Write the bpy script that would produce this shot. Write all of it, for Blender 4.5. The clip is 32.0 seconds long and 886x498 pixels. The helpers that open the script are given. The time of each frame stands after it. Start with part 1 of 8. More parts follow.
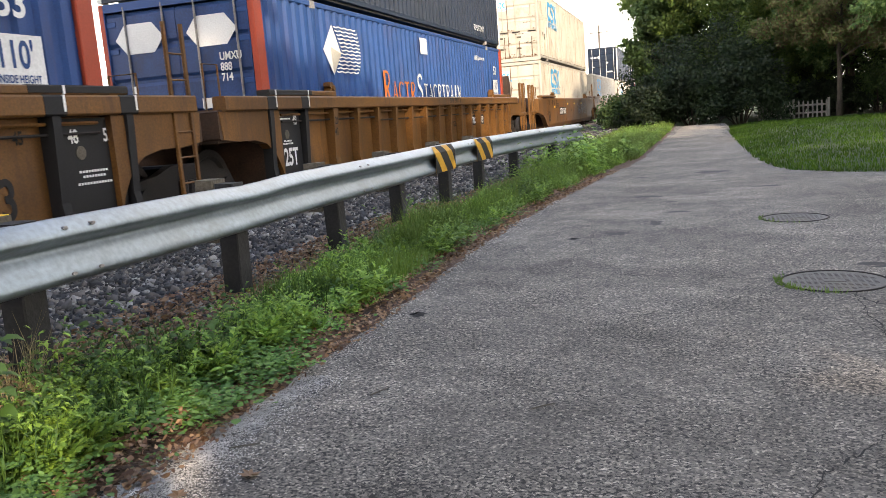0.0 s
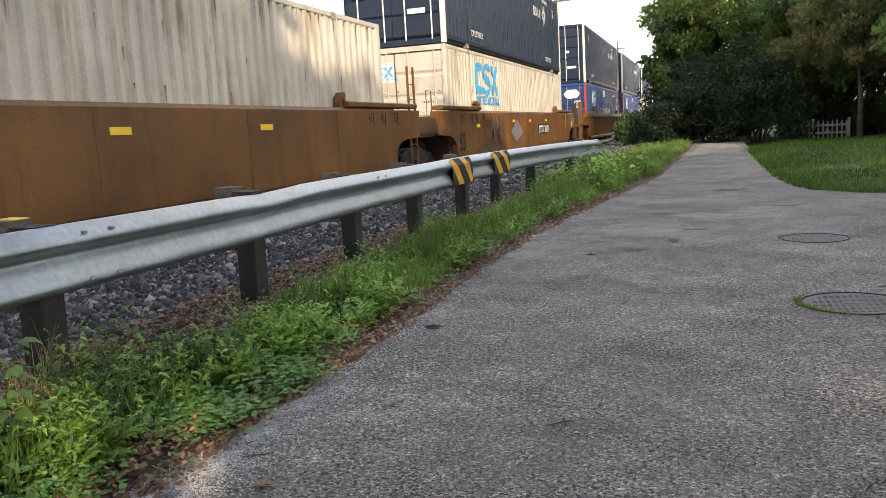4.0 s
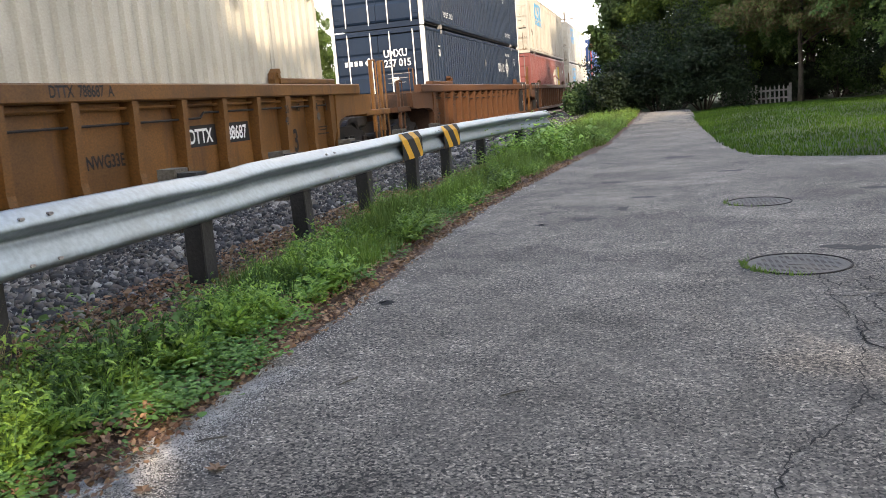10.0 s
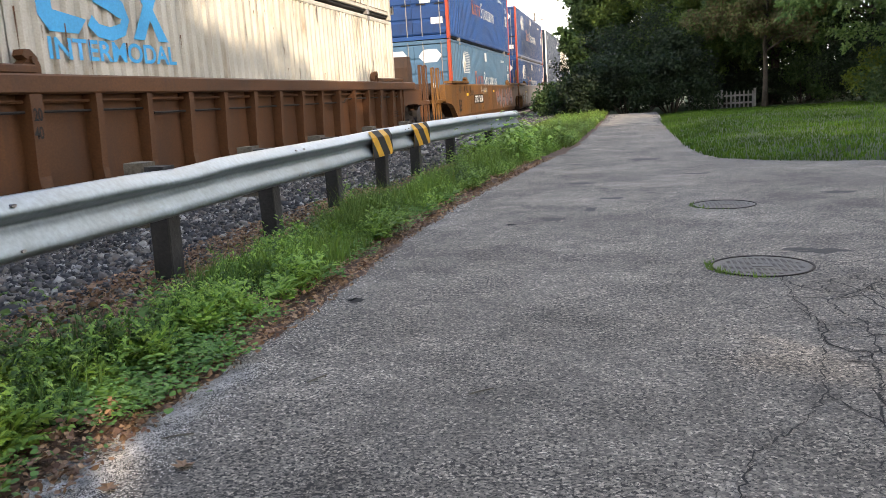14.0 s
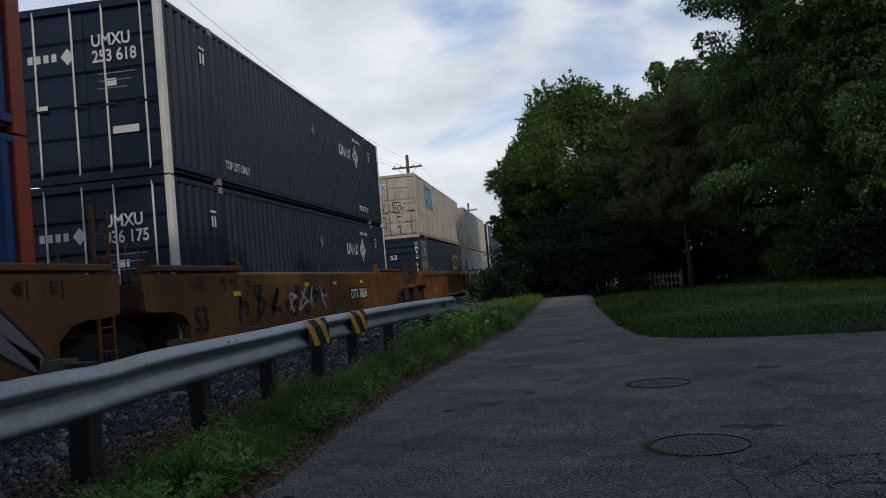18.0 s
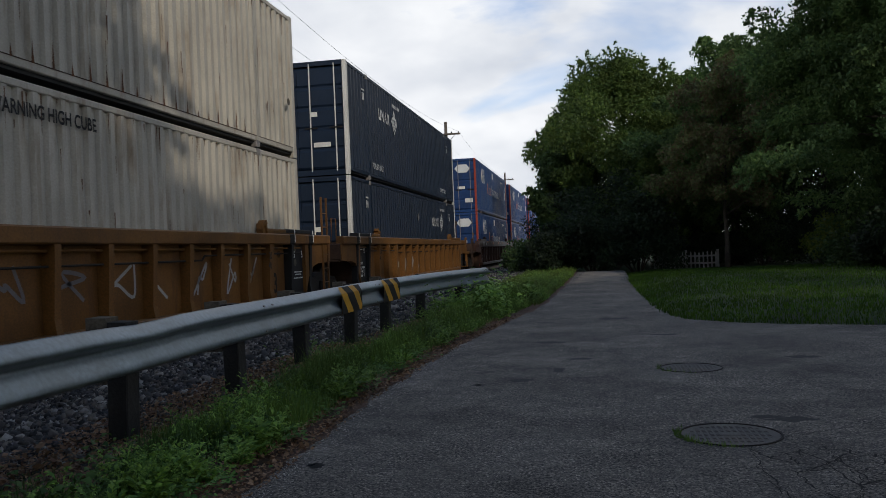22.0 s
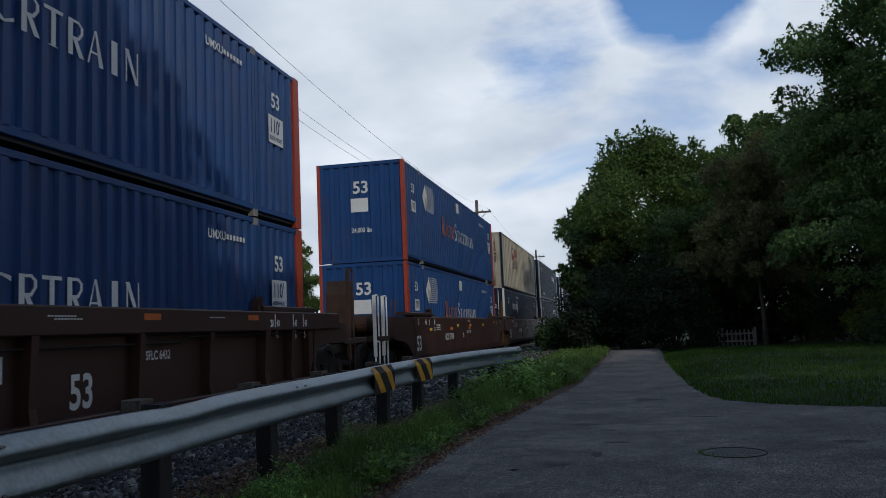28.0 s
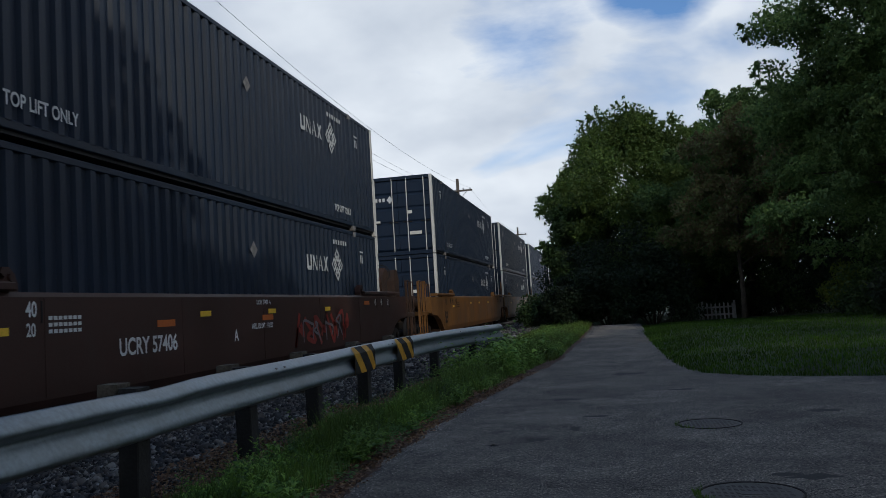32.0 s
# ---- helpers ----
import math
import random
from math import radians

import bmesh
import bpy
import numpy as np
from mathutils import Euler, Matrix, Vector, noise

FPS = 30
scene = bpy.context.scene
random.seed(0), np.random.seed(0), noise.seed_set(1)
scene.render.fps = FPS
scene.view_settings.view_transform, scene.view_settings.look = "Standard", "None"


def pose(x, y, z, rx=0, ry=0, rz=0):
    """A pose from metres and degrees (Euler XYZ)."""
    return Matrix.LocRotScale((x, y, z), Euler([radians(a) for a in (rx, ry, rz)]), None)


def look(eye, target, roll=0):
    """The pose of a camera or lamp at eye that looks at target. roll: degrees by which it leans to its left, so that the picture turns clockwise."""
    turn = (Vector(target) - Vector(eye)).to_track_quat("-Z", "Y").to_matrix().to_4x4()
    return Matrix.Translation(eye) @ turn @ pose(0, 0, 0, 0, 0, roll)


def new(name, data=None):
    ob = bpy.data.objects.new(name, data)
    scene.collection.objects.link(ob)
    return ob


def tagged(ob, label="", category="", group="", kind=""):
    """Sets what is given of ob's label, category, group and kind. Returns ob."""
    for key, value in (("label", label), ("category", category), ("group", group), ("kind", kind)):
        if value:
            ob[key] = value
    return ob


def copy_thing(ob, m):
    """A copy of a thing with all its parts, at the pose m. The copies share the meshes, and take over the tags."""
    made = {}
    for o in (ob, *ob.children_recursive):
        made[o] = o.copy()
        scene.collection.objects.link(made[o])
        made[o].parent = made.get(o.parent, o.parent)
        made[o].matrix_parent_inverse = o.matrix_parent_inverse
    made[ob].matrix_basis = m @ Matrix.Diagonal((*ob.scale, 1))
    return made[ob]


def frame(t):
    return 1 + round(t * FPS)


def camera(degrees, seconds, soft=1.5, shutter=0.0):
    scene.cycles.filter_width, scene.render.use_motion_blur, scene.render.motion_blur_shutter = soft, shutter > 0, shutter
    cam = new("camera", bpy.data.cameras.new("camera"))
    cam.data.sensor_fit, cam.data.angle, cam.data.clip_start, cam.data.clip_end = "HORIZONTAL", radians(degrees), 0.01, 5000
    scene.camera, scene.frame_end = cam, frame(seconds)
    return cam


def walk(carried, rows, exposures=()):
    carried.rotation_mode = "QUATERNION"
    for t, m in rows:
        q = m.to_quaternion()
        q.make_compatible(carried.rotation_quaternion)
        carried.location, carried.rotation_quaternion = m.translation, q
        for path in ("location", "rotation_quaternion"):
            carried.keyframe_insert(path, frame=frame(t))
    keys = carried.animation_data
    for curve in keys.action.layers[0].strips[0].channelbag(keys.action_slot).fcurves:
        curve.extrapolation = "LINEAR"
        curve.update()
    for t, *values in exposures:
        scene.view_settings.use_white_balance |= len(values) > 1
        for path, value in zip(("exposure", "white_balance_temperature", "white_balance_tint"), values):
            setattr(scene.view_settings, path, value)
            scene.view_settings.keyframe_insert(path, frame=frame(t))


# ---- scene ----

# camera: seconds, place, turn
PATH = [
    (0, 0.009, -0.004, 1.129, 80.77, 4.42, 16.64),
    (0.5, 0.009, -0.003, 1.131, 80.69, 4.75, 16.38),
    (1, 0.001, 0.001, 1.127, 80.04, 4.52, 16.26),
    (1.5, -0.004, 0.020, 1.134, 80.09, 4.34, 16.53),
    (2, -0.009, 0.008, 1.131, 80.42, 4.53, 16.30),
    (2.5, -0.013, 0.015, 1.131, 81.34, 3.95, 17.18),
    (4.5, -0.012, 0.004, 1.127, 81.72, 3.23, 17.80),
    (5, -0.011, 0.004, 1.123, 81.35, 3.37, 17.53),
    (5.5, -0.008, 0.010, 1.123, 80.79, 3.27, 18.01),
    (6, -0.014, 0.005, 1.122, 80.72, 3.43, 17.95),
    (6.5, -0.012, 0.005, 1.124, 80.45, 3.47, 18.05),
    (7, -0.009, 0.005, 1.123, 80.45, 3.65, 17.81),
    (7.5, -0.008, 0.007, 1.122, 80.21, 3.58, 17.70),
    (8, 0.002, 0.009, 1.120, 79.98, 3.90, 17.02),
    (8.5, 0.001, 0.008, 1.121, 80.07, 3.85, 16.59),
    (9, 0.010, 0.007, 1.123, 79.96, 4.10, 15.14),
    (9.5, 0.012, 0.015, 1.126, 79.74, 4.42, 15.06),
    (10, 0.003, 0.025, 1.121, 79.73, 4.72, 14.32),
    (10.5, -0.006, 0.023, 1.117, 79.60, 4.31, 14.23),
    (11, -0.005, 0.026, 1.117, 79.35, 4.22, 13.59),
    (11.5, -0.004, 0.027, 1.119, 79.18, 3.94, 12.39),
    (12, -0.001, 0.021, 1.117, 79.14, 3.68, 12.35),
    (12.5, -0.003, 0.021, 1.115, 78.89, 3.48, 12.44),
    (13, -0.007, 0.021, 1.115, 78.84, 3.32, 12.23),
    (13.5, -0.009, 0.019, 1.119, 78.96, 3.39, 12.04),
    (15.5, -0.007, 0.010, 1.132, 83.48, 4.66, 13.51),
    (16, -0.010, 0.018, 1.143, 85.72, 4.64, 13.47),
    (16.5, -0.017, 0.026, 1.134, 88.49, 3.92, 12.49),
    (17, -0.012, 0.021, 1.121, 89.81, 4.21, 10.77),
    (17.5, 0.012, 0.020, 1.124, 91.13, 4.40, 8.89),
    (18, 0.036, 0.031, 1.121, 92.27, 4.96, 7.91),
    (18.5, 0.027, 0.019, 1.129, 91.97, 5.71, 8.79),
    (19, 0.036, 0.034, 1.125, 91.72, 6.36, 9.23),
    (19.5, 0.040, 0.043, 1.146, 91.32, 5.89, 9.33),
    (20, 0.072, 0.066, 1.147, 89.92, 4.84, 7.63),
    (20.5, 0.070, 0.068, 1.156, 88.89, 2.97, 7.54),
    (21, 0.082, 0.058, 1.175, 88.91, 2.30, 8.54),
    (21.5, 0.052, 0.032, 1.161, 89.16, 2.46, 9.70),
    (22, 0.016, 0.033, 1.178, 90.11, 2.38, 10.24),
    (22.5, 0.003, 0.028, 1.183, 90.84, 2.06, 10.82),
    (23, -0.004, 0.020, 1.191, 91.94, 2.20, 10.71),
    (23.5, -0.010, 0.035, 1.198, 92.78, 2.18, 11.54),
    (24, -0.016, 0.042, 1.200, 93.30, 2.06, 11.52),
    (24.5, -0.009, 0.042, 1.195, 93.78, 1.97, 11.83),
    (25, -0.012, 0.044, 1.196, 94.07, 1.83, 12.07),
    (25.5, -0.014, 0.050, 1.202, 94.41, 1.64, 12.09),
    (26, 0.006, 0.041, 1.207, 94.69, 1.36, 11.95),
    (26.5, 0.008, 0.030, 1.213, 94.90, 1.57, 12.01),
    (28.5, -0.012, 0.037, 1.206, 95.79, 2.51, 12.51),
    (29, -0.010, 0.036, 1.203, 95.82, 2.59, 12.51),
    (29.5, -0.007, 0.041, 1.200, 95.65, 3.00, 12.49),
    (30, 0.010, 0.037, 1.210, 95.43, 3.26, 12.35),
    (30.5, 0.019, 0.030, 1.205, 95.33, 3.49, 12.47),
    (31, 0.034, 0.021, 1.202, 95.22, 3.75, 12.40),
    (31.5, 0.044, 0.039, 1.190, 94.80, 3.54, 11.41),
    (32, 0.044, 0.035, 1.201, 94.12, 3.50, 11.28),
]
EXPOSURES = [(0, 0.95, 7900, 14), (1, 1.0, 7950, 14), (2, 0.62, 7950, 14), (5, 0.6, 7750, 14), (6, 0.77, 7500, 14), (7, 1.0, 7400, 14), (8, 0.95, 7500, 14), (11, 0.95, 7600, 13), (13.5, 0.93, 7700, 13), (15.5, 0.53, 7000, 12), (16, 0.02, 6700, 10), (16.5, -0.74, 6500, 10), (17, -1.64, 6350, 10), (18, -1.69, 6300, 9), (19, -1.69, 6450, 9), (19.5, -1.6, 6500, 10), (20, -0.84, 6900, 11), (21, -1.29, 6800, 11), (22, -1.52, 6500, 10), (23, -1.69, 6200, 9), (26, -1.69, 5950, 8), (29, -1.8, 6000, 8), (32, -1.74, 6050, 8)]
cam = camera(57.4, 32.0, soft=0.8, shutter=0.04)
walk(cam, [(t, pose(x, y, z, rx, ry, rz)) for t, x, y, z, rx, ry, rz in PATH], EXPOSURES)

# ---- world and sun ----
SUN_TO = Vector((0.62, -0.78, 0.48)).normalized()


def sky_world():
    w = bpy.data.worlds.new("sky")
    scene.world = w
    w.use_nodes = True
    nt = w.node_tree
    nt.nodes.clear()
    N, L = nt.nodes.new, nt.links.new
    out, bg = N("ShaderNodeOutputWorld"), N("ShaderNodeBackground")
    sky = N("ShaderNodeTexSky")
    sky.sky_type, sky.sun_disc = "NISHITA", False
    sky.sun_elevation = math.asin(SUN_TO.z)
    sky.sun_rotation = math.atan2(SUN_TO.x, SUN_TO.y)
    tc, sep = N("ShaderNodeTexCoord"), N("ShaderNodeSeparateXYZ")
    # clouds lie on a flat layer: direction divided by its height
    add, dv = N("ShaderNodeMath"), N("ShaderNodeVectorMath")
    add.operation, add.inputs[1].default_value = "ADD", 0.34
    dv.operation = "DIVIDE"
    comb = N("ShaderNodeCombineXYZ")
    L(tc.outputs["Generated"], sep.inputs[0])
    L(sep.outputs["Z"], add.inputs[0])
    for k in range(3):
        L(add.outputs[0], comb.inputs[k])
    L(tc.outputs["Generated"], dv.inputs[0])
    L(comb.outputs[0], dv.inputs[1])
    n1, n2 = N("ShaderNodeTexNoise"), N("ShaderNodeTexNoise")
    n1.inputs["Scale"].default_value, n1.inputs["Detail"].default_value, n1.inputs["Roughness"].default_value = 1.5, 8, 0.58
    n1.inputs["Distortion"].default_value = 0.4
    n2.inputs["Scale"].default_value, n2.inputs["Detail"].default_value = 3.2, 5
    L(dv.outputs[0], n1.inputs["Vector"])
    L(dv.outputs[0], n2.inputs["Vector"])
    cover = N("ShaderNodeMapRange")
    cover.inputs["From Min"].default_value, cover.inputs["From Max"].default_value = 0.365, 0.555
    # the cloud thickens towards the horizon and opens overhead
    high, more = N("ShaderNodeMath"), N("ShaderNodeMath")
    high.operation, high.inputs[1].default_value, high.inputs[2].default_value = "MULTIPLY_ADD", -0.42, 0.215
    more.operation = "ADD"
    L(sep.outputs["Z"], high.inputs[0])
    L(high.outputs[0], more.inputs[0])
    L(n1.outputs["Fac"], more.inputs[1])
    # two openings of blue over the end of the lane
    last = more.outputs[0]
    for to, least, deep in (((0.085, 0.922, 0.378), 0.9958, 0.30), ((-0.085, 0.938, 0.335), 0.9950, 0.13)):
        dot, near, less = N("ShaderNodeVectorMath"), N("ShaderNodeMapRange"), N("ShaderNodeMath")
        dot.operation, less.operation = "DOT_PRODUCT", "SUBTRACT"
        dot.inputs[1].default_value = Vector(to).normalized()
        L(tc.outputs["Generated"], dot.inputs[0])
        near.inputs["From Min"].default_value, near.inputs["From Max"].default_value = least, 0.9995
        near.inputs["To Max"].default_value = deep
        L(dot.outputs["Value"], near.inputs["Value"])
        L(last, less.inputs[0])
        L(near.outputs[0], less.inputs[1])
        last = less.outputs[0]
    L(last, cover.inputs["Value"])
    tone = N("ShaderNodeValToRGB")
    tone.color_ramp.elements[0].position, tone.color_ramp.elements[0].color = 0.3, (12.6, 13.4, 14.8, 1)
    tone.color_ramp.elements[1].position, tone.color_ramp.elements[1].color = 0.7, (19.2, 19.5, 19.9, 1)
    L(n2.outputs["Fac"], tone.inputs[0])
    mix = N("ShaderNodeMix")
    mix.data_type = "RGBA"
    L(cover.outputs[0], mix.inputs["Factor"])
    lift = N("ShaderNodeVectorMath")
    lift.operation = "MULTIPLY"
    lift.inputs[1].default_value = (1.70, 2.15, 2.75)
    L(sky.outputs[0], lift.inputs[0])
    L(lift.outputs[0], mix.inputs[6])
    L(tone.outputs[0], mix.inputs[7])
    L(mix.outputs[2], bg.inputs["Color"])
    bg.inputs["Strength"].default_value = 0.15
    L(bg.outputs[0], out.inputs[0])


sky_world()
sun_data = bpy.data.lights.new("sun", "SUN")
sun_data.energy, sun_data.angle, sun_data.color = 3.8, radians(0.6), (1.0, 0.90, 0.76)
sun = new("sun", sun_data)
sun.matrix_world = look(SUN_TO * 60, (0, 0, 0))


# ---- building blocks ----
class Shape:
    """Vertices and faces of one mesh."""

    def __init__(self):
        self.v, self.f = [], []

    def add(self, verts, faces):
        n = len(self.v)
        self.v += [tuple(p) for p in verts]
        self.f += [tuple(i + n for i in face) for face in faces]
        return self

    def box(self, x0, x1, y0, y1, z0, z1):
        return self.add([(x, y, z) for x in (x0, x1) for y in (y0, y1) for z in (z0, z1)],
                        [(0, 1, 3, 2), (4, 6, 7, 5), (0, 4, 5, 1), (2, 3, 7, 6), (0, 2, 6, 4), (1, 5, 7, 3)])

    def prism(self, profile, axis, a, b):
        """A closed outline (u, v) drawn along an axis; u, v are the other two axes in order."""
        def at(u, v, w):
            q = [u, v]
            q.insert(axis, w)
            return q
        n = len(profile)
        verts = [at(u, v, a) for u, v in profile] + [at(u, v, b) for u, v in profile]
        faces = [(i, (i + 1) % n, n + (i + 1) % n, n + i) for i in range(n)]
        return self.add(verts, faces + [tuple(range(n))[::-1], tuple(range(n, 2 * n))])

    def beam(self, axis, a, b, u0, u1, v0, v1, c=0.01):
        """A bar along an axis with its long edges chamfered."""
        return self.prism([(u0 + c, v0), (u1 - c, v0), (u1, v0 + c), (u1, v1 - c), (u1 - c, v1), (u0 + c, v1), (u0, v1 - c), (u0, v0 + c)], axis, a, b)

    def cyl(self, axis, cu, cv, r, a, b, n=12):
        return self.prism([(cu + r * math.cos(2 * math.pi * i / n), cv + r * math.sin(2 * math.pi * i / n)) for i in range(n)], axis, a, b)

    def tube(self, pts, r, n=8):
        """A round bar through points; r may be a list."""
        pts = [Vector(p) for p in pts]
        rs = r if isinstance(r, list) else [r] * len(pts)
        start = len(self.v)
        for i, p in enumerate(pts):
            d = (pts[min(i + 1, len(pts) - 1)] - pts[max(i - 1, 0)]).normalized()
            side = d.cross(Vector((0, 0, 1)))
            if side.length < 0.05:
                side = d.cross(Vector((0, 1, 0)))
            side.normalize()
            up = side.cross(d)
            for k in range(n):
                q = 2 * math.pi * k / n
                self.v.append(tuple(p + (side * math.cos(q) + up * math.sin(q)) * rs[i]))
        for i in range(len(pts) - 1):
            for k in range(n):
                a, b = start + i * n + k, start + i * n + (k + 1) % n
                self.f.append((a, b, b + n, a + n))
        self.f.append(tuple(range(start, start + n)))
        self.f.append(tuple(range(start + (len(pts) - 1) * n, start + len(pts) * n))[::-1])
        return self

    def flat(self, pts):
        return self.add(pts, [tuple(range(len(pts)))])

    def mesh(self, name, smooth=False):
        me = bpy.data.meshes.new(name)
        me.from_pydata(self.v, [], self.f)
        if smooth:
            me.polygons.foreach_set("use_smooth", [True] * len(me.polygons))
        bm = bmesh.new()
        bm.from_mesh(me)
        bmesh.ops.recalc_face_normals(bm, faces=bm.faces)
        bm.to_mesh(me)
        bm.free()
        return me


def part(name, shape, material, parent, label="", at=None, smooth=False):
    """One mesh object under a thing or a part."""
    me = shape.mesh(name, smooth) if isinstance(shape, Shape) else shape
    if not me.materials:
        me.materials.append(material)
    ob = new(name, me)
    ob.parent = parent
    if at is not None:
        ob.matrix_basis = at
    return tagged(ob, label)


def thing(name, label, category, group="", kind="", at=None):
    ob = tagged(new(name), label, category, group, kind)
    ob.empty_display_size = 0.2
    if at is not None:
        ob.matrix_basis = at
    return ob


def solid(name, shape, material, label, category, group="", kind="", at=None, smooth=False):
    """A thing of one mesh."""
    me = shape.mesh(name, smooth) if isinstance(shape, Shape) else shape
    me.materials.append(material)
    ob = tagged(new(name, me), label, category, group, kind)
    if at is not None:
        ob.matrix_basis = at
    return ob


def quads_mesh(name, V, nq, smooth=False):
    """A mesh of nq loose four-cornered faces from a (4 nq, 3) array."""
    me = bpy.data.meshes.new(name)
    me.vertices.add(4 * nq)
    me.vertices.foreach_set("co", np.asarray(V, np.float32).ravel())
    me.loops.add(4 * nq)
    me.loops.foreach_set("vertex_index", np.arange(4 * nq, dtype=np.int32))
    me.polygons.add(nq)
    me.polygons.foreach_set("loop_start", np.arange(0, 4 * nq, 4, dtype=np.int32))
    me.polygons.foreach_set("loop_total", np.full(nq, 4, np.int32))
    me.update(calc_edges=True)
    return me


def faces_mesh(name, V, F):
    """A mesh from arrays of vertices and three-cornered faces."""
    me = bpy.data.meshes.new(name)
    me.vertices.add(len(V))
    me.vertices.foreach_set("co", np.asarray(V, np.float32).ravel())
    n = len(F)
    me.loops.add(3 * n)
    me.loops.foreach_set("vertex_index", np.asarray(F, np.int32).ravel())
    me.polygons.add(n)
    me.polygons.foreach_set("loop_start", np.arange(0, 3 * n, 3, dtype=np.int32))
    me.polygons.foreach_set("loop_total", np.full(n, 3, np.int32))
    me.update(calc_edges=True)
    return me


LETTERS = {}


def lettering(text, height, spacing=1.0, squeeze=1.0):
    """Flat mesh of a line of writing, capital height as given, from (0, 0) to the right in x, up in y."""
    key = (text, height, spacing, squeeze)
    if key not in LETTERS:
        cu = bpy.data.curves.new("writing", "FONT")
        cu.body, cu.size, cu.space_character, cu.offset = text, height / 0.69, spacing, 0.022 * height / 0.69
        ob = bpy.data.objects.new("writing", cu)
        scene.collection.objects.link(ob)
        me = bpy.data.meshes.new_from_object(ob.evaluated_get(bpy.context.evaluated_depsgraph_get()))
        bpy.data.objects.remove(ob)
        me.transform(Matrix.Diagonal((squeeze, 1, 1, 1)))
        LETTERS[key] = me
    return LETTERS[key]


SIDE = Matrix(((0, 0, 1, 0), (1, 0, 0, 0), (0, 1, 0, 0), (0, 0, 0, 1)))   # writing on a side that faces +x
END = Matrix(((1, 0, 0, 0), (0, 0, -1, 0), (0, 1, 0, 0), (0, 0, 0, 1)))   # writing on an end that faces -y


def write_side(parent, text, height, x, y, z, material, name="writing", spacing=1.0, squeeze=1.0):
    me = lettering(text, height, spacing, squeeze).copy()
    me.transform(Matrix.Translation((x, y, z)) @ SIDE)
    return part(name, me, material, parent)


def write_end(parent, text, height, x, y, z, material, name="writing", squeeze=1.0):
    me = lettering(text, height, 1.0, squeeze).copy()
    me.transform(Matrix.Translation((x, y, z)) @ END)
    return part(name, me, material, parent)


# ---- materials ----
def nodes_of(name):
    m = bpy.data.materials.new(name)
    m.use_nodes = True
    nt = m.node_tree
    return m, nt, nt.nodes["Principled BSDF"], nt.nodes.new, nt.links.new


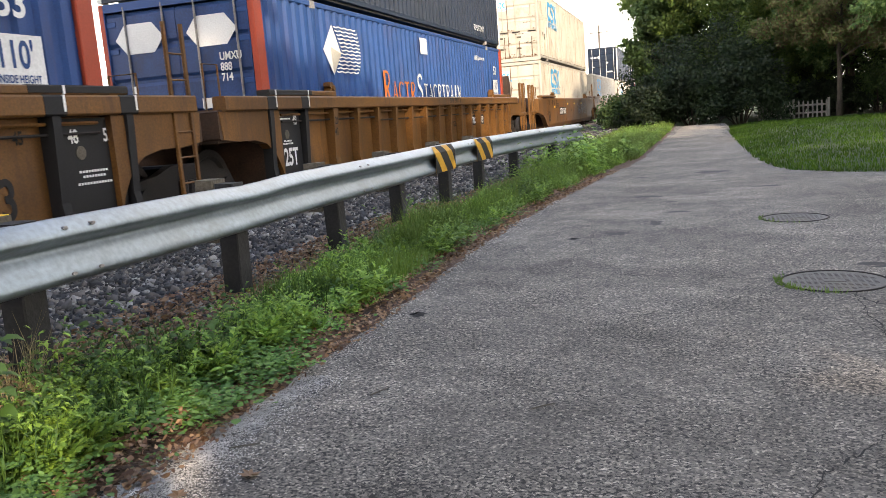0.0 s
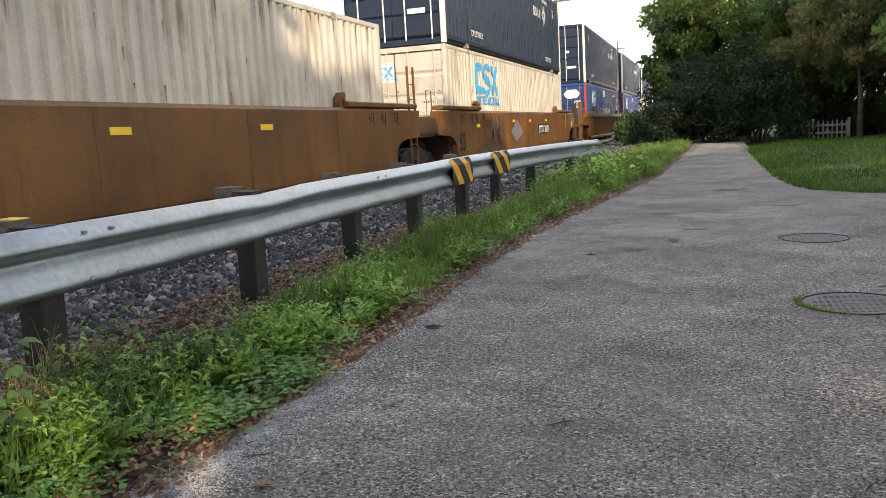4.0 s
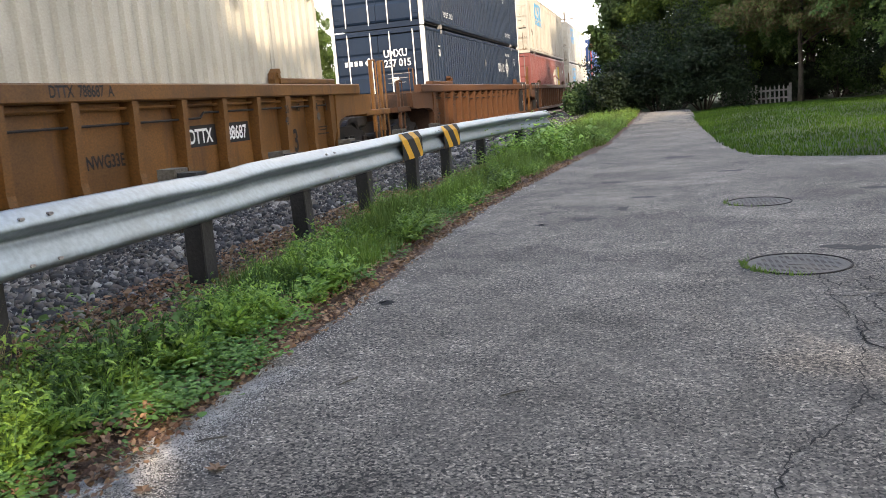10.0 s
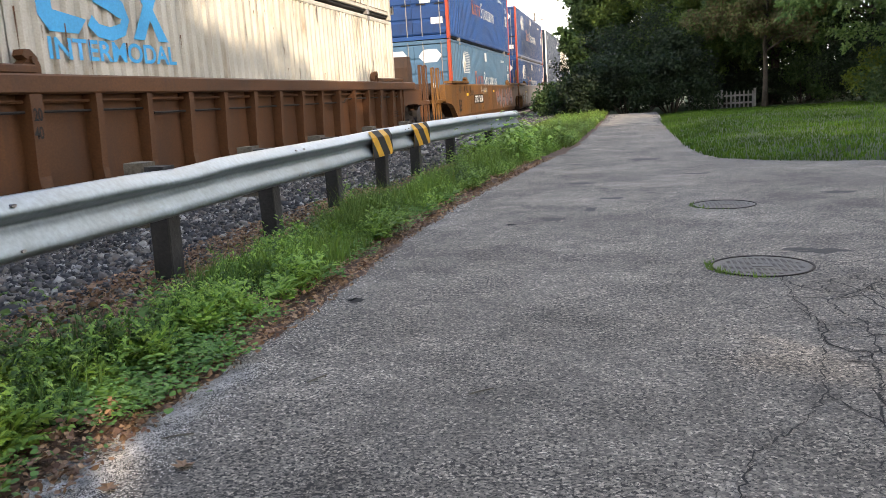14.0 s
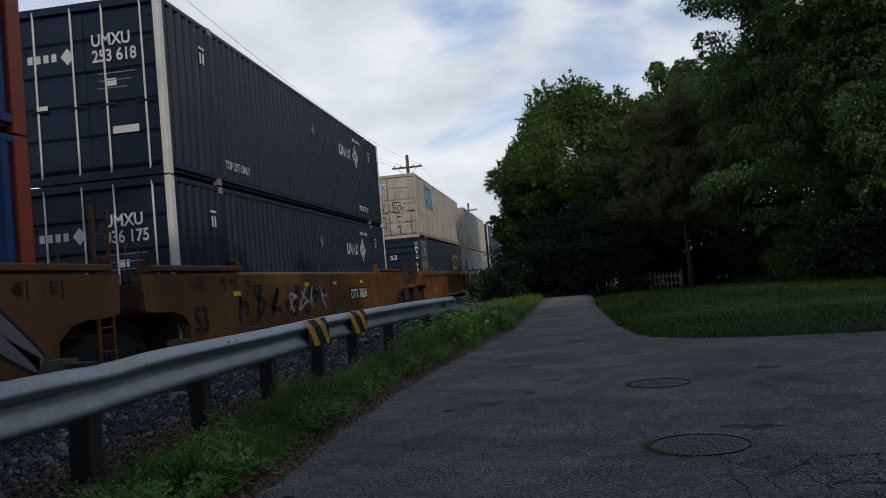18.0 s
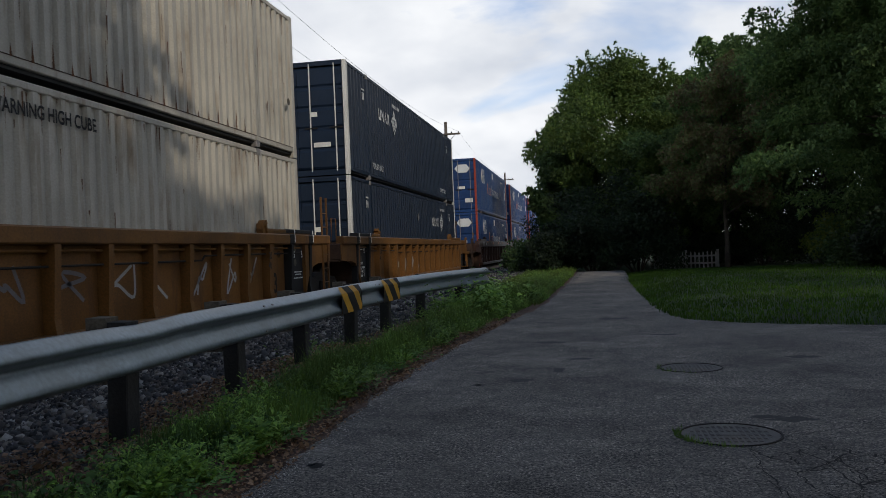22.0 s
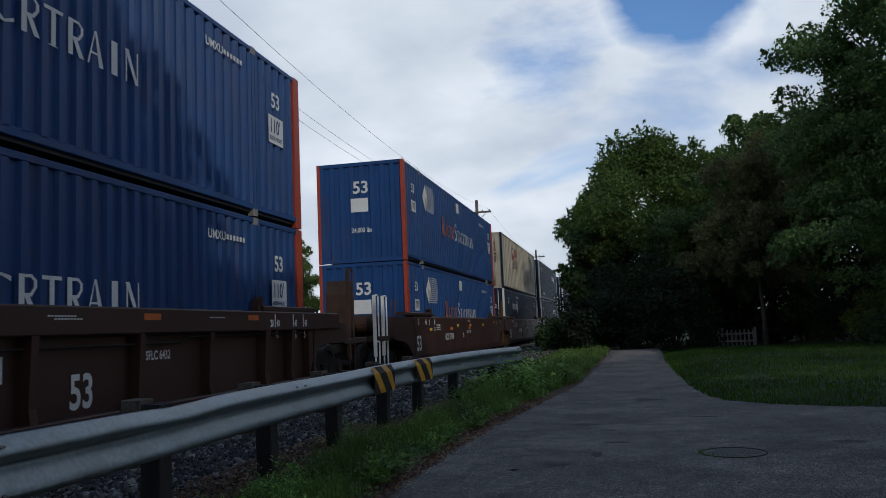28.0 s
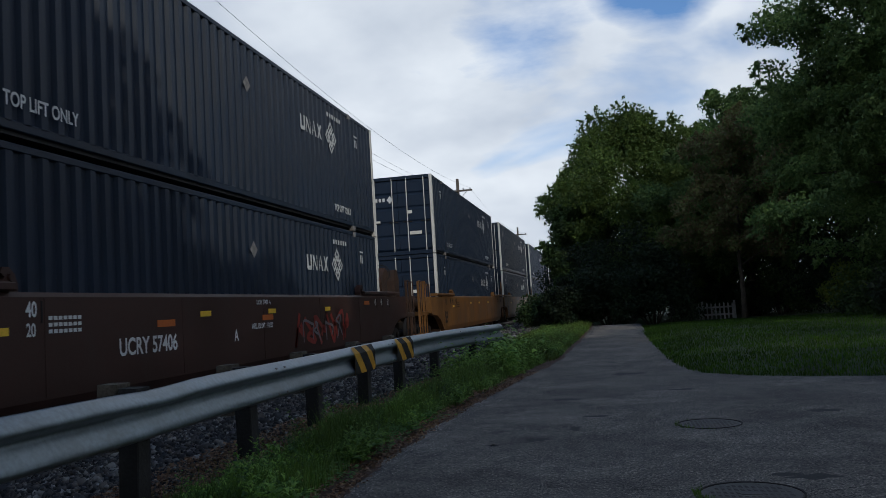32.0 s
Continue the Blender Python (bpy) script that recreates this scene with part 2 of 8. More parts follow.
def surface(name, colour, rough=0.6, metal=0.0, vary=0.25, scale=3.0, fine=60.0, bump=0.15, stain=None, stain_amount=0.4, stain_scale=(1, 1, 1), spread=0.0, gloss=0.35):
    """Base colour that varies at two scales, with stains of their own colour and a fine relief."""
    m, nt, bsdf, N, L = nodes_of(name)
    tc = N("ShaderNodeTexCoord")
    n1, n2 = N("ShaderNodeTexNoise"), N("ShaderNodeTexNoise")
    n1.inputs["Scale"].default_value, n1.inputs["Detail"].default_value = scale, 6
    n2.inputs["Scale"].default_value, n2.inputs["Detail"].default_value = fine, 3
    L(tc.outputs["Object"], n1.inputs["Vector"])
    L(tc.outputs["Object"], n2.inputs["Vector"])
    ramp = N("ShaderNodeMapRange")
    ramp.inputs["From Min"].default_value, ramp.inputs["From Max"].default_value = 0.3, 0.7
    ramp.inputs["To Min"].default_value, ramp.inputs["To Max"].default_value = 1 - vary, 1 + vary
    L(n1.outputs["Fac"], ramp.inputs["Value"])
    ramp2 = N("ShaderNodeMapRange")
    ramp2.inputs["From Min"].default_value, ramp2.inputs["From Max"].default_value = 0.3, 0.7
    ramp2.inputs["To Min"].default_value, ramp2.inputs["To Max"].default_value = 1 - vary * 0.6, 1 + vary * 0.6
    L(n2.outputs["Fac"], ramp2.inputs["Value"])
    mul = N("ShaderNodeMath")
    mul.operation = "MULTIPLY"
    L(ramp.outputs[0], mul.inputs[0])
    L(ramp2.outputs[0], mul.inputs[1])
    last = mul.outputs[0]
    if spread:
        info, r3, mul2 = N("ShaderNodeObjectInfo"), N("ShaderNodeMapRange"), N("ShaderNodeMath")
        r3.inputs["To Min"].default_value, r3.inputs["To Max"].default_value = 1 - spread, 1 + spread
        L(info.outputs["Random"], r3.inputs["Value"])
        mul2.operation = "MULTIPLY"
        L(last, mul2.inputs[0])
        L(r3.outputs[0], mul2.inputs[1])
        last = mul2.outputs[0]
    vm = N("ShaderNodeVectorMath")
    vm.operation = "SCALE"
    vm.inputs[0].default_value = colour
    L(last, vm.inputs["Scale"])
    col = vm.outputs[0]
    if stain:
        mp, n3, r4, mx = N("ShaderNodeMapping"), N("ShaderNodeTexNoise"), N("ShaderNodeMapRange"), N("ShaderNodeMix")
        mp.inputs["Scale"].default_value = stain_scale
        L(tc.outputs["Object"], mp.inputs["Vector"])
        L(mp.outputs[0], n3.inputs["Vector"])
        n3.inputs["Scale"].default_value, n3.inputs["Detail"].default_value, n3.inputs["Roughness"].default_value = 2.2, 8, 0.65
        r4.inputs["From Min"].default_value, r4.inputs["From Max"].default_value = 0.52, 0.72
        r4.inputs["To Max"].default_value = stain_amount
        L(n3.outputs["Fac"], r4.inputs["Value"])
        mx.data_type = "RGBA"
        L(r4.outputs[0], mx.inputs["Factor"])
        L(col, mx.inputs[6])
        mx.inputs[7].default_value = (*stain, 1)
        col = mx.outputs[2]
    L(col, bsdf.inputs["Base Color"])
    rr = N("ShaderNodeMapRange")
    rr.inputs["To Min"].default_value, rr.inputs["To Max"].default_value = max(rough - 0.12, 0.05), min(rough + 0.12, 1)
    L(n1.outputs["Fac"], rr.inputs["Value"])
    L(rr.outputs[0], bsdf.inputs["Roughness"])
    bsdf.inputs["Metallic"].default_value = metal
    bsdf.inputs["Specular IOR Level"].default_value = gloss
    if bump:
        b = N("ShaderNodeBump")
        b.inputs["Strength"].default_value, b.inputs["Distance"].default_value = bump, 0.02
        L(n2.outputs["Fac"], b.inputs["Height"])
        L(b.outputs[0], bsdf.inputs["Normal"])
    return m


def leaf_material(name, colour, other, glow=0.35, rough=0.68):
    """Leaves that differ one by one and let some light through."""
    m, nt, bsdf, N, L = nodes_of(name)
    geo, mix = N("ShaderNodeNewGeometry"), N("ShaderNodeMix")
    mix.data_type = "RGBA"
    L(geo.outputs["Random Per Island"], mix.inputs["Factor"])
    mix.inputs[6].default_value, mix.inputs[7].default_value = (*colour, 1), (*other, 1)
    tc, n = N("ShaderNodeTexCoord"), N("ShaderNodeTexNoise")
    n.inputs["Scale"].default_value = 0.7
    L(tc.outputs["Object"], n.inputs["Vector"])
    r = N("ShaderNodeMapRange")
    r.inputs["From Min"].default_value, r.inputs["From Max"].default_value = 0.3, 0.7
    r.inputs["To Min"].default_value, r.inputs["To Max"].default_value = 0.65, 1.35
    L(n.outputs["Fac"], r.inputs["Value"])
    vm = N("ShaderNodeVectorMath")
    vm.operation = "SCALE"
    L(mix.outputs[2], vm.inputs[0])
    L(r.outputs[0], vm.inputs["Scale"])
    L(vm.outputs[0], bsdf.inputs["Base Color"])
    bsdf.inputs["Roughness"].default_value = rough
    tr, ms, out = N("ShaderNodeBsdfTranslucent"), N("ShaderNodeMixShader"), nt.nodes["Material Output"]
    L(vm.outputs[0], tr.inputs["Color"])
    ms.inputs[0].default_value = glow
    L(bsdf.outputs[0], ms.inputs[1])
    L(tr.outputs[0], ms.inputs[2])
    L(ms.outputs[0], out.inputs["Surface"])
    return m


def paint(name, colour, rough=0.52, rust=0.3, vary=0.16, spread=0.0, streak=(0.10, 0.05, 0.03)):
    return surface(name, colour, rough, 0.0, vary, 0.9, 45, 0.05, streak, rust, (0.5, 1.6, 0.28), spread, 0.3)


M = {
    "blue": paint("blue_paint", (0.007, 0.045, 0.155), rust=0.25, spread=0.12),
    "navy": paint("navy_paint", (0.0046, 0.0135, 0.031), rust=0.15, spread=0.1, streak=(0.05, 0.06, 0.07)),
    "blue_door": paint("grimy_blue_door_paint", (0.007, 0.034, 0.115), rust=0.8, vary=0.3, streak=(0.016, 0.014, 0.016)),
    "black": paint("black_paint", (0.018, 0.018, 0.02), rust=0.2, streak=(0.06, 0.05, 0.04)),
    "cream": paint("cream_paint", (0.41, 0.378, 0.315), rust=0.8, spread=0.05, streak=(0.20, 0.14, 0.085)),
    "boxcream": paint("dirty_cream_panel_paint", (0.40, 0.36, 0.28), rust=0.75, vary=0.22, streak=(0.16, 0.085, 0.04)),
    "slate": paint("slate_blue_paint", (0.011, 0.027, 0.038), rust=0.3, streak=(0.05, 0.06, 0.065)),
    "tan": paint("tan_paint", (0.40, 0.37, 0.30), rust=0.3, streak=(0.25, 0.18, 0.11)),
    "red": paint("faded_red_paint", (0.190, 0.061, 0.054), rust=0.3, streak=(0.2, 0.09, 0.07)),
    "teal": paint("faded_teal_blue_paint", (0.045, 0.10, 0.16), rust=0.25, streak=(0.2, 0.22, 0.24)),
    "redpost": paint("orange_red_paint", (0.32, 0.045, 0.02), rust=0.25),
    "whitepost": paint("white_post_paint", (0.66, 0.64, 0.58), rust=0.3, streak=(0.3, 0.2, 0.12)),
    "white": paint("white_paint", (0.6, 0.6, 0.58), rust=0.1, streak=(0.4, 0.36, 0.3)),
    "orange": paint("orange_letter_paint", (0.45, 0.12, 0.025), rust=0.1),
    "skyblue": paint("sky_blue_letter_paint", (0.03, 0.30, 0.55), rust=0.12),
    "yellow": paint("yellow_paint", (0.75, 0.48, 0.04), rust=0.1),
    "car_orange": paint("brown_orange_car_paint", (0.112, 0.048, 0.0105), rough=0.58, rust=0.85, vary=0.40, streak=(0.048, 0.021, 0.011)),
    "car_rust": paint("rusty_car_paint", (0.074, 0.0285, 0.0095), rough=0.65, rust=0.75, vary=0.3, streak=(0.050, 0.023, 0.014)),
    "car_gold": paint("golden_car_paint", (0.140, 0.062, 0.014), rough=0.58, rust=0.85, vary=0.36, streak=(0.07, 0.030, 0.014)),
    "car_brown": paint("dark_brown_car_paint", (0.040, 0.017, 0.012), rough=0.55, rust=0.5, streak=(0.04, 0.025, 0.02)),
    "stencil": paint("black_stencil_paint", (0.008, 0.008, 0.009), rough=0.7, rust=0.15, streak=(0.03, 0.025, 0.02)),
    "castgrey": surface("grey_casting_paint", (0.20, 0.19, 0.18), 0.7, 0.0, 0.35, 10, 60, 0.2, (0.10, 0.05, 0.03), 0.5),
    "iron": surface("dark_running_gear_iron", (0.012, 0.010, 0.009), 0.8, 0.0, 0.4, 4, 50, 0.2, (0.04, 0.02, 0.012), 0.4),
    "grime": surface("grimy_brown_steel", (0.040, 0.020, 0.011), 0.8, 0.0, 0.4, 3, 40, 0.2, (0.012, 0.009, 0.008), 0.7, (1, 1, 0.4)),
    "galv": surface("galvanised_steel", (0.165, 0.200, 0.222), 0.38, 0.55, 0.24, 2.5, 30, 0.015, (0.13, 0.14, 0.14), 0.6, (3, 0.6, 3)),
    "post": surface("dark_weathered_post", (0.021, 0.021, 0.021), 0.8, 0.0, 0.35, 4, 40, 0.3, (0.09, 0.085, 0.075), 0.45, (4, 4, 0.6)),
    "timber": surface("grey_timber_block", (0.085, 0.074, 0.056), 0.85, 0.0, 0.35, 5, 60, 0.4, (0.10, 0.09, 0.07), 0.5, (6, 6, 0.8)),
    "wood": surface("weathered_pole_wood", (0.11, 0.09, 0.072), 0.85, 0.0, 0.25, 2, 30, 0.3, (0.12, 0.09, 0.07), 0.5, (6, 6, 0.4)),
    "wire": surface("dark_wire", (0.03, 0.03, 0.03), 0.5, 0.2, 0.1, 5, 50, 0.0),
    "bark": surface("tree_bark", (0.055, 0.045, 0.035), 0.9, 0.0, 0.4, 3, 25, 0.6, (0.03, 0.027, 0.022), 0.5, (5, 5, 0.7)),
    "fence": surface("white_fence_paint", (0.24, 0.23, 0.21), 0.7, 0.0, 0.12, 3, 40, 0.1),
    "castiron": surface("cast_iron_cover", (0.092, 0.088, 0.084), 0.7, 0.1, 0.25, 8, 120, 0.2, (0.2, 0.15, 0.1), 0.4),
    "dirt": surface("leaf_litter_soil", (0.085, 0.050, 0.033), 0.95, 0.0, 0.5, 7, 60, 0.8, (0.24, 0.17, 0.12), 0.55),
    "grassground": surface("lawn_ground", (0.018, 0.036, 0.007), 0.95, 0.0, 0.35, 1.2, 60, 0.5, (0.04, 0.06, 0.012), 0.5),
    "ballastbed": surface("ballast_bed", (0.14, 0.125, 0.12), 0.95, 0.0, 0.45, 12, 40, 1.0, (0.09, 0.06, 0.055), 0.5),
    "railsteel": surface("brown_rail_steel", (0.14, 0.09, 0.06), 0.6, 0.5, 0.25, 5, 60, 0.1),
    "tie": surface("tie_timber", (0.07, 0.06, 0.05), 0.9, 0.0, 0.35, 5, 40, 0.4),
    "shingle": surface("grey_roof", (0.25, 0.22, 0.20), 0.85, 0.0, 0.2, 2, 30, 0.3),
    "siding": surface("pale_siding", (0.26, 0.25, 0.22), 0.8, 0.0, 0.1, 2, 30, 0.1),
    "glass": surface("dark_window_glass", (0.03, 0.035, 0.04), 0.1, 0.0, 0.05, 2, 30, 0.0),
    "leaf_a": leaf_material("mid_green_leaves", (0.046, 0.094, 0.016), (0.115, 0.165, 0.030), 0.42),
    "leaf_b": leaf_material("dark_green_leaves", (0.026, 0.062, 0.016), (0.066, 0.112, 0.026)),
    # yellow-green leaf colour made brighter to stand in for sun on one shrub
    "leaf_sun": leaf_material("sun_bright_yellow_green_leaves", (0.09, 0.15, 0.012), (0.17, 0.20, 0.02)),
    # near-black base colour that carries the shade under the trees
    "leaf_e": leaf_material("shade_dark_shrub_leaves", (0.007, 0.019, 0.005), (0.017, 0.034, 0.008)),
    "leaf_d": leaf_material("maple_leaves", (0.050, 0.110, 0.030), (0.140, 0.215, 0.062), 0.42),
    "pale_rust": surface("pale_brown_rust", (0.20, 0.12, 0.065), 0.9, 0.0, 0.5, 9, 60, 0.2, (0.30, 0.24, 0.17), 0.8),
    "rust": surface("brown_rust", (0.10, 0.042, 0.018), 0.9, 0.0, 0.4, 12, 80, 0.2),
    "leaf_c": leaf_material("reddish_leaves", (0.130, 0.088, 0.042), (0.100, 0.150, 0.040)),
    "weed": leaf_material("bright_weed_leaves", (0.066, 0.155, 0.021), (0.24, 0.385, 0.056), 0.28),
    "blade": leaf_material("grass_blades", (0.065, 0.14, 0.016), (0.12, 0.19, 0.028), 0.3),
    "lawnblade": leaf_material("lawn_blades", (0.022, 0.074, 0.003), (0.066, 0.122, 0.006), 0.38, 0.9),
    "deadleaf": leaf_material("dry_leaves", (0.11, 0.048, 0.024), (0.36, 0.22, 0.12), 0.15),
    "weed_dark": leaf_material("dark_weed_leaves", (0.026, 0.070, 0.009), (0.062, 0.130, 0.014), 0.25),
    "creeper": leaf_material("creeper_leaves", (0.042, 0.120, 0.022), (0.130, 0.255, 0.044), 0.22),
    "sunblade": leaf_material("tall_pale_grass", (0.060, 0.115, 0.014), (0.15, 0.19, 0.03), 0.3),
    "marker_yellow": surface("weathered_yellow_sheeting", (0.50, 0.26, 0.022), 0.5, 0.0, 0.22, 6, 60, 0.02, (0.22, 0.13, 0.03), 0.35),
    "drystalk": leaf_material("dry_tan_stalks", (0.17, 0.14, 0.065), (0.30, 0.25, 0.13), 0.2),
    "yellow_dull": paint("dull_yellow_paint", (0.26, 0.15, 0.035), rust=0.3),
    "spray_white": paint("white_spray_paint", (0.34, 0.33, 0.32), rust=0.3),
    "spray_grey": paint("grey_spray_paint", (0.15, 0.14, 0.15), rust=0.3),
    "spray_pink": paint("pink_spray_paint", (0.27, 0.12, 0.085), rust=0.3),
    "spray_red": paint("red_spray_paint", (0.22, 0.03, 0.02), rust=0.3),
}


def asphalt_material():
    """Old chip-sealed tarmac: stone chips in grey binder, pale and dark patches from wear and painted dapples of light,
    pits where chips are gone.
    """
    m, nt, bsdf, N, L = nodes_of("worn_tarmac")
    tc = N("ShaderNodeTexCoord")

    def noise_at(scale, detail):
        n = N("ShaderNodeTexNoise")
        n.inputs["Scale"].default_value, n.inputs["Detail"].default_value = scale, detail
        L(tc.outputs["Object"], n.inputs["Vector"])
        return n.outputs["Fac"]

    def ranged(value, a, b, lo, hi):
        r = N("ShaderNodeMapRange")
        for k, v in (("From Min", a), ("From Max", b), ("To Min", lo), ("To Max", hi)):
            r.inputs[k].default_value = v
        L(value, r.inputs["Value"])
        return r.outputs[0]

    def maths(how, a, b):
        n = N("ShaderNodeMath")
        n.operation = how
        for k, v in enumerate((a, b)):
            if isinstance(v, (int, float)):
                n.inputs[k].default_value = v
            else:
                L(v, n.inputs[k])
        return n.outputs[0]

    def cells(scale):
        v, sp = N("ShaderNodeTexVoronoi"), N("ShaderNodeSeparateColor")
        v.voronoi_dimensions = "2D"
        v.inputs["Scale"].default_value = scale
        L(tc.outputs["Object"], v.inputs["Vector"])
        L(v.outputs["Color"], sp.inputs[0])
        return v.outputs["Distance"], sp.outputs[0], sp.outputs[1]
    _, chip, lift = cells(120)
    ramp = N("ShaderNodeValToRGB")
    e = ramp.color_ramp.elements
    e[0].position, e[0].color = 0.0, (0.041, 0.0368, 0.0318, 1)
    e[1].position, e[1].color = 1.0, (0.374, 0.328, 0.264, 1)
    e.new(0.3).color = (0.094, 0.0835, 0.0695, 1)
    e.new(0.85).color = (0.181, 0.160, 0.132, 1)
    L(chip, ramp.inputs[0])
    # broad worn patches, their range widened to paint dappled light into the colour
    big = noise_at(0.8, 4)
    scale = maths("MULTIPLY", ranged(big, 0.3, 0.7, 0.64, 1.40), ranged(noise_at(5.0, 6), 0.3, 0.7, 0.74, 1.28))
    scale = maths("MULTIPLY", scale, ranged(noise_at(38, 4), 0.3, 0.7, 0.62, 1.40))
    # pits of two sizes, closer together in some places than in others
    crowd = noise_at(1.7, 3)
    for grain, detail, rare, often, depth in ((52, 3, 0.66, 0.535, 0.95), (105, 2, 0.64, 0.56, 0.85)):
        pit = maths("MULTIPLY", maths("GREATER_THAN", noise_at(grain, detail), ranged(crowd, 0.30, 0.70, rare, often)), depth)
        scale = maths("MULTIPLY", scale, maths("SUBTRACT", 1.0, pit))
        lift = maths("SUBTRACT", lift, pit)
    vm = N("ShaderNodeVectorMath")
    vm.operation = "SCALE"
    L(ramp.outputs[0], vm.inputs[0])
    L(scale, vm.inputs["Scale"])
    L(vm.outputs[0], bsdf.inputs["Base Color"])
    bsdf.inputs["Roughness"].default_value = 0.85
    b = N("ShaderNodeBump")
    b.inputs["Strength"].default_value, b.inputs["Distance"].default_value = 0.4, 0.005
    L(lift, b.inputs["Height"])
    L(b.outputs[0], bsdf.inputs["Normal"])
    return m


M["tarmac"] = asphalt_material()
M["crack"] = surface("dark_crack", (0.010, 0.010, 0.010), 0.95, 0.0, 0.3, 5, 60, 0.2)
M["patch"] = surface("dark_tar_patch", (0.030, 0.029, 0.029), 0.8, 0.0, 0.3, 8, 90, 0.3)
# pale tone that stands in for sun on the far end of the lane
M["gravel"] = surface("sun_toned_lane_gravel", (0.225, 0.195, 0.155), 0.95, 0.0, 0.35, 3, 30, 0.6, (0.13, 0.115, 0.095), 0.5)
M["grit"] = surface("pale_grit", (0.56, 0.52, 0.46), 0.95, 0.0, 0.4, 14, 120, 0.8)

# ---- ground ----
LEFT_EDGE = [(-1.85, -6), (-1.80, 0), (-1.76, 2), (-1.78, 2.9), (-1.74, 4), (-1.79, 6.7), (-1.70, 8.9), (-1.43, 11.9), (-0.92, 16.7), (-0.74, 23.4), (-0.58, 31.6), (-0.55, 36)]
RIGHT_EDGE = [(1.45, 36), (1.40, 32.8), (1.33, 29.8), (1.22, 25.3), (1.18, 19.7), (1.18, 15.6), (1.27, 13.4), (1.45, 12.6), (2.0, 11.95), (2.7, 11.5), (4.5, 10.9), (6.0, 10.3), (7.2, 9.4), (7.4, 8.0)]


def edge_x(y, edge=LEFT_EDGE):
    return float(np.interp(y, [p[1] for p in edge], [p[0] for p in edge]))


def ragged(pts, step, amount, seed):
    """A line through pts, cut finer and made uneven."""
    rnd, out = random.Random(seed), []
    for (x0, y0), (x1, y1) in zip(pts, pts[1:]):
        n = max(1, int(math.hypot(x1 - x0, y1 - y0) / step)) if math.hypot(x1 - x0, y1 - y0) < 40 else 1
        for k in range(n):
            u = k / n
            out.append((x0 + (x1 - x0) * u + rnd.uniform(-amount, amount), y0 + (y1 - y0) * u))
    return out + [pts[-1]]


def lawn_fall(y):
    return float(np.clip((y - 26) * 0.02, 0, 0.24))


def ground():
    big = Shape().flat([(-1500, -1500, -0.20), (1500, -1500, -0.20), (1500, 1500, -0.20), (-1500, 1500, -0.20)])
    solid("ground", big, M["grassground"], "flat grassy ground reaching the horizon", "ground", kind="structure")
    outline = ragged([(x - 0.16, y) for x, y in LEFT_EDGE], 0.12, 0.02, 3) + ragged(RIGHT_EDGE, 0.25, 0.03, 4) + [(6.4, 6.0), (4.4, 2.5), (2.9, -1.5), (2.3, -6)]
    road = Shape().prism(outline, 2, -0.19, 0.0)
    solid("road", road, M["tarmac"], "worn grey chip-sealed tarmac lane with cracks and stains", "road", kind="structure")
    side = Shape().box(2.0, 60, -40, 12.5, -0.19, -0.016)
    solid("back_lawn", side, M["grassground"], "shaded grass under the tall trees beside the lane", "lawn", kind="structure")
    # soil strip under the weeds
    verge = Shape()
    ys = np.concatenate([np.linspace(-6, 1, 10)[:-1], np.linspace(1, 14, 300)[:-1], np.linspace(14, 40, 60)])
    rnd = random.Random(5)
    cols = [0.0, 0.3, 0.8, 1.4, 2.0]
    verts = []
    for y in ys:
        x1 = edge_x(y) + 0.02 - 0.13 * max(0.0, min(1.0, (3.0 - y) / 1.0)) + 0.09 * noise.noise(Vector((0, y * 1.3, 2.0))) + 0.05 * noise.noise(Vector((0, y * 5.0, 5.0))) + 0.03 * noise.noise(Vector((0, y * 14.0, 8.0)))
        x0 = -3.35
        for k in range(6):
            u = k / 5
            verts.append((x1 + (x0 - x1) * u, y, (0.003 if k == 0 else 0.02 + 0.02 * rnd.random()) if k < 5 else -0.12))
    faces = [(i * 6 + k, i * 6 + k + 1, i * 6 + k + 7, i * 6 + k + 6) for i in range(len(ys) - 1) for k in range(5)]
    verge.add(verts, faces)
    solid("verge_soil", verge, M["dirt"], "brown leaf-littered soil strip between lane and ballast", "verge", kind="structure", smooth=True)
    bed = Shape()
    prof = [(-2.5, -0.19), (-2.7, 0.0), (-4.3, -0.03), (-5.2, -0.12), (-5.6, -0.14), (-8.8, -0.14), (-9.8, -0.17), (-10.5, -0.195)]
    bed.add([(x, y, z) for y in (-40, 400) for x, z in prof], [(k, k + 1, k + 9, k + 8) for k in range(7)])
    solid("ballast_bed", bed, M["ballastbed"], "bed of grey crushed stone under the railway track", "ballast", kind="structure")
    # lawn, gently humped
    lawn = Shape()
    nx, ny = 26, 34
    verts = []
    rr = [p for p in RIGHT_EDGE[::-1]]
    for i in range(ny):
        v = i / (ny - 1)
        for k in range(nx):
            u = (k / (nx - 1)) ** 1.5
            y = 60 - v * 60
            xe = float(np.interp(y, [p[1] for p in rr], [p[0] for p in rr]))
            x = xe - 0.06 + u * 60
            z = -0.012 + 0.13 * min(1, u * 60 / 1.5) + 0.05 * min(1, u * 20) * noise.noise(Vector((x * 0.3, y * 0.3, 0))) - lawn_fall(y)
            verts.append((x, max(y, 7.1), z if v < 0.999 else 0.0))
    faces = [(i * nx + k, i * nx + k + 1, (i + 1) * nx + k + 1, (i + 1) * nx + k) for i in range(ny - 1) for k in range(nx - 1)]
    lawn.add(verts, faces)
    solid("lawn", lawn, M["grassground"], "mown green lawn beside the lane", "lawn", kind="structure", smooth=True)


ground()


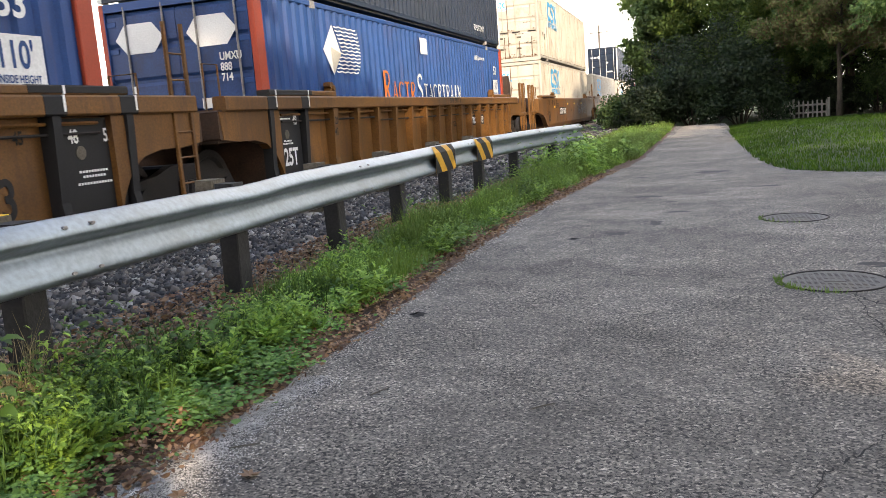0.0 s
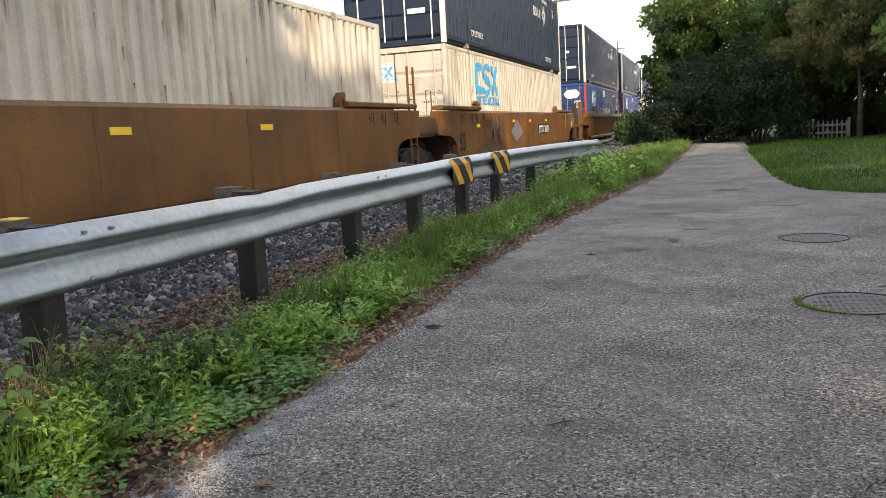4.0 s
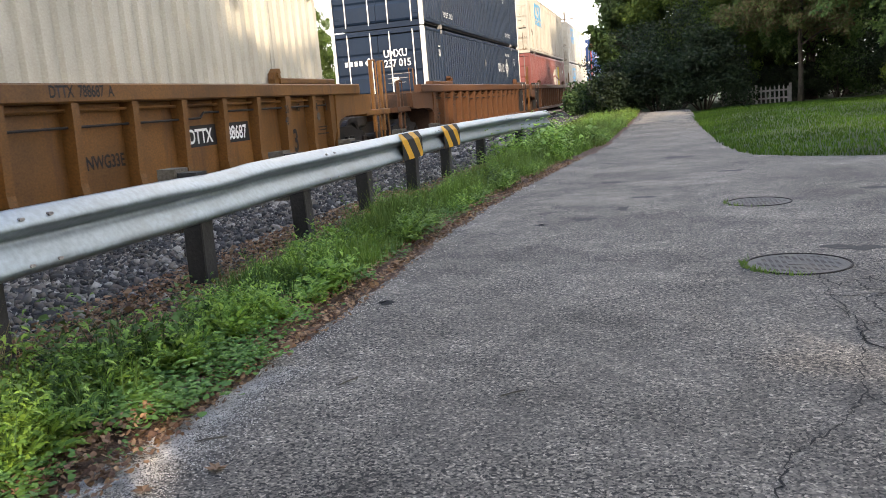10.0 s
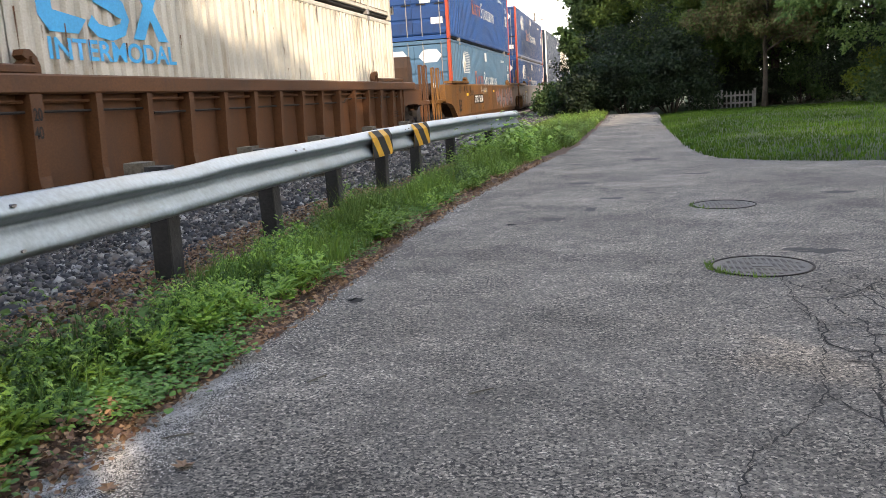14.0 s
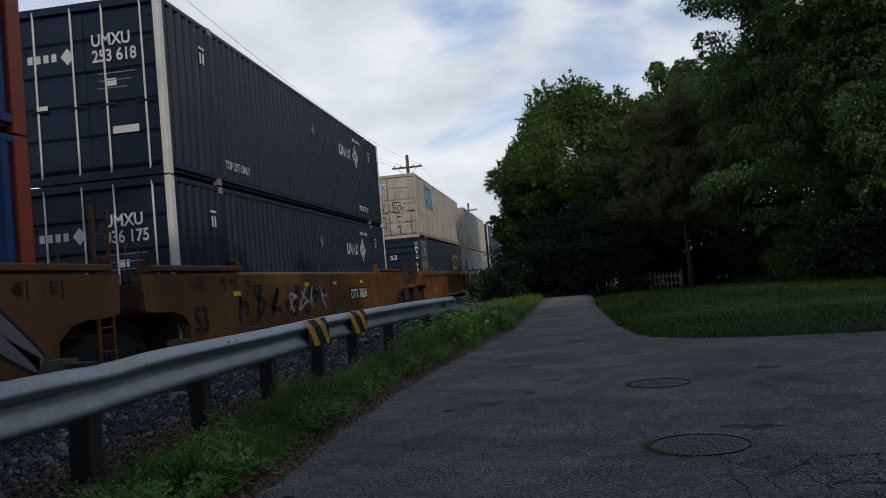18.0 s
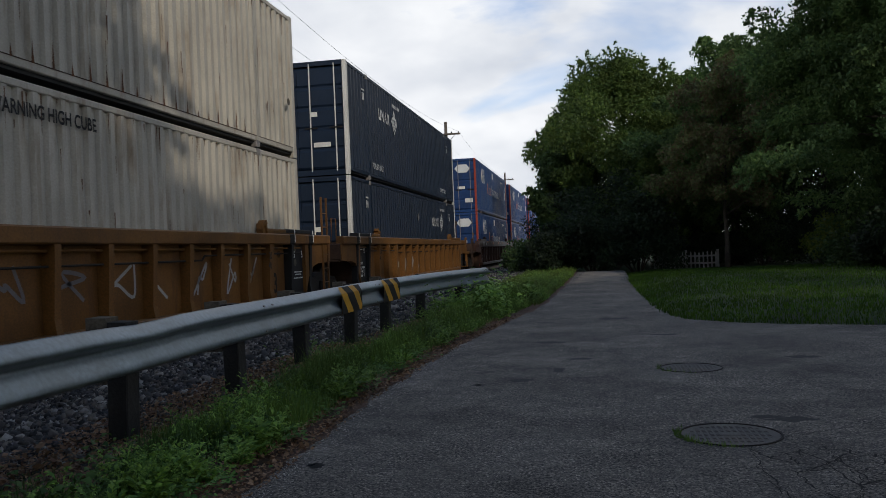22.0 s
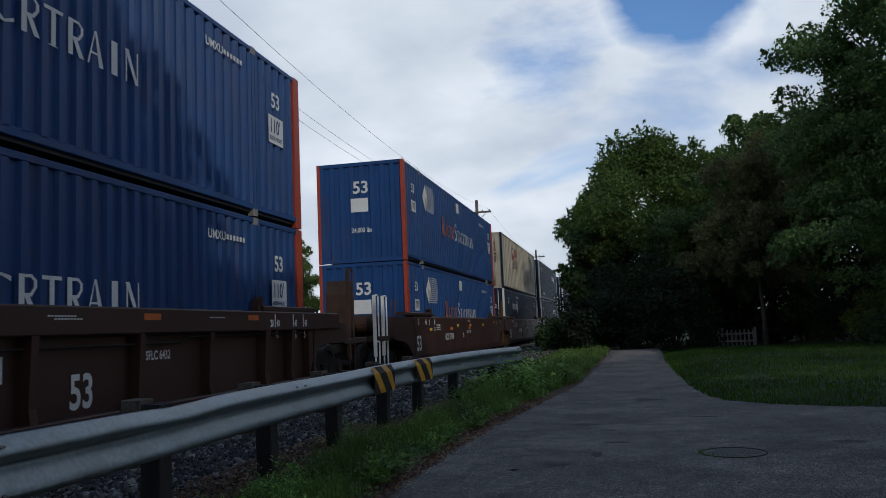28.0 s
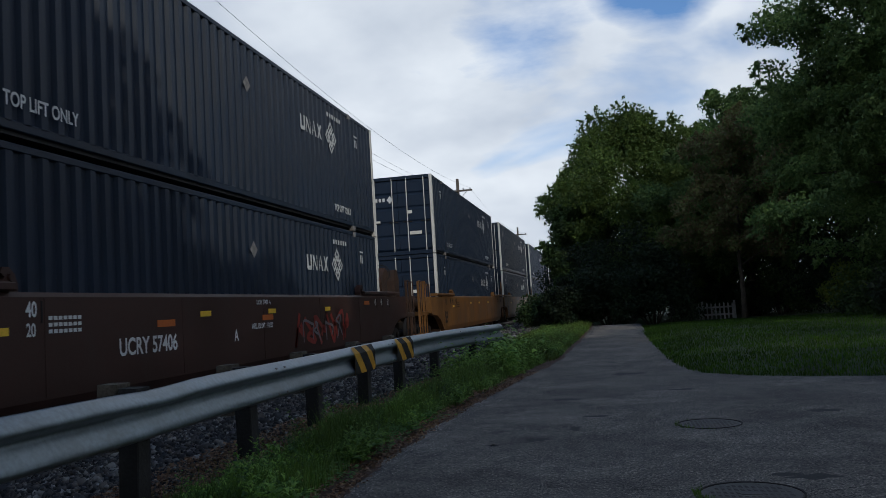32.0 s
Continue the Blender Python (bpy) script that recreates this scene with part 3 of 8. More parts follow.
# ---- railway track ----
TRACK_X, SIDE_X = -7.158, -5.858


def track():
    for s in (-1, 1):
        x = TRACK_X + s * 0.755
        rail = Shape().prism([(x - 0.07, -0.17), (x + 0.07, -0.17), (x + 0.07, -0.155), (x + 0.012, -0.135), (x + 0.012, -0.045), (x + 0.036, -0.035),
                              (x + 0.036, -0.004), (x + 0.028, 0.0), (x - 0.028, 0.0), (x - 0.036, -0.004), (x - 0.036, -0.035), (x - 0.012, -0.045), (x - 0.012, -0.135), (x - 0.07, -0.155)], 1, -40, 400)
        solid("track_rail", rail, M["railsteel"], "brown steel running rail on timber ties", "rail", "running rails")
    me = Shape().beam(0, TRACK_X - 1.3, TRACK_X + 1.3, -0.115, 0.115, -0.19, -0.10, 0.012).mesh("tie")
    me.materials.append(M["tie"])
    track_ties = thing("track_ties", "dark timber ties half buried in ballast", "railway ties", kind="structure")
    for k in range(120):
        part("tie", me, M["tie"], track_ties, at=pose(0, -10 + k * 0.5, 0))


track()


def stones(name, n, area, size, seed, label, material, z_of):
    """Crushed stones: squashed, skewed eight-cornered lumps, joined."""
    rng = np.random.default_rng(seed)
    x, y = area(rng, n)
    z = z_of(x)
    base = np.array([(-1, -1, -1), (1, -1, -1), (1, 1, -1), (-1, 1, -1), (-1, -1, 1), (1, -1, 1), (1, 1, 1), (-1, 1, 1)], float) * 0.58
    tri = np.array([(0, 2, 1), (0, 3, 2), (4, 5, 6), (4, 6, 7), (0, 1, 5), (0, 5, 4), (1, 2, 6), (1, 6, 5), (2, 3, 7), (2, 7, 6), (3, 0, 4), (3, 4, 7)])
    V = base[None] * rng.uniform(0.55, 1.25, (n, 1, 3)) + rng.uniform(-0.28, 0.28, (n, 8, 3))
    q = rng.normal(size=(n, 4))
    q /= np.linalg.norm(q, axis=1)[:, None]
    w, a, b, c = q.T
    R = np.stack([1 - 2 * (b * b + c * c), 2 * (a * b - c * w), 2 * (a * c + b * w), 2 * (a * b + c * w), 1 - 2 * (a * a + c * c), 2 * (b * c - a * w),
                  2 * (a * c - b * w), 2 * (b * c + a * w), 1 - 2 * (a * a + b * b)], 1).reshape(n, 3, 3)
    V = np.einsum("nij,nkj->nki", R, V) * (size * rng.lognormal(0, 0.35, n))[:, None, None]
    V += np.stack([x, y, z + size * rng.uniform(-0.2, 0.45, n)], 1)[:, None]
    F = (tri[None] + 8 * np.arange(n)[:, None, None]).reshape(-1, 3)
    solid(name, faces_mesh(name, V.reshape(-1, 3), F), material, label, "ballast stones", kind="stuff")


def stone_material():
    m, nt, bsdf, N, L = nodes_of("crushed_stone")
    geo, ramp = N("ShaderNodeNewGeometry"), N("ShaderNodeValToRGB")
    e = ramp.color_ramp.elements
    e[0].position, e[0].color = 0.0, (0.018, 0.0185, 0.0195, 1)
    e[1].position, e[1].color = 1.0, (0.31, 0.30, 0.27, 1)
    e.new(0.45).color = (0.048, 0.048, 0.049, 1)
    e.new(0.80).color = (0.125, 0.108, 0.090, 1)
    L(geo.outputs["Random Per Island"], ramp.inputs[0])
    tc, n = N("ShaderNodeTexCoord"), N("ShaderNodeTexNoise")
    n.inputs["Scale"].default_value, n.inputs["Detail"].default_value = 40, 5
    L(tc.outputs["Object"], n.inputs["Vector"])
    r = N("ShaderNodeMapRange")
    r.inputs["To Min"].default_value, r.inputs["To Max"].default_value = 0.5, 1.5
    L(n.outputs["Fac"], r.inputs["Value"])
    vm = N("ShaderNodeVectorMath")
    vm.operation = "SCALE"
    L(ramp.outputs[0], vm.inputs[0])
    L(r.outputs[0], vm.inputs["Scale"])
    L(vm.outputs[0], bsdf.inputs["Base Color"])
    bsdf.inputs["Roughness"].default_value = 0.9
    return m


M["crushed"] = stone_material()


def ballast_z(x):
    return np.interp(x, [-10.5, -9.8, -8.8, -5.6, -5.2, -4.3, -2.7], [-0.195, -0.17, -0.14, -0.14, -0.12, -0.03, 0.0])


stones("ballast_stones", 30000, lambda g, n: (g.uniform(-6.6, -2.72, n), 1.5 + 14.5 * g.random(n) ** 1.25), 0.026, 11,
       "loose grey crushed stones of the track ballast", M["crushed"], ballast_z)
stones("far_ballast_stones", 6000, lambda g, n: (g.uniform(-6.4, -2.9, n), 16 + 34 * g.random(n) ** 1.3), 0.05, 12,
       "loose grey crushed stones beside the track", M["crushed"], ballast_z)


# ---- crash barrier ----
POST_Y = [2.98, 4.85, 6.56, 8.20, 9.97, 11.68, 13.53, 15.3]


def rail_x(y):
    """Front of the barrier, which bends towards the lane at its end."""
    return float(np.interp(y, [-3, 0, 11.0, 12.5, 14.0, 15.2, 16.3], [-2.9, -2.88, -2.88, -2.84, -2.66, -2.36, -2.02]))


def barrier():
    g = thing("crash_barrier", "galvanised steel W-beam crash barrier on dark posts with wood blocks", "guardrail")
    # the W-shaped section, from its top edge down; out is towards the lane
    sec = [(-0.055, 0.322), (-0.050, 0.326), (-0.040, 0.321), (-0.012, 0.296), (0.014, 0.272), (0.028, 0.254), (0.033, 0.240), (0.028, 0.228), (0.012, 0.216), (-0.020, 0.199),
           (-0.038, 0.189), (-0.045, 0.179), (-0.042, 0.168), (-0.030, 0.150), (-0.008, 0.116), (0.014, 0.083), (0.026, 0.064), (0.032, 0.049),
           (0.030, 0.035), (0.020, 0.023), (0.0, 0.013), (-0.026, 0.004), (-0.045, 0.0)]
    rnd = random.Random(2)

    def beam(y0, y1, lift=0.0, out=0.0):
        s = Shape()
        n = int((y1 - y0) / 0.19) + 1
        verts = []
        for i in range(n + 1):
            y = y0 + (y1 - y0) * i / n
            dent = 0.010 * noise.noise(Vector((y * 0.9, 3.1, 0))) + 0.006 * noise.noise(Vector((y * 3.1, 0, 7)))
            for side in (0, 1):
                for u, w in (sec if side == 0 else sec[::-1]):
                    verts.append((rail_x(y) + u + dent * (0.4 + w) + out - side * 0.004, y, 0.472 + w + lift + 0.012 * noise.noise(Vector((y * 0.35, 0, 0))) - (0.014 * math.exp(-((y - 4.95) / 0.40) ** 2) if w > 0.2 and y < 5.35 else 0.0)))
        m = 2 * len(sec)
        faces = [(i * m + k, i * m + (k + 1) % m, (i + 1) * m + (k + 1) % m, (i + 1) * m + k) for i in range(n) for k in range(m)]
        s.add(verts, faces)
        return s
    for y0, y1, out in ((-3.0, -0.4, 0.0), (-0.6, 3.40, 0.003), (3.10, 7.12, 0.0), (6.86, 10.95, 0.003), (10.7, 14.7, 0.0), (14.45, 16.35, 0.003)):
        b = part("beam", beam(y0, y1, 0, out), M["galv"], g, smooth=True)
        for yb in (y1 - 0.06, y1 - 0.25):
            for w, u in ((0.052, 0.026), (0.275, 0.009)):
                s = Shape()
                s.prism([(yb + 0.017 * math.cos(q), 0.472 + w + 0.009 * math.sin(q)) for q in np.linspace(0, 2 * math.pi, 11)[:-1]], 0, rail_x(yb) + out, rail_x(yb) + out + u + 0.012)
                part("bolt", s, M["castgrey"], b)
        for yp in POST_Y:
            if y0 + 0.26 < yp < y1:
                s = Shape().prism([(yp + 0.009 * math.cos(q), 0.472 + 0.163 + 0.006 * math.sin(q)) for q in np.linspace(0, 2 * math.pi, 11)[:-1]], 0, rail_x(yp) + out - 0.056, rail_x(yp) + out - 0.044)
                part("bolt", s, M["iron"], b)
    for k, y in enumerate(POST_Y):
        x = rail_x(y)
        lean = rnd.uniform(-1.5, 1.5)
        p = part("post", Shape().beam(2, -0.4, 0.80, -0.205, -0.064, -0.075, 0.075, 0.008), M["post"], g, "dark weathered post", at=pose(x, y, 0, 0, lean))
        if y < 12.5:
            part("block", Shape().beam(2, 0.40, 0.828, -0.345, -0.205, -0.09, 0.075, 0.008), M["timber"], p, "grey timber block behind the post")
        if k == 0:
            part("paint_mark", Shape().box(-0.335, -0.22, -0.02, 0.07, 0.8285, 0.832), M["yellow"], p, "yellow paint mark")
    # striped object markers
    for y0, y1 in ((9.08, 9.92), (11.04, 11.9)):
        mk = part("marker", Shape(), M["marker_yellow"], g, "black and yellow striped hazard marker")
        n = 4
        z0, z1 = 0.472 + 0.012, 0.472 + 0.325
        plate = Shape()
        bend = [(0.038, 0.01), (0.044, 0.06), (0.044, 0.225), (0.042, 0.25), (0.0, 0.325)]

        def strip(a0, a1, b0, b1, lift):
            """A band of the plate between two slanting lines."""
            s = Shape()
            vs = []
            for u, w in bend:
                f = (w - 0.01) / 0.315
                for q in (a0 + (b0 - a0) * f, a1 + (b1 - a1) * f):
                    yy = y0 + (y1 - y0) * min(max(q, 0), 1)
                    vs.append((rail_x(yy) + u + lift, yy, 0.472 + w))
            s.add(vs, [(2 * i, 2 * i + 1, 2 * i + 3, 2 * i + 2) for i in range(len(bend) - 1)])
            return s
        mk.data = strip(0, 1, 0, 1, 0.0).mesh("marker")
        mk.data.materials.append(M["marker_yellow"])
        for a in (-0.02, 0.56, 1.14):
            part("stripe", strip(a, a + 0.32, a - 0.42, a - 0.10, 0.003), M["stencil"], mk, "black stripe")


barrier()


# ---- containers ----
CL, CW, CH = 16.15, 2.60, 2.90
POST_A, POST_B = 1.98, 14.17


def ribbed_side(x, out, y0, y1, z0, z1, pitch=0.278, deep=0.047):
    """A corrugated wall along y; out is +1 where it faces +x."""
    n = max(1, round((y1 - y0) / pitch))
    p = (y1 - y0) / n
    line = []
    for i in range(n):
        a = y0 + i * p
        line += [(a, 0), (a + p * 0.36, 0), (a + p * 0.5, -deep), (a + p * 0.86, -deep)]
    line.append((y1, 0))
    s = Shape()
    verts = [(x + out * d, y, z) for y, d in line for z in (z0, z1)]
    s.add(verts, [(2 * i, 2 * i + 2, 2 * i + 3, 2 * i + 1) for i in range(len(line) - 1)])
    return s


def over_ribs(y0, y1, lo, hi, lift, pitch=0.278, deep=0.047):
    """A painted field that follows the ribs of a box's middle wall, between two outlines lo(y) and hi(y)."""
    a, b = POST_A + 0.07, POST_B - 0.07
    n = max(1, round((b - a) / pitch))
    p = (b - a) / n
    line = [(a + i * p + u * p, d) for i in range(n) for u, d in ((0, 0), (0.36, 0), (0.5, -deep), (0.86, -deep))] + [(b, 0)]
    ys = sorted({y0, y1, *(y for y, _ in line if y0 < y < y1), *(float(v) for v in np.arange(y0, y1, 0.07))})
    depth = np.interp(ys, [q[0] for q in line], [q[1] for q in line])
    s = Shape()
    s.add([(lift + float(d), y, z) for y, d in zip(ys, depth) for z in (lo(y), hi(y))], [(2 * i, 2 * i + 2, 2 * i + 3, 2 * i + 1) for i in range(len(ys) - 1)])
    return s


MESHES = {}


def shared(key, make):
    if key not in MESHES:
        MESHES[key] = make()
    return MESHES[key]


def glyph(kind, y0, y1, z0, z1, x):
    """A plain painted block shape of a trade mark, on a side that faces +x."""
    s = Shape()
    w, h = y1 - y0, z1 - z0
    t = w * 0.34

    def q(*pts):
        s.flat([(x, y0 + a * w, z0 + b * h) for a, b in pts])
    if kind == "bar":
        q((0, 0), (0.42, 0), (0.42, 1), (0, 1))
        q((0.42, 0.5), (1, 0.56), (1, 0.92), (0.42, 1))
    elif kind == "wedge":
        q((0, 0), (0.3, 0), (0.62, 1), (0.38, 1))
        q((0.62, 0), (1, 0), (0.62, 1), (0.46, 0.62))
    elif kind == "hook":
        q((0, 0.2), (0.3, 0.2), (0.3, 0.8), (0, 0.8))
        q((0.0, 0.8), (0.3, 0.72), (1, 0.8), (0.8, 1), (0.2, 1))
        q((0.0, 0.2), (0.2, 0), (0.8, 0), (1, 0.2), (0.3, 0.28))
    elif kind == "wave":
        line = [(0.96, 0.80), (0.78, 0.93), (0.45, 0.95), (0.18, 0.86), (0.10, 0.72), (0.22, 0.58), (0.52, 0.50), (0.80, 0.40), (0.90, 0.27), (0.80, 0.12), (0.5, 0.04), (0.2, 0.07), (0.02, 0.2)]
        vs = []
        for j, (a, b) in enumerate(line):
            a0, b0 = line[max(j - 1, 0)]
            a1, b1 = line[min(j + 1, len(line) - 1)]
            d = Vector(((a1 - a0) * w, (b1 - b0) * h)).normalized()
            g = 0.11 * w * (1.3 if 4 < j < 8 else 0.9)
            vs += [(x, y0 + a * w - d.y * g, z0 + b * h + d.x * g), (x, y0 + a * w + d.y * g, z0 + b * h - d.x * g)]
        s.add(vs, [(2 * j, 2 * j + 1, 2 * j + 3, 2 * j + 2) for j in range(len(line) - 1)])
    elif kind == "cup":
        q((0, 0.12), (0.28, 0.12), (0.28, 1), (0, 1))
        q((0.72, 0.12), (1, 0.12), (1, 1), (0.72, 1))
        q((0, 0.12), (0.16, 0), (0.84, 0), (1, 0.12), (0.72, 0.26), (0.28, 0.26))
    elif kind == "tee":
        q((0.38, 0), (0.62, 0), (0.62, 0.9), (0.38, 0.9))
        q((0.0, 0.9), (0.0, 1), (1, 1), (1, 0.9))
        q((0.25, 0), (0.75, 0), (0.75, -0.03), (0.25, -0.03))
    elif kind == "stem":
        q((0.3, 0), (0.7, 0), (0.7, 1), (0.3, 1))
    elif kind == "roof":
        q((0.0, 0), (0.1, 0), (0.5, 1), (0.44, 1))
        q((0.72, 0), (1, 0), (0.56, 1), (0.44, 1))
        q((0.22, 0.32), (0.8, 0.32), (0.78, 0.38), (0.24, 0.38))
    elif kind == "twin":
        q((0.06, 0), (0.16, 0), (0.16, 1), (0.06, 1))
        q((0.84, 0), (0.94, 0), (0.94, 1), (0.84, 1))
        q((0.0, 1), (0.26, 1), (0.94, 0), (0.72, 0))
    elif kind == "ring":
        q((0.0, 0.25), (0.2, 0.2), (0.2, 0.8), (0.0, 0.75))
        q((0.0, 0.75), (0.2, 0.75), (0.5, 0.93), (0.95, 0.8), (0.95, 0.92), (0.5, 1), (0.2, 0.96))
        q((0.0, 0.25), (0.2, 0.04), (0.5, 0), (0.95, 0.1), (0.95, 0.2), (0.5, 0.07), (0.2, 0.25))
    elif kind == "flag":
        q((0.1, 0), (0.36, 0), (0.36, 1), (0.1, 1))
        q((0.36, 0.92), (0.36, 1), (0.7, 1), (0.95, 0.86), (0.95, 0.68), (0.8, 0.68), (0.8, 0.84), (0.66, 0.92))
        q((0.95, 0.68), (0.8, 0.68), (0.62, 0.54), (0.36, 0.54), (0.36, 0.46), (0.7, 0.46))
        q((0.36, 0.46), (0.6, 0.46), (1, 0), (0.72, 0))
    elif kind == "cross":
        q((0, 0), (0.3, 0), (1, 1), (0.7, 1))
        q((0.7, 0), (1, 0), (0.62, 0.5), (0.45, 0.42))
        q((0, 1), (0.3, 1), (0.52, 0.6), (0.38, 0.5))
    else:
        q((0, 0), (0.36, 0), (0.36, 1), (0, 1))
        q((0.64, 0), (1, 0), (1, 1), (0.64, 1))
    return s


def logo_row(parent, kinds, y0, y1, z0, z1, x, material, name="logo_block", gap=0.16):
    n = len(kinds)
    p = (y1 - y0) / n
    for i, k in enumerate(kinds):
        part(name, shared(("glyph", k, round(y0 + i * p, 3), round(z0, 3), round(x, 3), round(p, 3), material.name), lambda: glyph(k, y0 + i * p, y0 + (i + 1 - gap) * p, z0, z1, x).mesh(name)), material, parent)


def bar_row(parent, n, y0, step, width, z0, z1, x, material):
    """A line of writing too small to read: plain bars."""
    def make():
        s = Shape()
        for i in range(n):
            y = y0 + i * step
            s.flat([(x, y, z0), (x, y + width, z0), (x, y + width, z1), (x, y, z1)])
        return s.mesh("writing_line")
    tagged(part("writing_line", shared(("bars", n, y0, z0, x, material.name), make), material, parent), kind="stuff")


def end_frame(root, post, casting):
    """Corner posts, castings and rails that all boxes share."""
    def cp():
        return Shape().beam(2, 0.0, CH, -0.09, 0.006, 0.0, 0.17 if "red" not in post.name else 0.25, 0.012).mesh("corner_post")
    for key, at in (("a", pose(0.004, 0, 0)), ("b", pose(0.004, CL - (0.17 if "red" not in post.name else 0.25), 0)), ("c", pose(-CW + 0.086, 0, 0)), ("d", pose(-CW + 0.086, CL - 0.17, 0))):
        part("corner_post", shared(("cp", post.name), cp), post, root, at=at)


def make_container(kind, doors=True):
    paints = {"blue": ("blue", "redpost"), "navy": ("navy", "whitepost"), "navyrev": ("navy", "whitepost"), "cream": ("cream", "cream"), "tan": ("tan", "tan"), "red": ("red", "red"),
              "teal": ("teal", "redpost"), "yellowmark": ("slate", "slate"), "roadbox": ("boxcream", "navy"), "plainnavy": ("navy", "navy")}
    labels = {"navyrev": "dark navy corrugated shipping container with its mark near the front post", "blue": "blue corrugated steel shipping container with orange-red corner posts", "navy": "dark navy corrugated shipping container with white end posts",
              "cream": "cream-white corrugated shipping container with rust streaks", "tan": "weathered tan corrugated shipping container",
              "red": "faded red corrugated shipping container with white and yellow mark", "teal": "faded teal-blue corrugated shipping container with red posts",
              "yellowmark": "dark blue-grey corrugated shipping container with yellow mark", "roadbox": "dirty cream panelled container with navy corner posts and red mark",
              "plainnavy": "dark navy corrugated shipping container"}
    body, post = (M[k] for k in paints[kind])
    root = thing("shipping_container", labels[kind], "shipping container", "containers on the train")
    flatside = kind == "roadbox"
    b = body.name
    for side, x, out in (("near", 0.0, 1), ("far", -CW, -1)):
        def wall(x=x, out=out):
            if flatside:
                n = 26
                p = (CL - 0.34) / n
                line = []
                for i in range(n):
                    y0 = 0.17 + i * p
                    line += [(y0, -0.03), (y0 + p - 0.075, -0.03), (y0 + p - 0.06, 0.0), (y0 + p - 0.012, 0.0)]
                line.append((CL - 0.17, -0.03))
                s = Shape().add([(x + out * d, y, z) for y, d in line for z in (0.19, CH - 0.09)], [(2 * i, 2 * i + 2, 2 * i + 3, 2 * i + 1) for i in range(len(line) - 1)])
                return s.mesh("side_wall")
            s = Shape()
            for y0, y1 in ((0.17, POST_A - 0.07), (POST_A + 0.07, POST_B - 0.07), (POST_B + 0.07, CL - 0.17)):
                r = ribbed_side(x, out, y0, y1, 0.19, CH - 0.09, 0.278 if kind != "cream" else 0.24)
                s.add(r.v, r.f)
            return s.mesh("side_wall")
        part("side_wall", shared(("wall", side, b, flatside, kind == "cream"), wall), body, root)
        for nm, z0, z1 in (("bottom_rail", 0.105, 0.215), ("top_rail", CH - 0.09, CH)):
            part(nm, shared((nm, side, b), lambda: Shape().beam(1, 0.17, CL - 0.17, *sorted((x, x - out * 0.07)), z0, z1, 0.012).mesh(nm)), body, root)
        if not flatside:
            for y in (POST_A, POST_B):
                part("intermediate_post", shared(("ip", side, b), lambda: Shape().beam(2, 0.0, CH, *sorted((x + out * 0.006, x - out * 0.06)), -0.05, 0.05, 0.006).mesh("intermediate_post")), body, root, at=pose(0, y, 0))
                for z in (0.0, CH - 0.12):
                    part("corner_casting", shared(("ic", side), lambda: Shape().beam(2, 0.0, 0.12, *sorted((x + out * 0.012, x - out * 0.1)), -0.085, 0.085, 0.01).mesh("corner_casting")), M["castgrey"] if kind != "cream" else M["tan"], root, at=pose(0, y, z))
    end_frame(root, post, M["iron"])
    part("roof", shared(("roof", b), lambda: Shape().box(-CW + 0.02, -0.02, 0.05, CL - 0.05, CH - 0.06, CH - 0.03).mesh("roof")), body, root)
    part("floor", shared(("floor",), lambda: Shape().box(-CW + 0.05, -0.05, 0.05, CL - 0.05, 0.06, 0.14).mesh("floor")), M["black"], root)
    # far end wall, and the near end: a door pair or a ribbed front
    def front(y, out):
        n = 8
        s = Shape()
        w = (CW - 0.18) / n
        verts = []
        for i in range(n):
            a = -CW + 0.09 + i * w
            verts += [(a, 0), (a + w * 0.4, 0), (a + w * 0.5, -0.04), (a + w * 0.9, -0.04)]
        verts.append((-0.09, 0))
        s.add([(x, y + out * (0.03 + d), z) for x, d in verts for z in (0.12, CH - 0.1)], [(2 * i, 2 * i + 2, 2 * i + 3, 2 * i + 1) for i in range(len(verts) - 1)])
        s.box(-CW + 0.09, -0.09, *sorted((y + out * 0.04, y - out * 0.04)), 0.0, 0.12)
        s.box(-CW + 0.09, -0.09, *sorted((y + out * 0.04, y - out * 0.04)), CH - 0.1, CH)
        return s.mesh("front_wall")
    def level_front():
        prof = [(0.09, CH - 0.09), (0.09, 0.09)]
        for k in range(9):
            z = 0.12 + k * (CH - 0.24) / 9
            prof += [(0.05, z), (0.012, z + 0.06), (0.012, z + 0.17), (0.05, z + 0.23)]
        return Shape().prism(prof, 0, -CW + 0.09, -0.09).box(-CW + 0.09, -0.09, 0.01, 0.09, 0.0, 0.12).box(-CW + 0.09, -0.09, 0.01, 0.09, CH - 0.1, CH).mesh("front_wall")
    part("front_wall", shared(("front", b, 1), lambda: front(CL - 0.05, 1)), body, root)
    if doors:
        def frame_mesh():
            s = Shape()
            a, b2 = [(-CW + 0.088, 0.0), (-0.088, 0.0), (-0.088, CH), (-CW + 0.088, CH)], [(-CW + 0.10, 0.14), (-0.10, 0.14), (-0.10, CH - 0.12), (-CW + 0.10, CH - 0.12)]
            for y in (0.0, 0.08):
                s.v += [(u, y, w) for u, w in a + b2]
            for k in range(4):
                j = (k + 1) % 4
                s.f += [(k, j, 4 + j, 4 + k), (8 + k, 8 + j, 12 + j, 12 + k), (k, j, 8 + j, 8 + k), (4 + k, 4 + j, 12 + j, 12 + k)]
            return s.mesh("door_frame")
        part("door_frame", shared(("dframe", b), frame_mesh), body, root)
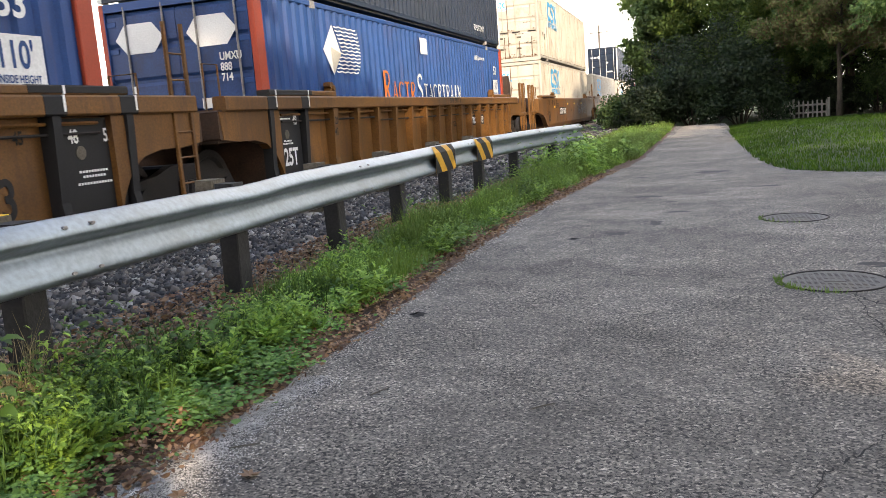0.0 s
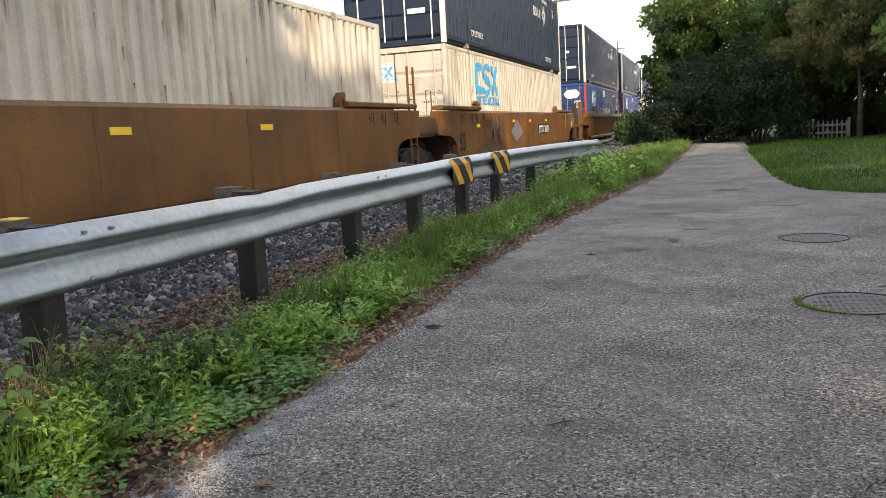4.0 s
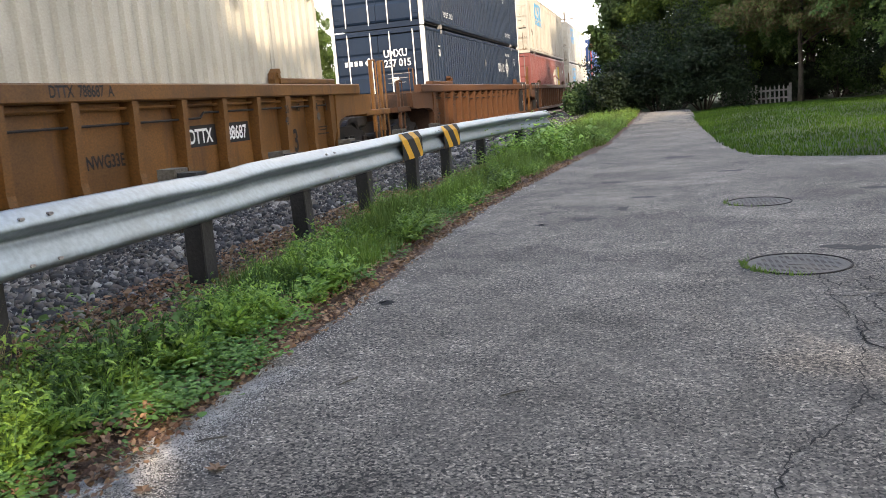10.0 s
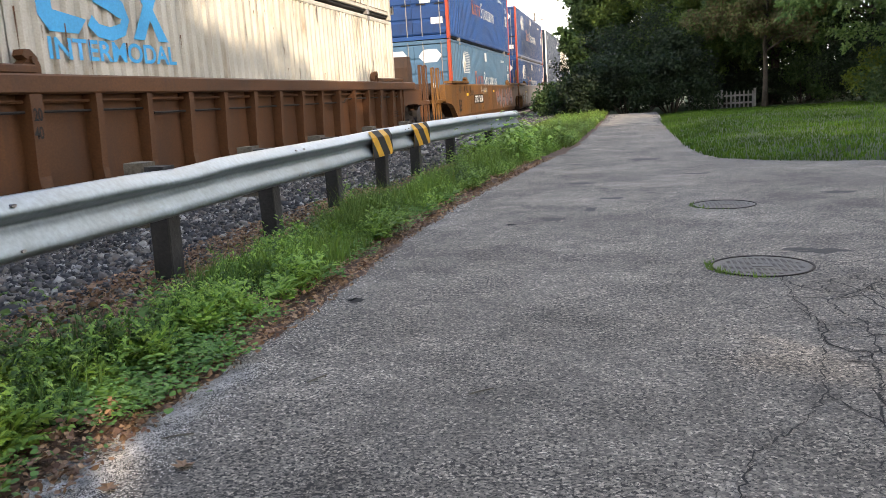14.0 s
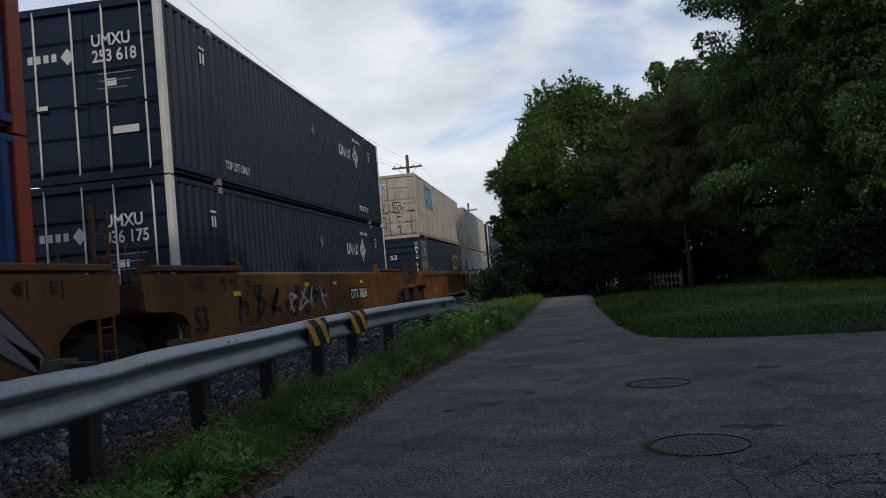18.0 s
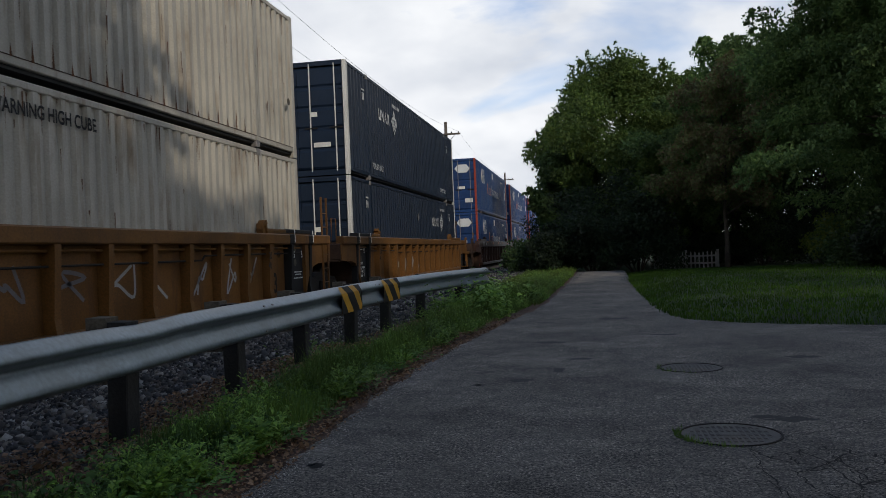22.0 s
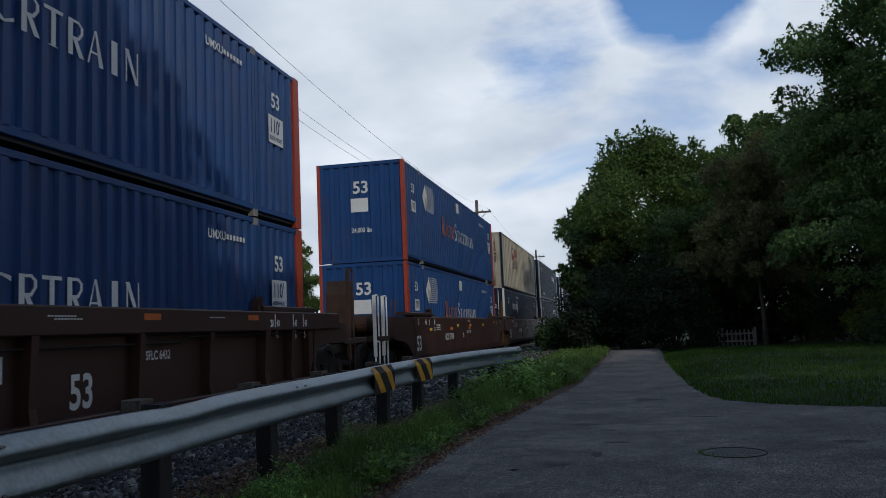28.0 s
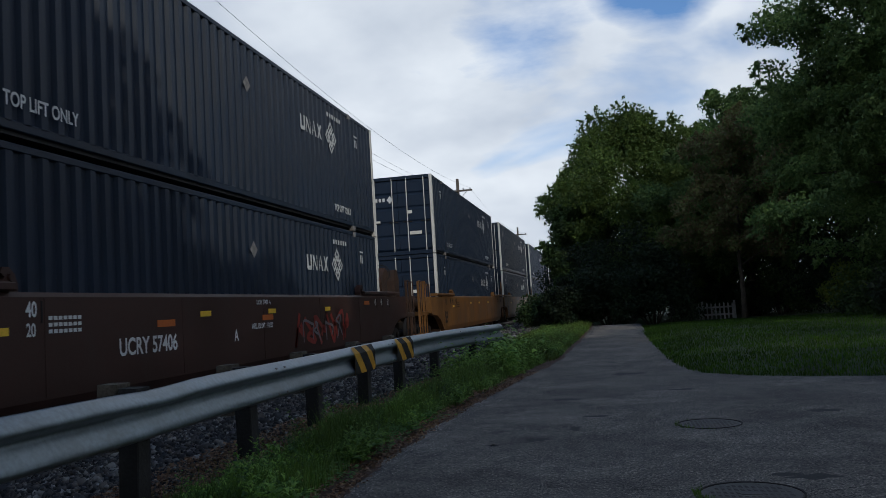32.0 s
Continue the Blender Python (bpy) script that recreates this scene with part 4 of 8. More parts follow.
        for x0 in (-CW + 0.10, -CW / 2 + 0.006):
            def leaf():
                s = Shape()
                w = CW / 2 - 0.106
                zs = np.linspace(0.15, CH - 0.13, 6)
                prof = [(0.085, CH - 0.13), (0.085, 0.15)]
                for a, c in zip(zs, zs[1:]):
                    prof += [(0.055, float(a) + 0.02), (0.030, float(a) + 0.07), (0.030, float(c) - 0.07), (0.055, float(c) - 0.02)]
                s.prism(prof, 0, 0, w)
                return s.mesh("door")
            d = part("door", shared(("leaf", b), leaf), M["blue_door"] if kind == "blue" else body, root, at=pose(x0, 0, 0))
            for u in (0.28, 0.83):
                part("lock_bar", shared(("lbar", kind), lambda: Shape().cyl(2, 0, 0.012, 0.017, 0.10, CH - 0.06, 8).mesh("lock_bar")), M["whitepost"] if kind in ("navy", "navyrev") else M["tan"] if kind in ("cream", "tan") else M["castgrey"], d, at=pose(u * (CW / 2 - 0.1), 0, 0))
                part("door_handle", shared(("lhandle",), lambda: Shape().beam(0, 0, 0.34, -0.012, 0.008, 1.18, 1.22, 0.006).mesh("door_handle")), M["iron"], d, at=pose(u * (CW / 2 - 0.1) - 0.16, 0, 0))
            for z in (0.35, 0.95, 1.6, 2.2, 2.6):
                part("hinge", shared(("hinge", b), lambda: Shape().beam(0, 0.0, 0.16, 0.02, 0.05, -0.04, 0.04, 0.008).mesh("hinge")), body, d, at=pose(0.0 if x0 < -1.5 else CW / 2 - 0.27, 0, z))
    else:
        part("front_wall", shared(("front", b, -1, kind == "yellowmark"), lambda: level_front() if kind == "yellowmark" else front(0.05, -1)), M["navy"] if kind == "yellowmark" else body, root)
    W, X = M["white"], 0.010
    if kind in ("blue", "teal"):
        # cut-gem mark with wavy lines, two blocks of word marks, a white square
        def facet(k):
            a, b2, c, d, m2 = (X, 2.24, 2.14), (X, 2.60, 1.72), (X, 2.98, 2.10), (X, 2.66, 2.58), (X, 2.54, 2.20)
            return Shape().flat([[a, b2, m2, d], [(X, p[1], p[2]) for p in (b2, c, m2)], [m2, c, d]][k]).mesh("logo_mark")
        g = part("logo_mark", shared(("gem", 0), lambda: facet(0)), W, root, "white four-cornered mark")
        part("logo_facet", shared(("gem", 1), lambda: facet(1)), M["tan"], g)
        part("logo_facet", shared(("gem", 2), lambda: facet(2)), M["whitepost"], g)
        def lines(i):
            s = Shape()
            z = 1.77 + i * 0.064
            a = 2.72 + 0.30 * max(0.0, 1 - abs(i - 6.2) / 6.0)
            ys = np.linspace(a, 3.52 + 0.36 * math.sqrt(max(0.0, 1 - ((i - 6) / 7.2) ** 2)), 17)
            vs = []
            for y in ys:
                w = 0.009 * math.sin(y * 24 + i)
                vs += [(X, y, z + w), (X, y, z + w + 0.024)]
            s.add(vs, [(2 * k, 2 * k + 2, 2 * k + 3, 2 * k + 1) for k in range(16)])
            return s.mesh("logo_line")
        for i in range(13):
            part("logo_line", shared(("line", i), lambda: lines(i)), W, root)
        logo_row(root, ["flag"], 4.97, 5.45, 1.23, 1.88, X, M["orange"])
        logo_row(root, ["roof", "ring", "tee", "flag"], 5.50, 7.02, 1.24, 1.68, X, M["orange"] if kind == "blue" else M["redpost"])
        logo_row(root, ["wave"], 7.16, 7.58, 1.23, 1.88, X, W)
        logo_row(root, ["tee", "roof", "ring", "flag", "tee", "flag", "roof", "stem", "twin"], 7.62, 10.88, 1.24, 1.66, X, W)
        part("white_plate", shared(("sq",), lambda: Shape().flat([(X, 7.56, 2.34), (X, 8.08, 2.34), (X, 8.08, 2.70), (X, 7.56, 2.70)]).mesh("white_plate")), W, root)
        write_side(root, "53", 0.26, X, 14.86, 2.06, W)
        part("white_plate", shared(("sq", 2), lambda: Shape().flat([(X, 14.74, 1.40), (X, 15.36, 1.40), (X, 15.36, 1.90), (X, 14.74, 1.90)]).mesh("white_plate")), W, root)
        write_side(root, "110'", 0.24, X + 0.004, 14.78, 1.60, body, squeeze=0.78)
        write_side(root, "INSIDE HEIGHT", 0.07, X + 0.004, 14.77, 1.46, body, squeeze=0.75)
        write_side(root, "UMXU", 0.13, X, 12.55, 2.42, W)
        bar_row(root, 6, 13.12, 0.11, 0.07, 2.44, 2.52, X, W)
        if doors:
            for x in (-1.95, -0.72):
                part("hexagon_mark", shared(("hex", x), lambda: Shape().flat([(x - 0.42, 0.022, 2.36), (x - 0.24, 0.022, 2.14), (x + 0.24, 0.022, 2.14), (x + 0.42, 0.022, 2.36), (x + 0.24, 0.022, 2.58), (x - 0.24, 0.022, 2.58)]).mesh("hexagon_mark")), W, root, "white hexagonal mark on a door")
            for x0, x1, z0, z1 in ((-2.3, -1.95, 0.95, 1.22), (-2.3, -1.8, 0.55, 0.8), (-1.0, -0.6, 1.25, 1.4), (-0.62, -0.2, 0.52, 0.74)):
                part("placard", shared(("pl", x0), lambda: Shape().flat([(x0, 0.024, z0), (x1, 0.024, z0), (x1, 0.024, z1), (x0, 0.024, z1)]).mesh("placard")), M["whitepost"], root)
        else:
            write_end(root, "53", 0.34, -1.52, 0.012, 2.0, W)
            part("placard", shared(("plf",), lambda: Shape().flat([(-1.58, 0.012, 1.45), (-1.06, 0.012, 1.45), (-1.06, 0.012, 1.85), (-1.58, 0.012, 1.85)]).mesh("placard")), W, root)
            write_end(root, "24,000 lbs", 0.13, -1.58, 0.012, 0.86, W, squeeze=0.8)
            write_side(root, "53", 0.26, X, 0.86, 2.08, W)
            part("placard", shared(("plf", 2), lambda: Shape().flat([(X, 0.84, 1.5), (X, 1.36, 1.5), (X, 1.36, 1.84), (X, 0.84, 1.84)]).mesh("placard")), W, root)
            write_side(root, "10'", 0.2, X + 0.004, 0.92, 1.58, M["stencil"])
    elif kind in ("navy", "navyrev"):
        off = 0.0 if kind == "navy" else -7.6
        logo_row(root, ["cup", "twin", "roof", "cross"], 10.80 + off, 12.14 + off, 1.86, 2.18, X, W)
        def gem():
            s = Shape()
            c, zc = 12.72 + off, 2.03
            for a, b2, sc in ((0, 0.34, 1), (0.34, 0, 1), (0, -0.34, 1), (-0.34, 0, 1)):
                y, z = c + a * 0.62, zc + b2 * 0.62
                r = 0.17
                for k in range(4):
                    q0, q1 = k * math.pi / 2, (k + 1) * math.pi / 2
                    p0, p1 = (math.cos(q0), math.sin(q0)), (math.cos(q1), math.sin(q1))
                    s.flat([(X, y + r * p0[0], z + r * p0[1]), (X, y + r * p1[0], z + r * p1[1]), (X, y + 0.58 * r * p1[0], z + 0.58 * r * p1[1]), (X, y + 0.58 * r * p0[0], z + 0.58 * r * p0[1])])
            for k in range(4):
                q0, q1 = k * math.pi / 2, (k + 1) * math.pi / 2
                p0, p1 = (math.cos(q0), math.sin(q0)), (math.cos(q1), math.sin(q1))
                s.flat([(X + 0.001, c + r2 * p[0], zc + r2 * p[1]) for p, r2 in ((p0, 0.24), (p1, 0.24), (p1, 0.165), (p0, 0.165))])
            return s.mesh("logo_mark")
        part("logo_mark", shared(("umgem", off), gem), W, root, "white linked-squares mark")
        bar_row(root, 6, 12.5 + off, 0.17, 0.10, 2.50, 2.60, X, W)
        if kind == "navy":
            part("placard", shared(("udia",), lambda: Shape().flat([(X, 8.1, 2.12), (X, 8.25, 1.97), (X, 8.4, 2.12), (X, 8.25, 2.27)]).mesh("placard")), M["castgrey"], root)
        write_side(root, "TOP LIFT ONLY", 0.15, X, 2.3, 0.36, W, squeeze=0.8)
        write_side(root, "TOP LIFT ONLY", 0.15, X, 12.75, 0.36, W, squeeze=0.8)
        for y in (1.45, 14.5):
            part("number_bar", shared(("wp", y), lambda: Shape().flat([(X, y, 2.40), (X, y + 0.26, 2.40), (X, y + 0.26, 2.44), (X, y, 2.44)]).add([(X, y + 0.03, 2.14), (X, y + 0.10, 2.14), (X, y + 0.10, 2.34), (X, y + 0.03, 2.34), (X, y + 0.15, 2.14), (X, y + 0.22, 2.14), (X, y + 0.22, 2.34), (X, y + 0.15, 2.34)], [(0, 1, 2, 3), (4, 5, 6, 7)]).mesh("number_bar")), W, root)
        if doors:
            for i, x in enumerate((-2.3, -2.16, -2.02, -1.88)):
                part("logo_block", shared(("udl", i), lambda: Shape().flat([(x, 0.024, 2.0), (x + 0.09, 0.024, 2.0), (x + 0.09, 0.024, 2.13), (x, 0.024, 2.13)]).mesh("logo_block")), W, root)
            part("logo_mark", shared(("udg",), lambda: Shape().flat([(-1.72, 0.024, 2.06), (-1.6, 0.024, 1.92), (-1.48, 0.024, 2.06), (-1.6, 0.024, 2.2)]).mesh("logo_mark")), W, root)
            for x0, x1, z0, z1 in ((-0.95, -0.78, 1.5, 1.62), (-0.9, -0.45, 0.72, 0.84), (-2.2, -2.0, 1.2, 1.3)):
                part("placard", shared(("upl", x0, z0), lambda: Shape().flat([(x0, 0.024, z0), (x1, 0.024, z0), (x1, 0.024, z1), (x0, 0.024, z1)]).mesh("placard")), M["whitepost"], root)
    elif kind == "cream":
        logo_row(root, ["hook", "wave", "cross"], 2.52, 5.06, 1.80, 2.62, X, M["skyblue"], gap=0.06)
        write_side(root, "INTERMODAL", 0.22, X, 2.60, 1.52, M["skyblue"], squeeze=1.28)
        write_side(root, "53", 0.22, X, 1.2, 0.9, M["stencil"])
        # drain marks along the foot of the ribs
        rnd = random.Random(6)
        for k in range(34):
            y = 2.2 + k * 0.345
            h = rnd.uniform(0.08, 0.42)
            part("rust_mark", shared(("rm", k), lambda: Shape().flat([(X + 0.001, y, 0.19), (X + 0.001, y + 0.05, 0.19), (X + 0.001, y + 0.036, 0.19 + h * 0.4), (X + 0.001, y + 0.022, 0.19 + h), (X + 0.001, y + 0.010, 0.19 + h * 0.5)]).mesh("rust_mark")), M["rust"], root)
        def run_marks():
            s = Shape()
            for _ in range(90):
                y, z, h2, w2 = rnd.uniform(0.3, CL - 0.3), rnd.choice((CH - 0.1, CH - 0.12, rnd.uniform(0.6, 2.6))), rnd.uniform(0.05, 0.5), rnd.uniform(0.006, 0.022)
                s.flat([(X + 0.0012, y, z - h2), (X + 0.0012, y + w2 * 0.3, z - h2 * 0.9), (X + 0.0012, y + w2, z), (X + 0.0012, y - w2 * 0.6, z)])
            return s.mesh("rust_run")
        tagged(part("rust_run", shared(("runs",), run_marks), M["rust"], root), "brown rust runs", kind="stuff")

        part("rail_groove", shared(("rg",), lambda: Shape().box(0.0, 0.004, 0.2, CL - 0.2, 0.195, 0.207).mesh("rail_groove")), M["grime"], root)
        if doors:
            def dl(i, x):
                g2 = glyph(["hook", "wave", "cross"][i], 0, 0.28, 2.22, 2.46, 0)
                return Shape().add([(x + y, 0.024, z) for _, y, z in g2.v], g2.f).mesh("logo_block")
            part("logo_field", shared(("cdf",), lambda: Shape().box(-2.22, -1.34, 0.0265, 0.035, 2.10, 2.56).mesh("logo_field")), M["whitepost"], root, "pale field behind the mark")
            for i, x in enumerate((-2.18, -1.89, -1.62)):
                part("logo_block", shared(("cdl", i), lambda: dl(i, x)), M["skyblue"], root)
            write_end(root, "INTERMODAL", 0.075, -2.17, 0.022, 2.13, M["skyblue"], squeeze=1.4)
    elif kind == "tan":
        write_side(root, "53", 0.3, X, 1.0, 1.7, M["stencil"], squeeze=0.8)
        logo_row(root, ["bar", "hook", "pair", "pair", "wedge", "pair", "hook"], 2.5, 4.4, 2.16, 2.45, X, M["stencil"], gap=0.35)
    elif kind == "red":
        # a broad lens-shaped mark painted over the ribs: pale body, yellow band, red lines across it
        top, foot = [(9.5, 1.94), (10.27, 2.24), (11.17, 2.39), (12.04, 2.48), (12.9, 2.47)], [(9.5, 1.90), (9.66, 1.66), (10.22, 1.35), (10.9, 0.95), (12.9, 0.95)]
        def along(pts):
            return lambda y: float(np.interp(y, [p[0] for p in pts], [p[1] for p in pts]))
        stripe = along([(9.5, 1.79), (10.52, 1.88), (11.38, 1.78), (12.9, 1.63)])
        for key, y0, y1, lo, hi, lift, m2, label in (("pale", 9.5, 12.04, along(foot), along(top), 0.003, "cream", "pale lens-shaped mark"), ("gold", 12.04, 12.88, along(foot), along(top), 0.003, "yellow", "yellow band of the mark"),
                                                     ("line", 9.5, 12.88, lambda y: stripe(y) - 0.05, lambda y: stripe(y) + 0.06, 0.006, "red", "red line across the mark"), ("post", 10.86, 11.02, along(foot), along(top), 0.006, "red", "red line across the mark")):
            part("logo_mark", over_ribs(y0, y1, lo, hi, lift), M[m2], root, label)
        logo_row(root, ["pair", "pair"], 14.5, 15.1, 2.1, 2.3, X, W)
    elif kind == "yellowmark":
        logo_row(root, ["hook", "wave", "cross"], 11.2, 13.9, 1.45, 2.35, X, M["yellow"], gap=0.06)
        write_side(root, "INTERMODAL", 0.14, X, 11.25, 1.2, M["yellow"], squeeze=1.7)
        part("white_plate", Shape().flat([(0.046, 0.75, 2.1), (0.046, 1.3, 2.1), (0.046, 1.3, 2.42), (0.046, 0.75, 2.42)]), W, root)
        write_side(root, "UMXU", 0.2, 0.05, 0.78, 2.16, M["stencil"], squeeze=0.72)
        write_end(root, "53", 0.2, -1.42, 0.008, 1.98, W, squeeze=1.2)
        for i, x in enumerate((-1.62, -1.28, -0.94)):
            g2 = glyph(["hook", "wave", "cross"][i], 0, 0.30, 1.02, 1.34, 0)
            part("logo_block", Shape().add([(x + y, 0.008, z) for _, y, z in g2.v], g2.f), M["yellow_dull"], root)
        for j, ch in enumerate("UMXU"):
            write_end(root, ch, 0.16, -0.24, 0.008, 2.58 - j * 0.21, W, squeeze=0.8)
        for j, ch in enumerate("931"):
            write_end(root, ch, 0.16, -0.24, 0.008, 1.60 - j * 0.22, W, squeeze=0.8)
        part("pale_panel", shared(("pp",), lambda: ribbed_side(0.004, 1, 0.18, POST_A - 0.06, 0.16, CH - 0.1).mesh("pale_panel")), M["siding"], root, "grey unpainted end panel")
    elif kind == "roadbox":
        fr = Shape()
        for a, b2, c, d in ((4.02, 4.98, 1.28, 1.33), (4.02, 4.98, 2.37, 2.42), (4.02, 4.06, 1.28, 2.42), (4.94, 4.98, 1.28, 2.42)):
            fr.flat([(X, a, c), (X, b2, c), (X, b2, d), (X, a, d)])
        part("logo_frame", fr, M["stencil"], root)
        part("logo_mark", Shape().flat([(X, 4.2, 1.9), (X, 4.5, 1.6), (X, 4.8, 1.9), (X, 4.7, 2.1), (X, 4.3, 2.1)]), M["redpost"], root, "red mark")
        part("logo_mark", Shape().flat([(X, 4.25, 1.55), (X, 4.5, 1.4), (X, 4.75, 1.55), (X, 4.5, 1.58)]), M["blue"], root, "blue mark")
        logo_row(root, ["bar", "hook", "wedge", "pair"], 5.05, 6.5, 1.98, 2.4, X, M["redpost"])
        logo_row(root, ["bar", "wedge", "pair", "pair"], 5.05, 6.2, 1.34, 1.78, X, M["redpost"])
        # rust eating up the end wall from its foot, and runs down the side joints
        rnd = random.Random(12)
        for cx, z0, h, w in ((-0.55, 0.13, 1.5, 0.16), (-0.75, 0.13, 0.8, 0.3), (-1.3, 0.13, 0.35, 0.5), (-2.1, 0.13, 0.4, 0.3), (-0.35, 1.9, 0.7, 0.05)):
            left = [(cx - w * rnd.uniform(0.4, 1.0) * (1 - 0.8 * k / 6), -0.004, z0 + h * k / 6) for k in range(7)]
            right = [(cx + w * rnd.uniform(0.4, 1.0) * (1 - 0.8 * k / 6), -0.004, z0 + h * k / 6) for k in range(7)]
            part("rust_patch", Shape().add(left + right, [(k, k + 1, k + 8, k + 7) for k in range(6)]), M["pale_rust"], root)
        for k in range(16):
            y, h = 0.17 + (CL - 0.34) / 26 * rnd.randint(1, 25) - 0.03, rnd.uniform(0.3, 1.6)
            part("rust_run", Shape().flat([(0.003, y - 0.012, 0.17), (0.003, y + 0.012, 0.17), (0.003, y + 0.003, 0.17 + h), (0.003, y - 0.004, 0.17 + h * 0.8)]), M["rust"], root)
        for i in range(6):
            write_end(root, "630437"[i], 0.15, -0.42, 0.012, 2.3 - i * 0.2, M["stencil"])
    return root


CONTAINERS = {}
CARRIED = []          # (thing, place along the train, height)


def container(kind, y, z, doors=True):
    if (kind, doors) not in CONTAINERS:
        ob = make_container(kind, doors)
        CONTAINERS[kind, doors] = ob
        ob.matrix_basis = pose(SIDE_X, y, z)
    else:
        ob = copy_thing(CONTAINERS[kind, doors], pose(SIDE_X, y, z))
    CARRIED.append((ob, y, z))
    return ob


# ---- well cars ----
def wheel_mesh():
    s = Shape()
    prof = [(0.10, -0.07), (0.16, -0.05), (0.36, -0.03), (0.40, -0.07), (0.46, -0.07), (0.455, 0.03), (0.49, 0.05), (0.49, 0.075), (0.40, 0.075), (0.36, 0.03), (0.16, 0.03), (0.10, 0.07)]
    n = 24
    m = len(prof)
    verts = [(w, r * math.cos(2 * math.pi * k / n), r * math.sin(2 * math.pi * k / n)) for k in range(n) for r, w in prof]
    s.add(verts, [(k * m + i, k * m + (i + 1) % m, ((k + 1) % n) * m + (i + 1) % m, ((k + 1) % n) * m + i) for k in range(n) for i in range(m)])
    for q in range(3):
        s.cyl(0, 0.27 * math.cos(q * 2.094), 0.27 * math.sin(q * 2.094), 0.025, -0.045, 0.045, 6)
    return s.mesh("wheel")


def bogie(root, y):
    cx = -CW / 2
    b = part("bogie", shared(("bolster",), lambda: Shape().beam(0, cx - 1.05, cx + 1.05, -0.22, 0.22, 0.45, 0.80, 0.03).mesh("bogie")), M["iron"], root, "dark iron bogie", at=pose(0, y, 0))
    for s in (-1, 1):
        def frame_mesh(s=s):
            x0, x1 = cx + s * 1.0 - 0.06, cx + s * 1.0 + 0.06
            sh = Shape().prism([(-1.12, 0.46), (-0.98, 0.66), (-0.6, 0.70), (-0.3, 0.80), (0.3, 0.80), (0.6, 0.70), (0.98, 0.66), (1.12, 0.46), (1.0, 0.36), (0.76, 0.38), (0.5, 0.30), (0.3, 0.22), (-0.3, 0.22), (-0.5, 0.30), (-0.76, 0.38), (-1.0, 0.36)], 0, x0, x1)
            for k in (-0.14, 0.0, 0.14):
                sh.cyl(2, x1 + 0.03 if s > 0 else x0 - 0.03, k, 0.06, 0.28, 0.60, 10)
            for k in (-0.89, 0.89):
                sh.cyl(0, k, 0.46, 0.11, x0 - 0.05, x1 + 0.05, 12)
            return sh.mesh("side_frame")
        part("side_frame", shared(("sframe", s), frame_mesh), M["iron"], b)
    for k in (-0.89, 0.89):
        axle = part("axle", shared(("axle",), lambda: Shape().cyl(0, 0, 0, 0.08, cx - 0.72, cx + 0.72, 10).mesh("axle")), M["iron"], root, at=pose(0, y + k, 0.46))
        for s in (-1, 1):
            part("wheel", shared(("wheel",), wheel_mesh), M["iron"], axle, at=pose(cx + s * 0.755, 0, 0))


def ladder(root, x, y, z0, z1, material, w=0.36):
    l = part("ladder", shared(("ladder", z0, z1, w), lambda: Shape().beam(2, z0, z1, -0.02, 0.02, -0.025, 0.025, 0.006).beam(2, z0, z1, -0.02, 0.02, w - 0.025, w + 0.025, 0.006).mesh("ladder")), material, root, at=pose(x, y, 0))
    for z in np.arange(z0 + 0.15, z1 - 0.1, 0.3):
        part("rung", shared(("rung", w), lambda: Shape().cyl(1, 0, 0, 0.012, 0, w, 6).mesh("rung")), material, l, at=pose(0, 0, float(z)))


def pole_set(root, y, material, top=2.14):
    """An upright with a bent grab rail beside it, standing on the end step."""
    part("stanchion", shared(("stan", y, top, material.name), lambda: Shape().beam(2, 0.62, top, 0.0, 0.07, y - 0.05, y + 0.05, 0.012).mesh("stanchion")), material, root)
    part("grab_rail", shared(("hoop", y, top, material.name), lambda: Shape().tube([(0.05, y + 0.02, top - 0.06), (0.05, y + 0.10, top), (0.05, y + 0.24, top), (0.05, y + 0.28, top - 0.04), (0.05, y + 0.28, 1.02), (0.05, y + 0.24, 0.98), (0.05, y + 0.02, 0.98)], 0.019, 7).mesh("grab_rail")), material, root)
    part("step", shared(("stp", y, material.name), lambda: Shape().box(-0.2, 0.08, y - 0.04, y + 0.34, 0.36, 0.39).box(0.03, 0.06, y - 0.04, y, 0.36, 0.98).box(0.03, 0.06, y + 0.30, y + 0.34, 0.36, 0.98).mesh("step")), material, root)


def brake_wheel(root, x, y, z, r=0.27):
    def brake():
        s = Shape()
        s.tube([(x + r * math.cos(q), y, z + r * math.sin(q)) for q in np.linspace(0, 2 * math.pi, 21)], 0.018, 6)
        for q in (0.3, 1.35, 2.4, 3.44, 4.5, 5.5):
            s.tube([(x, y - 0.02, z), (x + r * math.cos(q), y, z + r * math.sin(q))], 0.011, 5)
        return s.mesh("brake_wheel")
    part("brake_wheel", shared(("bwheel", x, y, z), brake), M["iron"], root, "dark round hand-brake wheel")


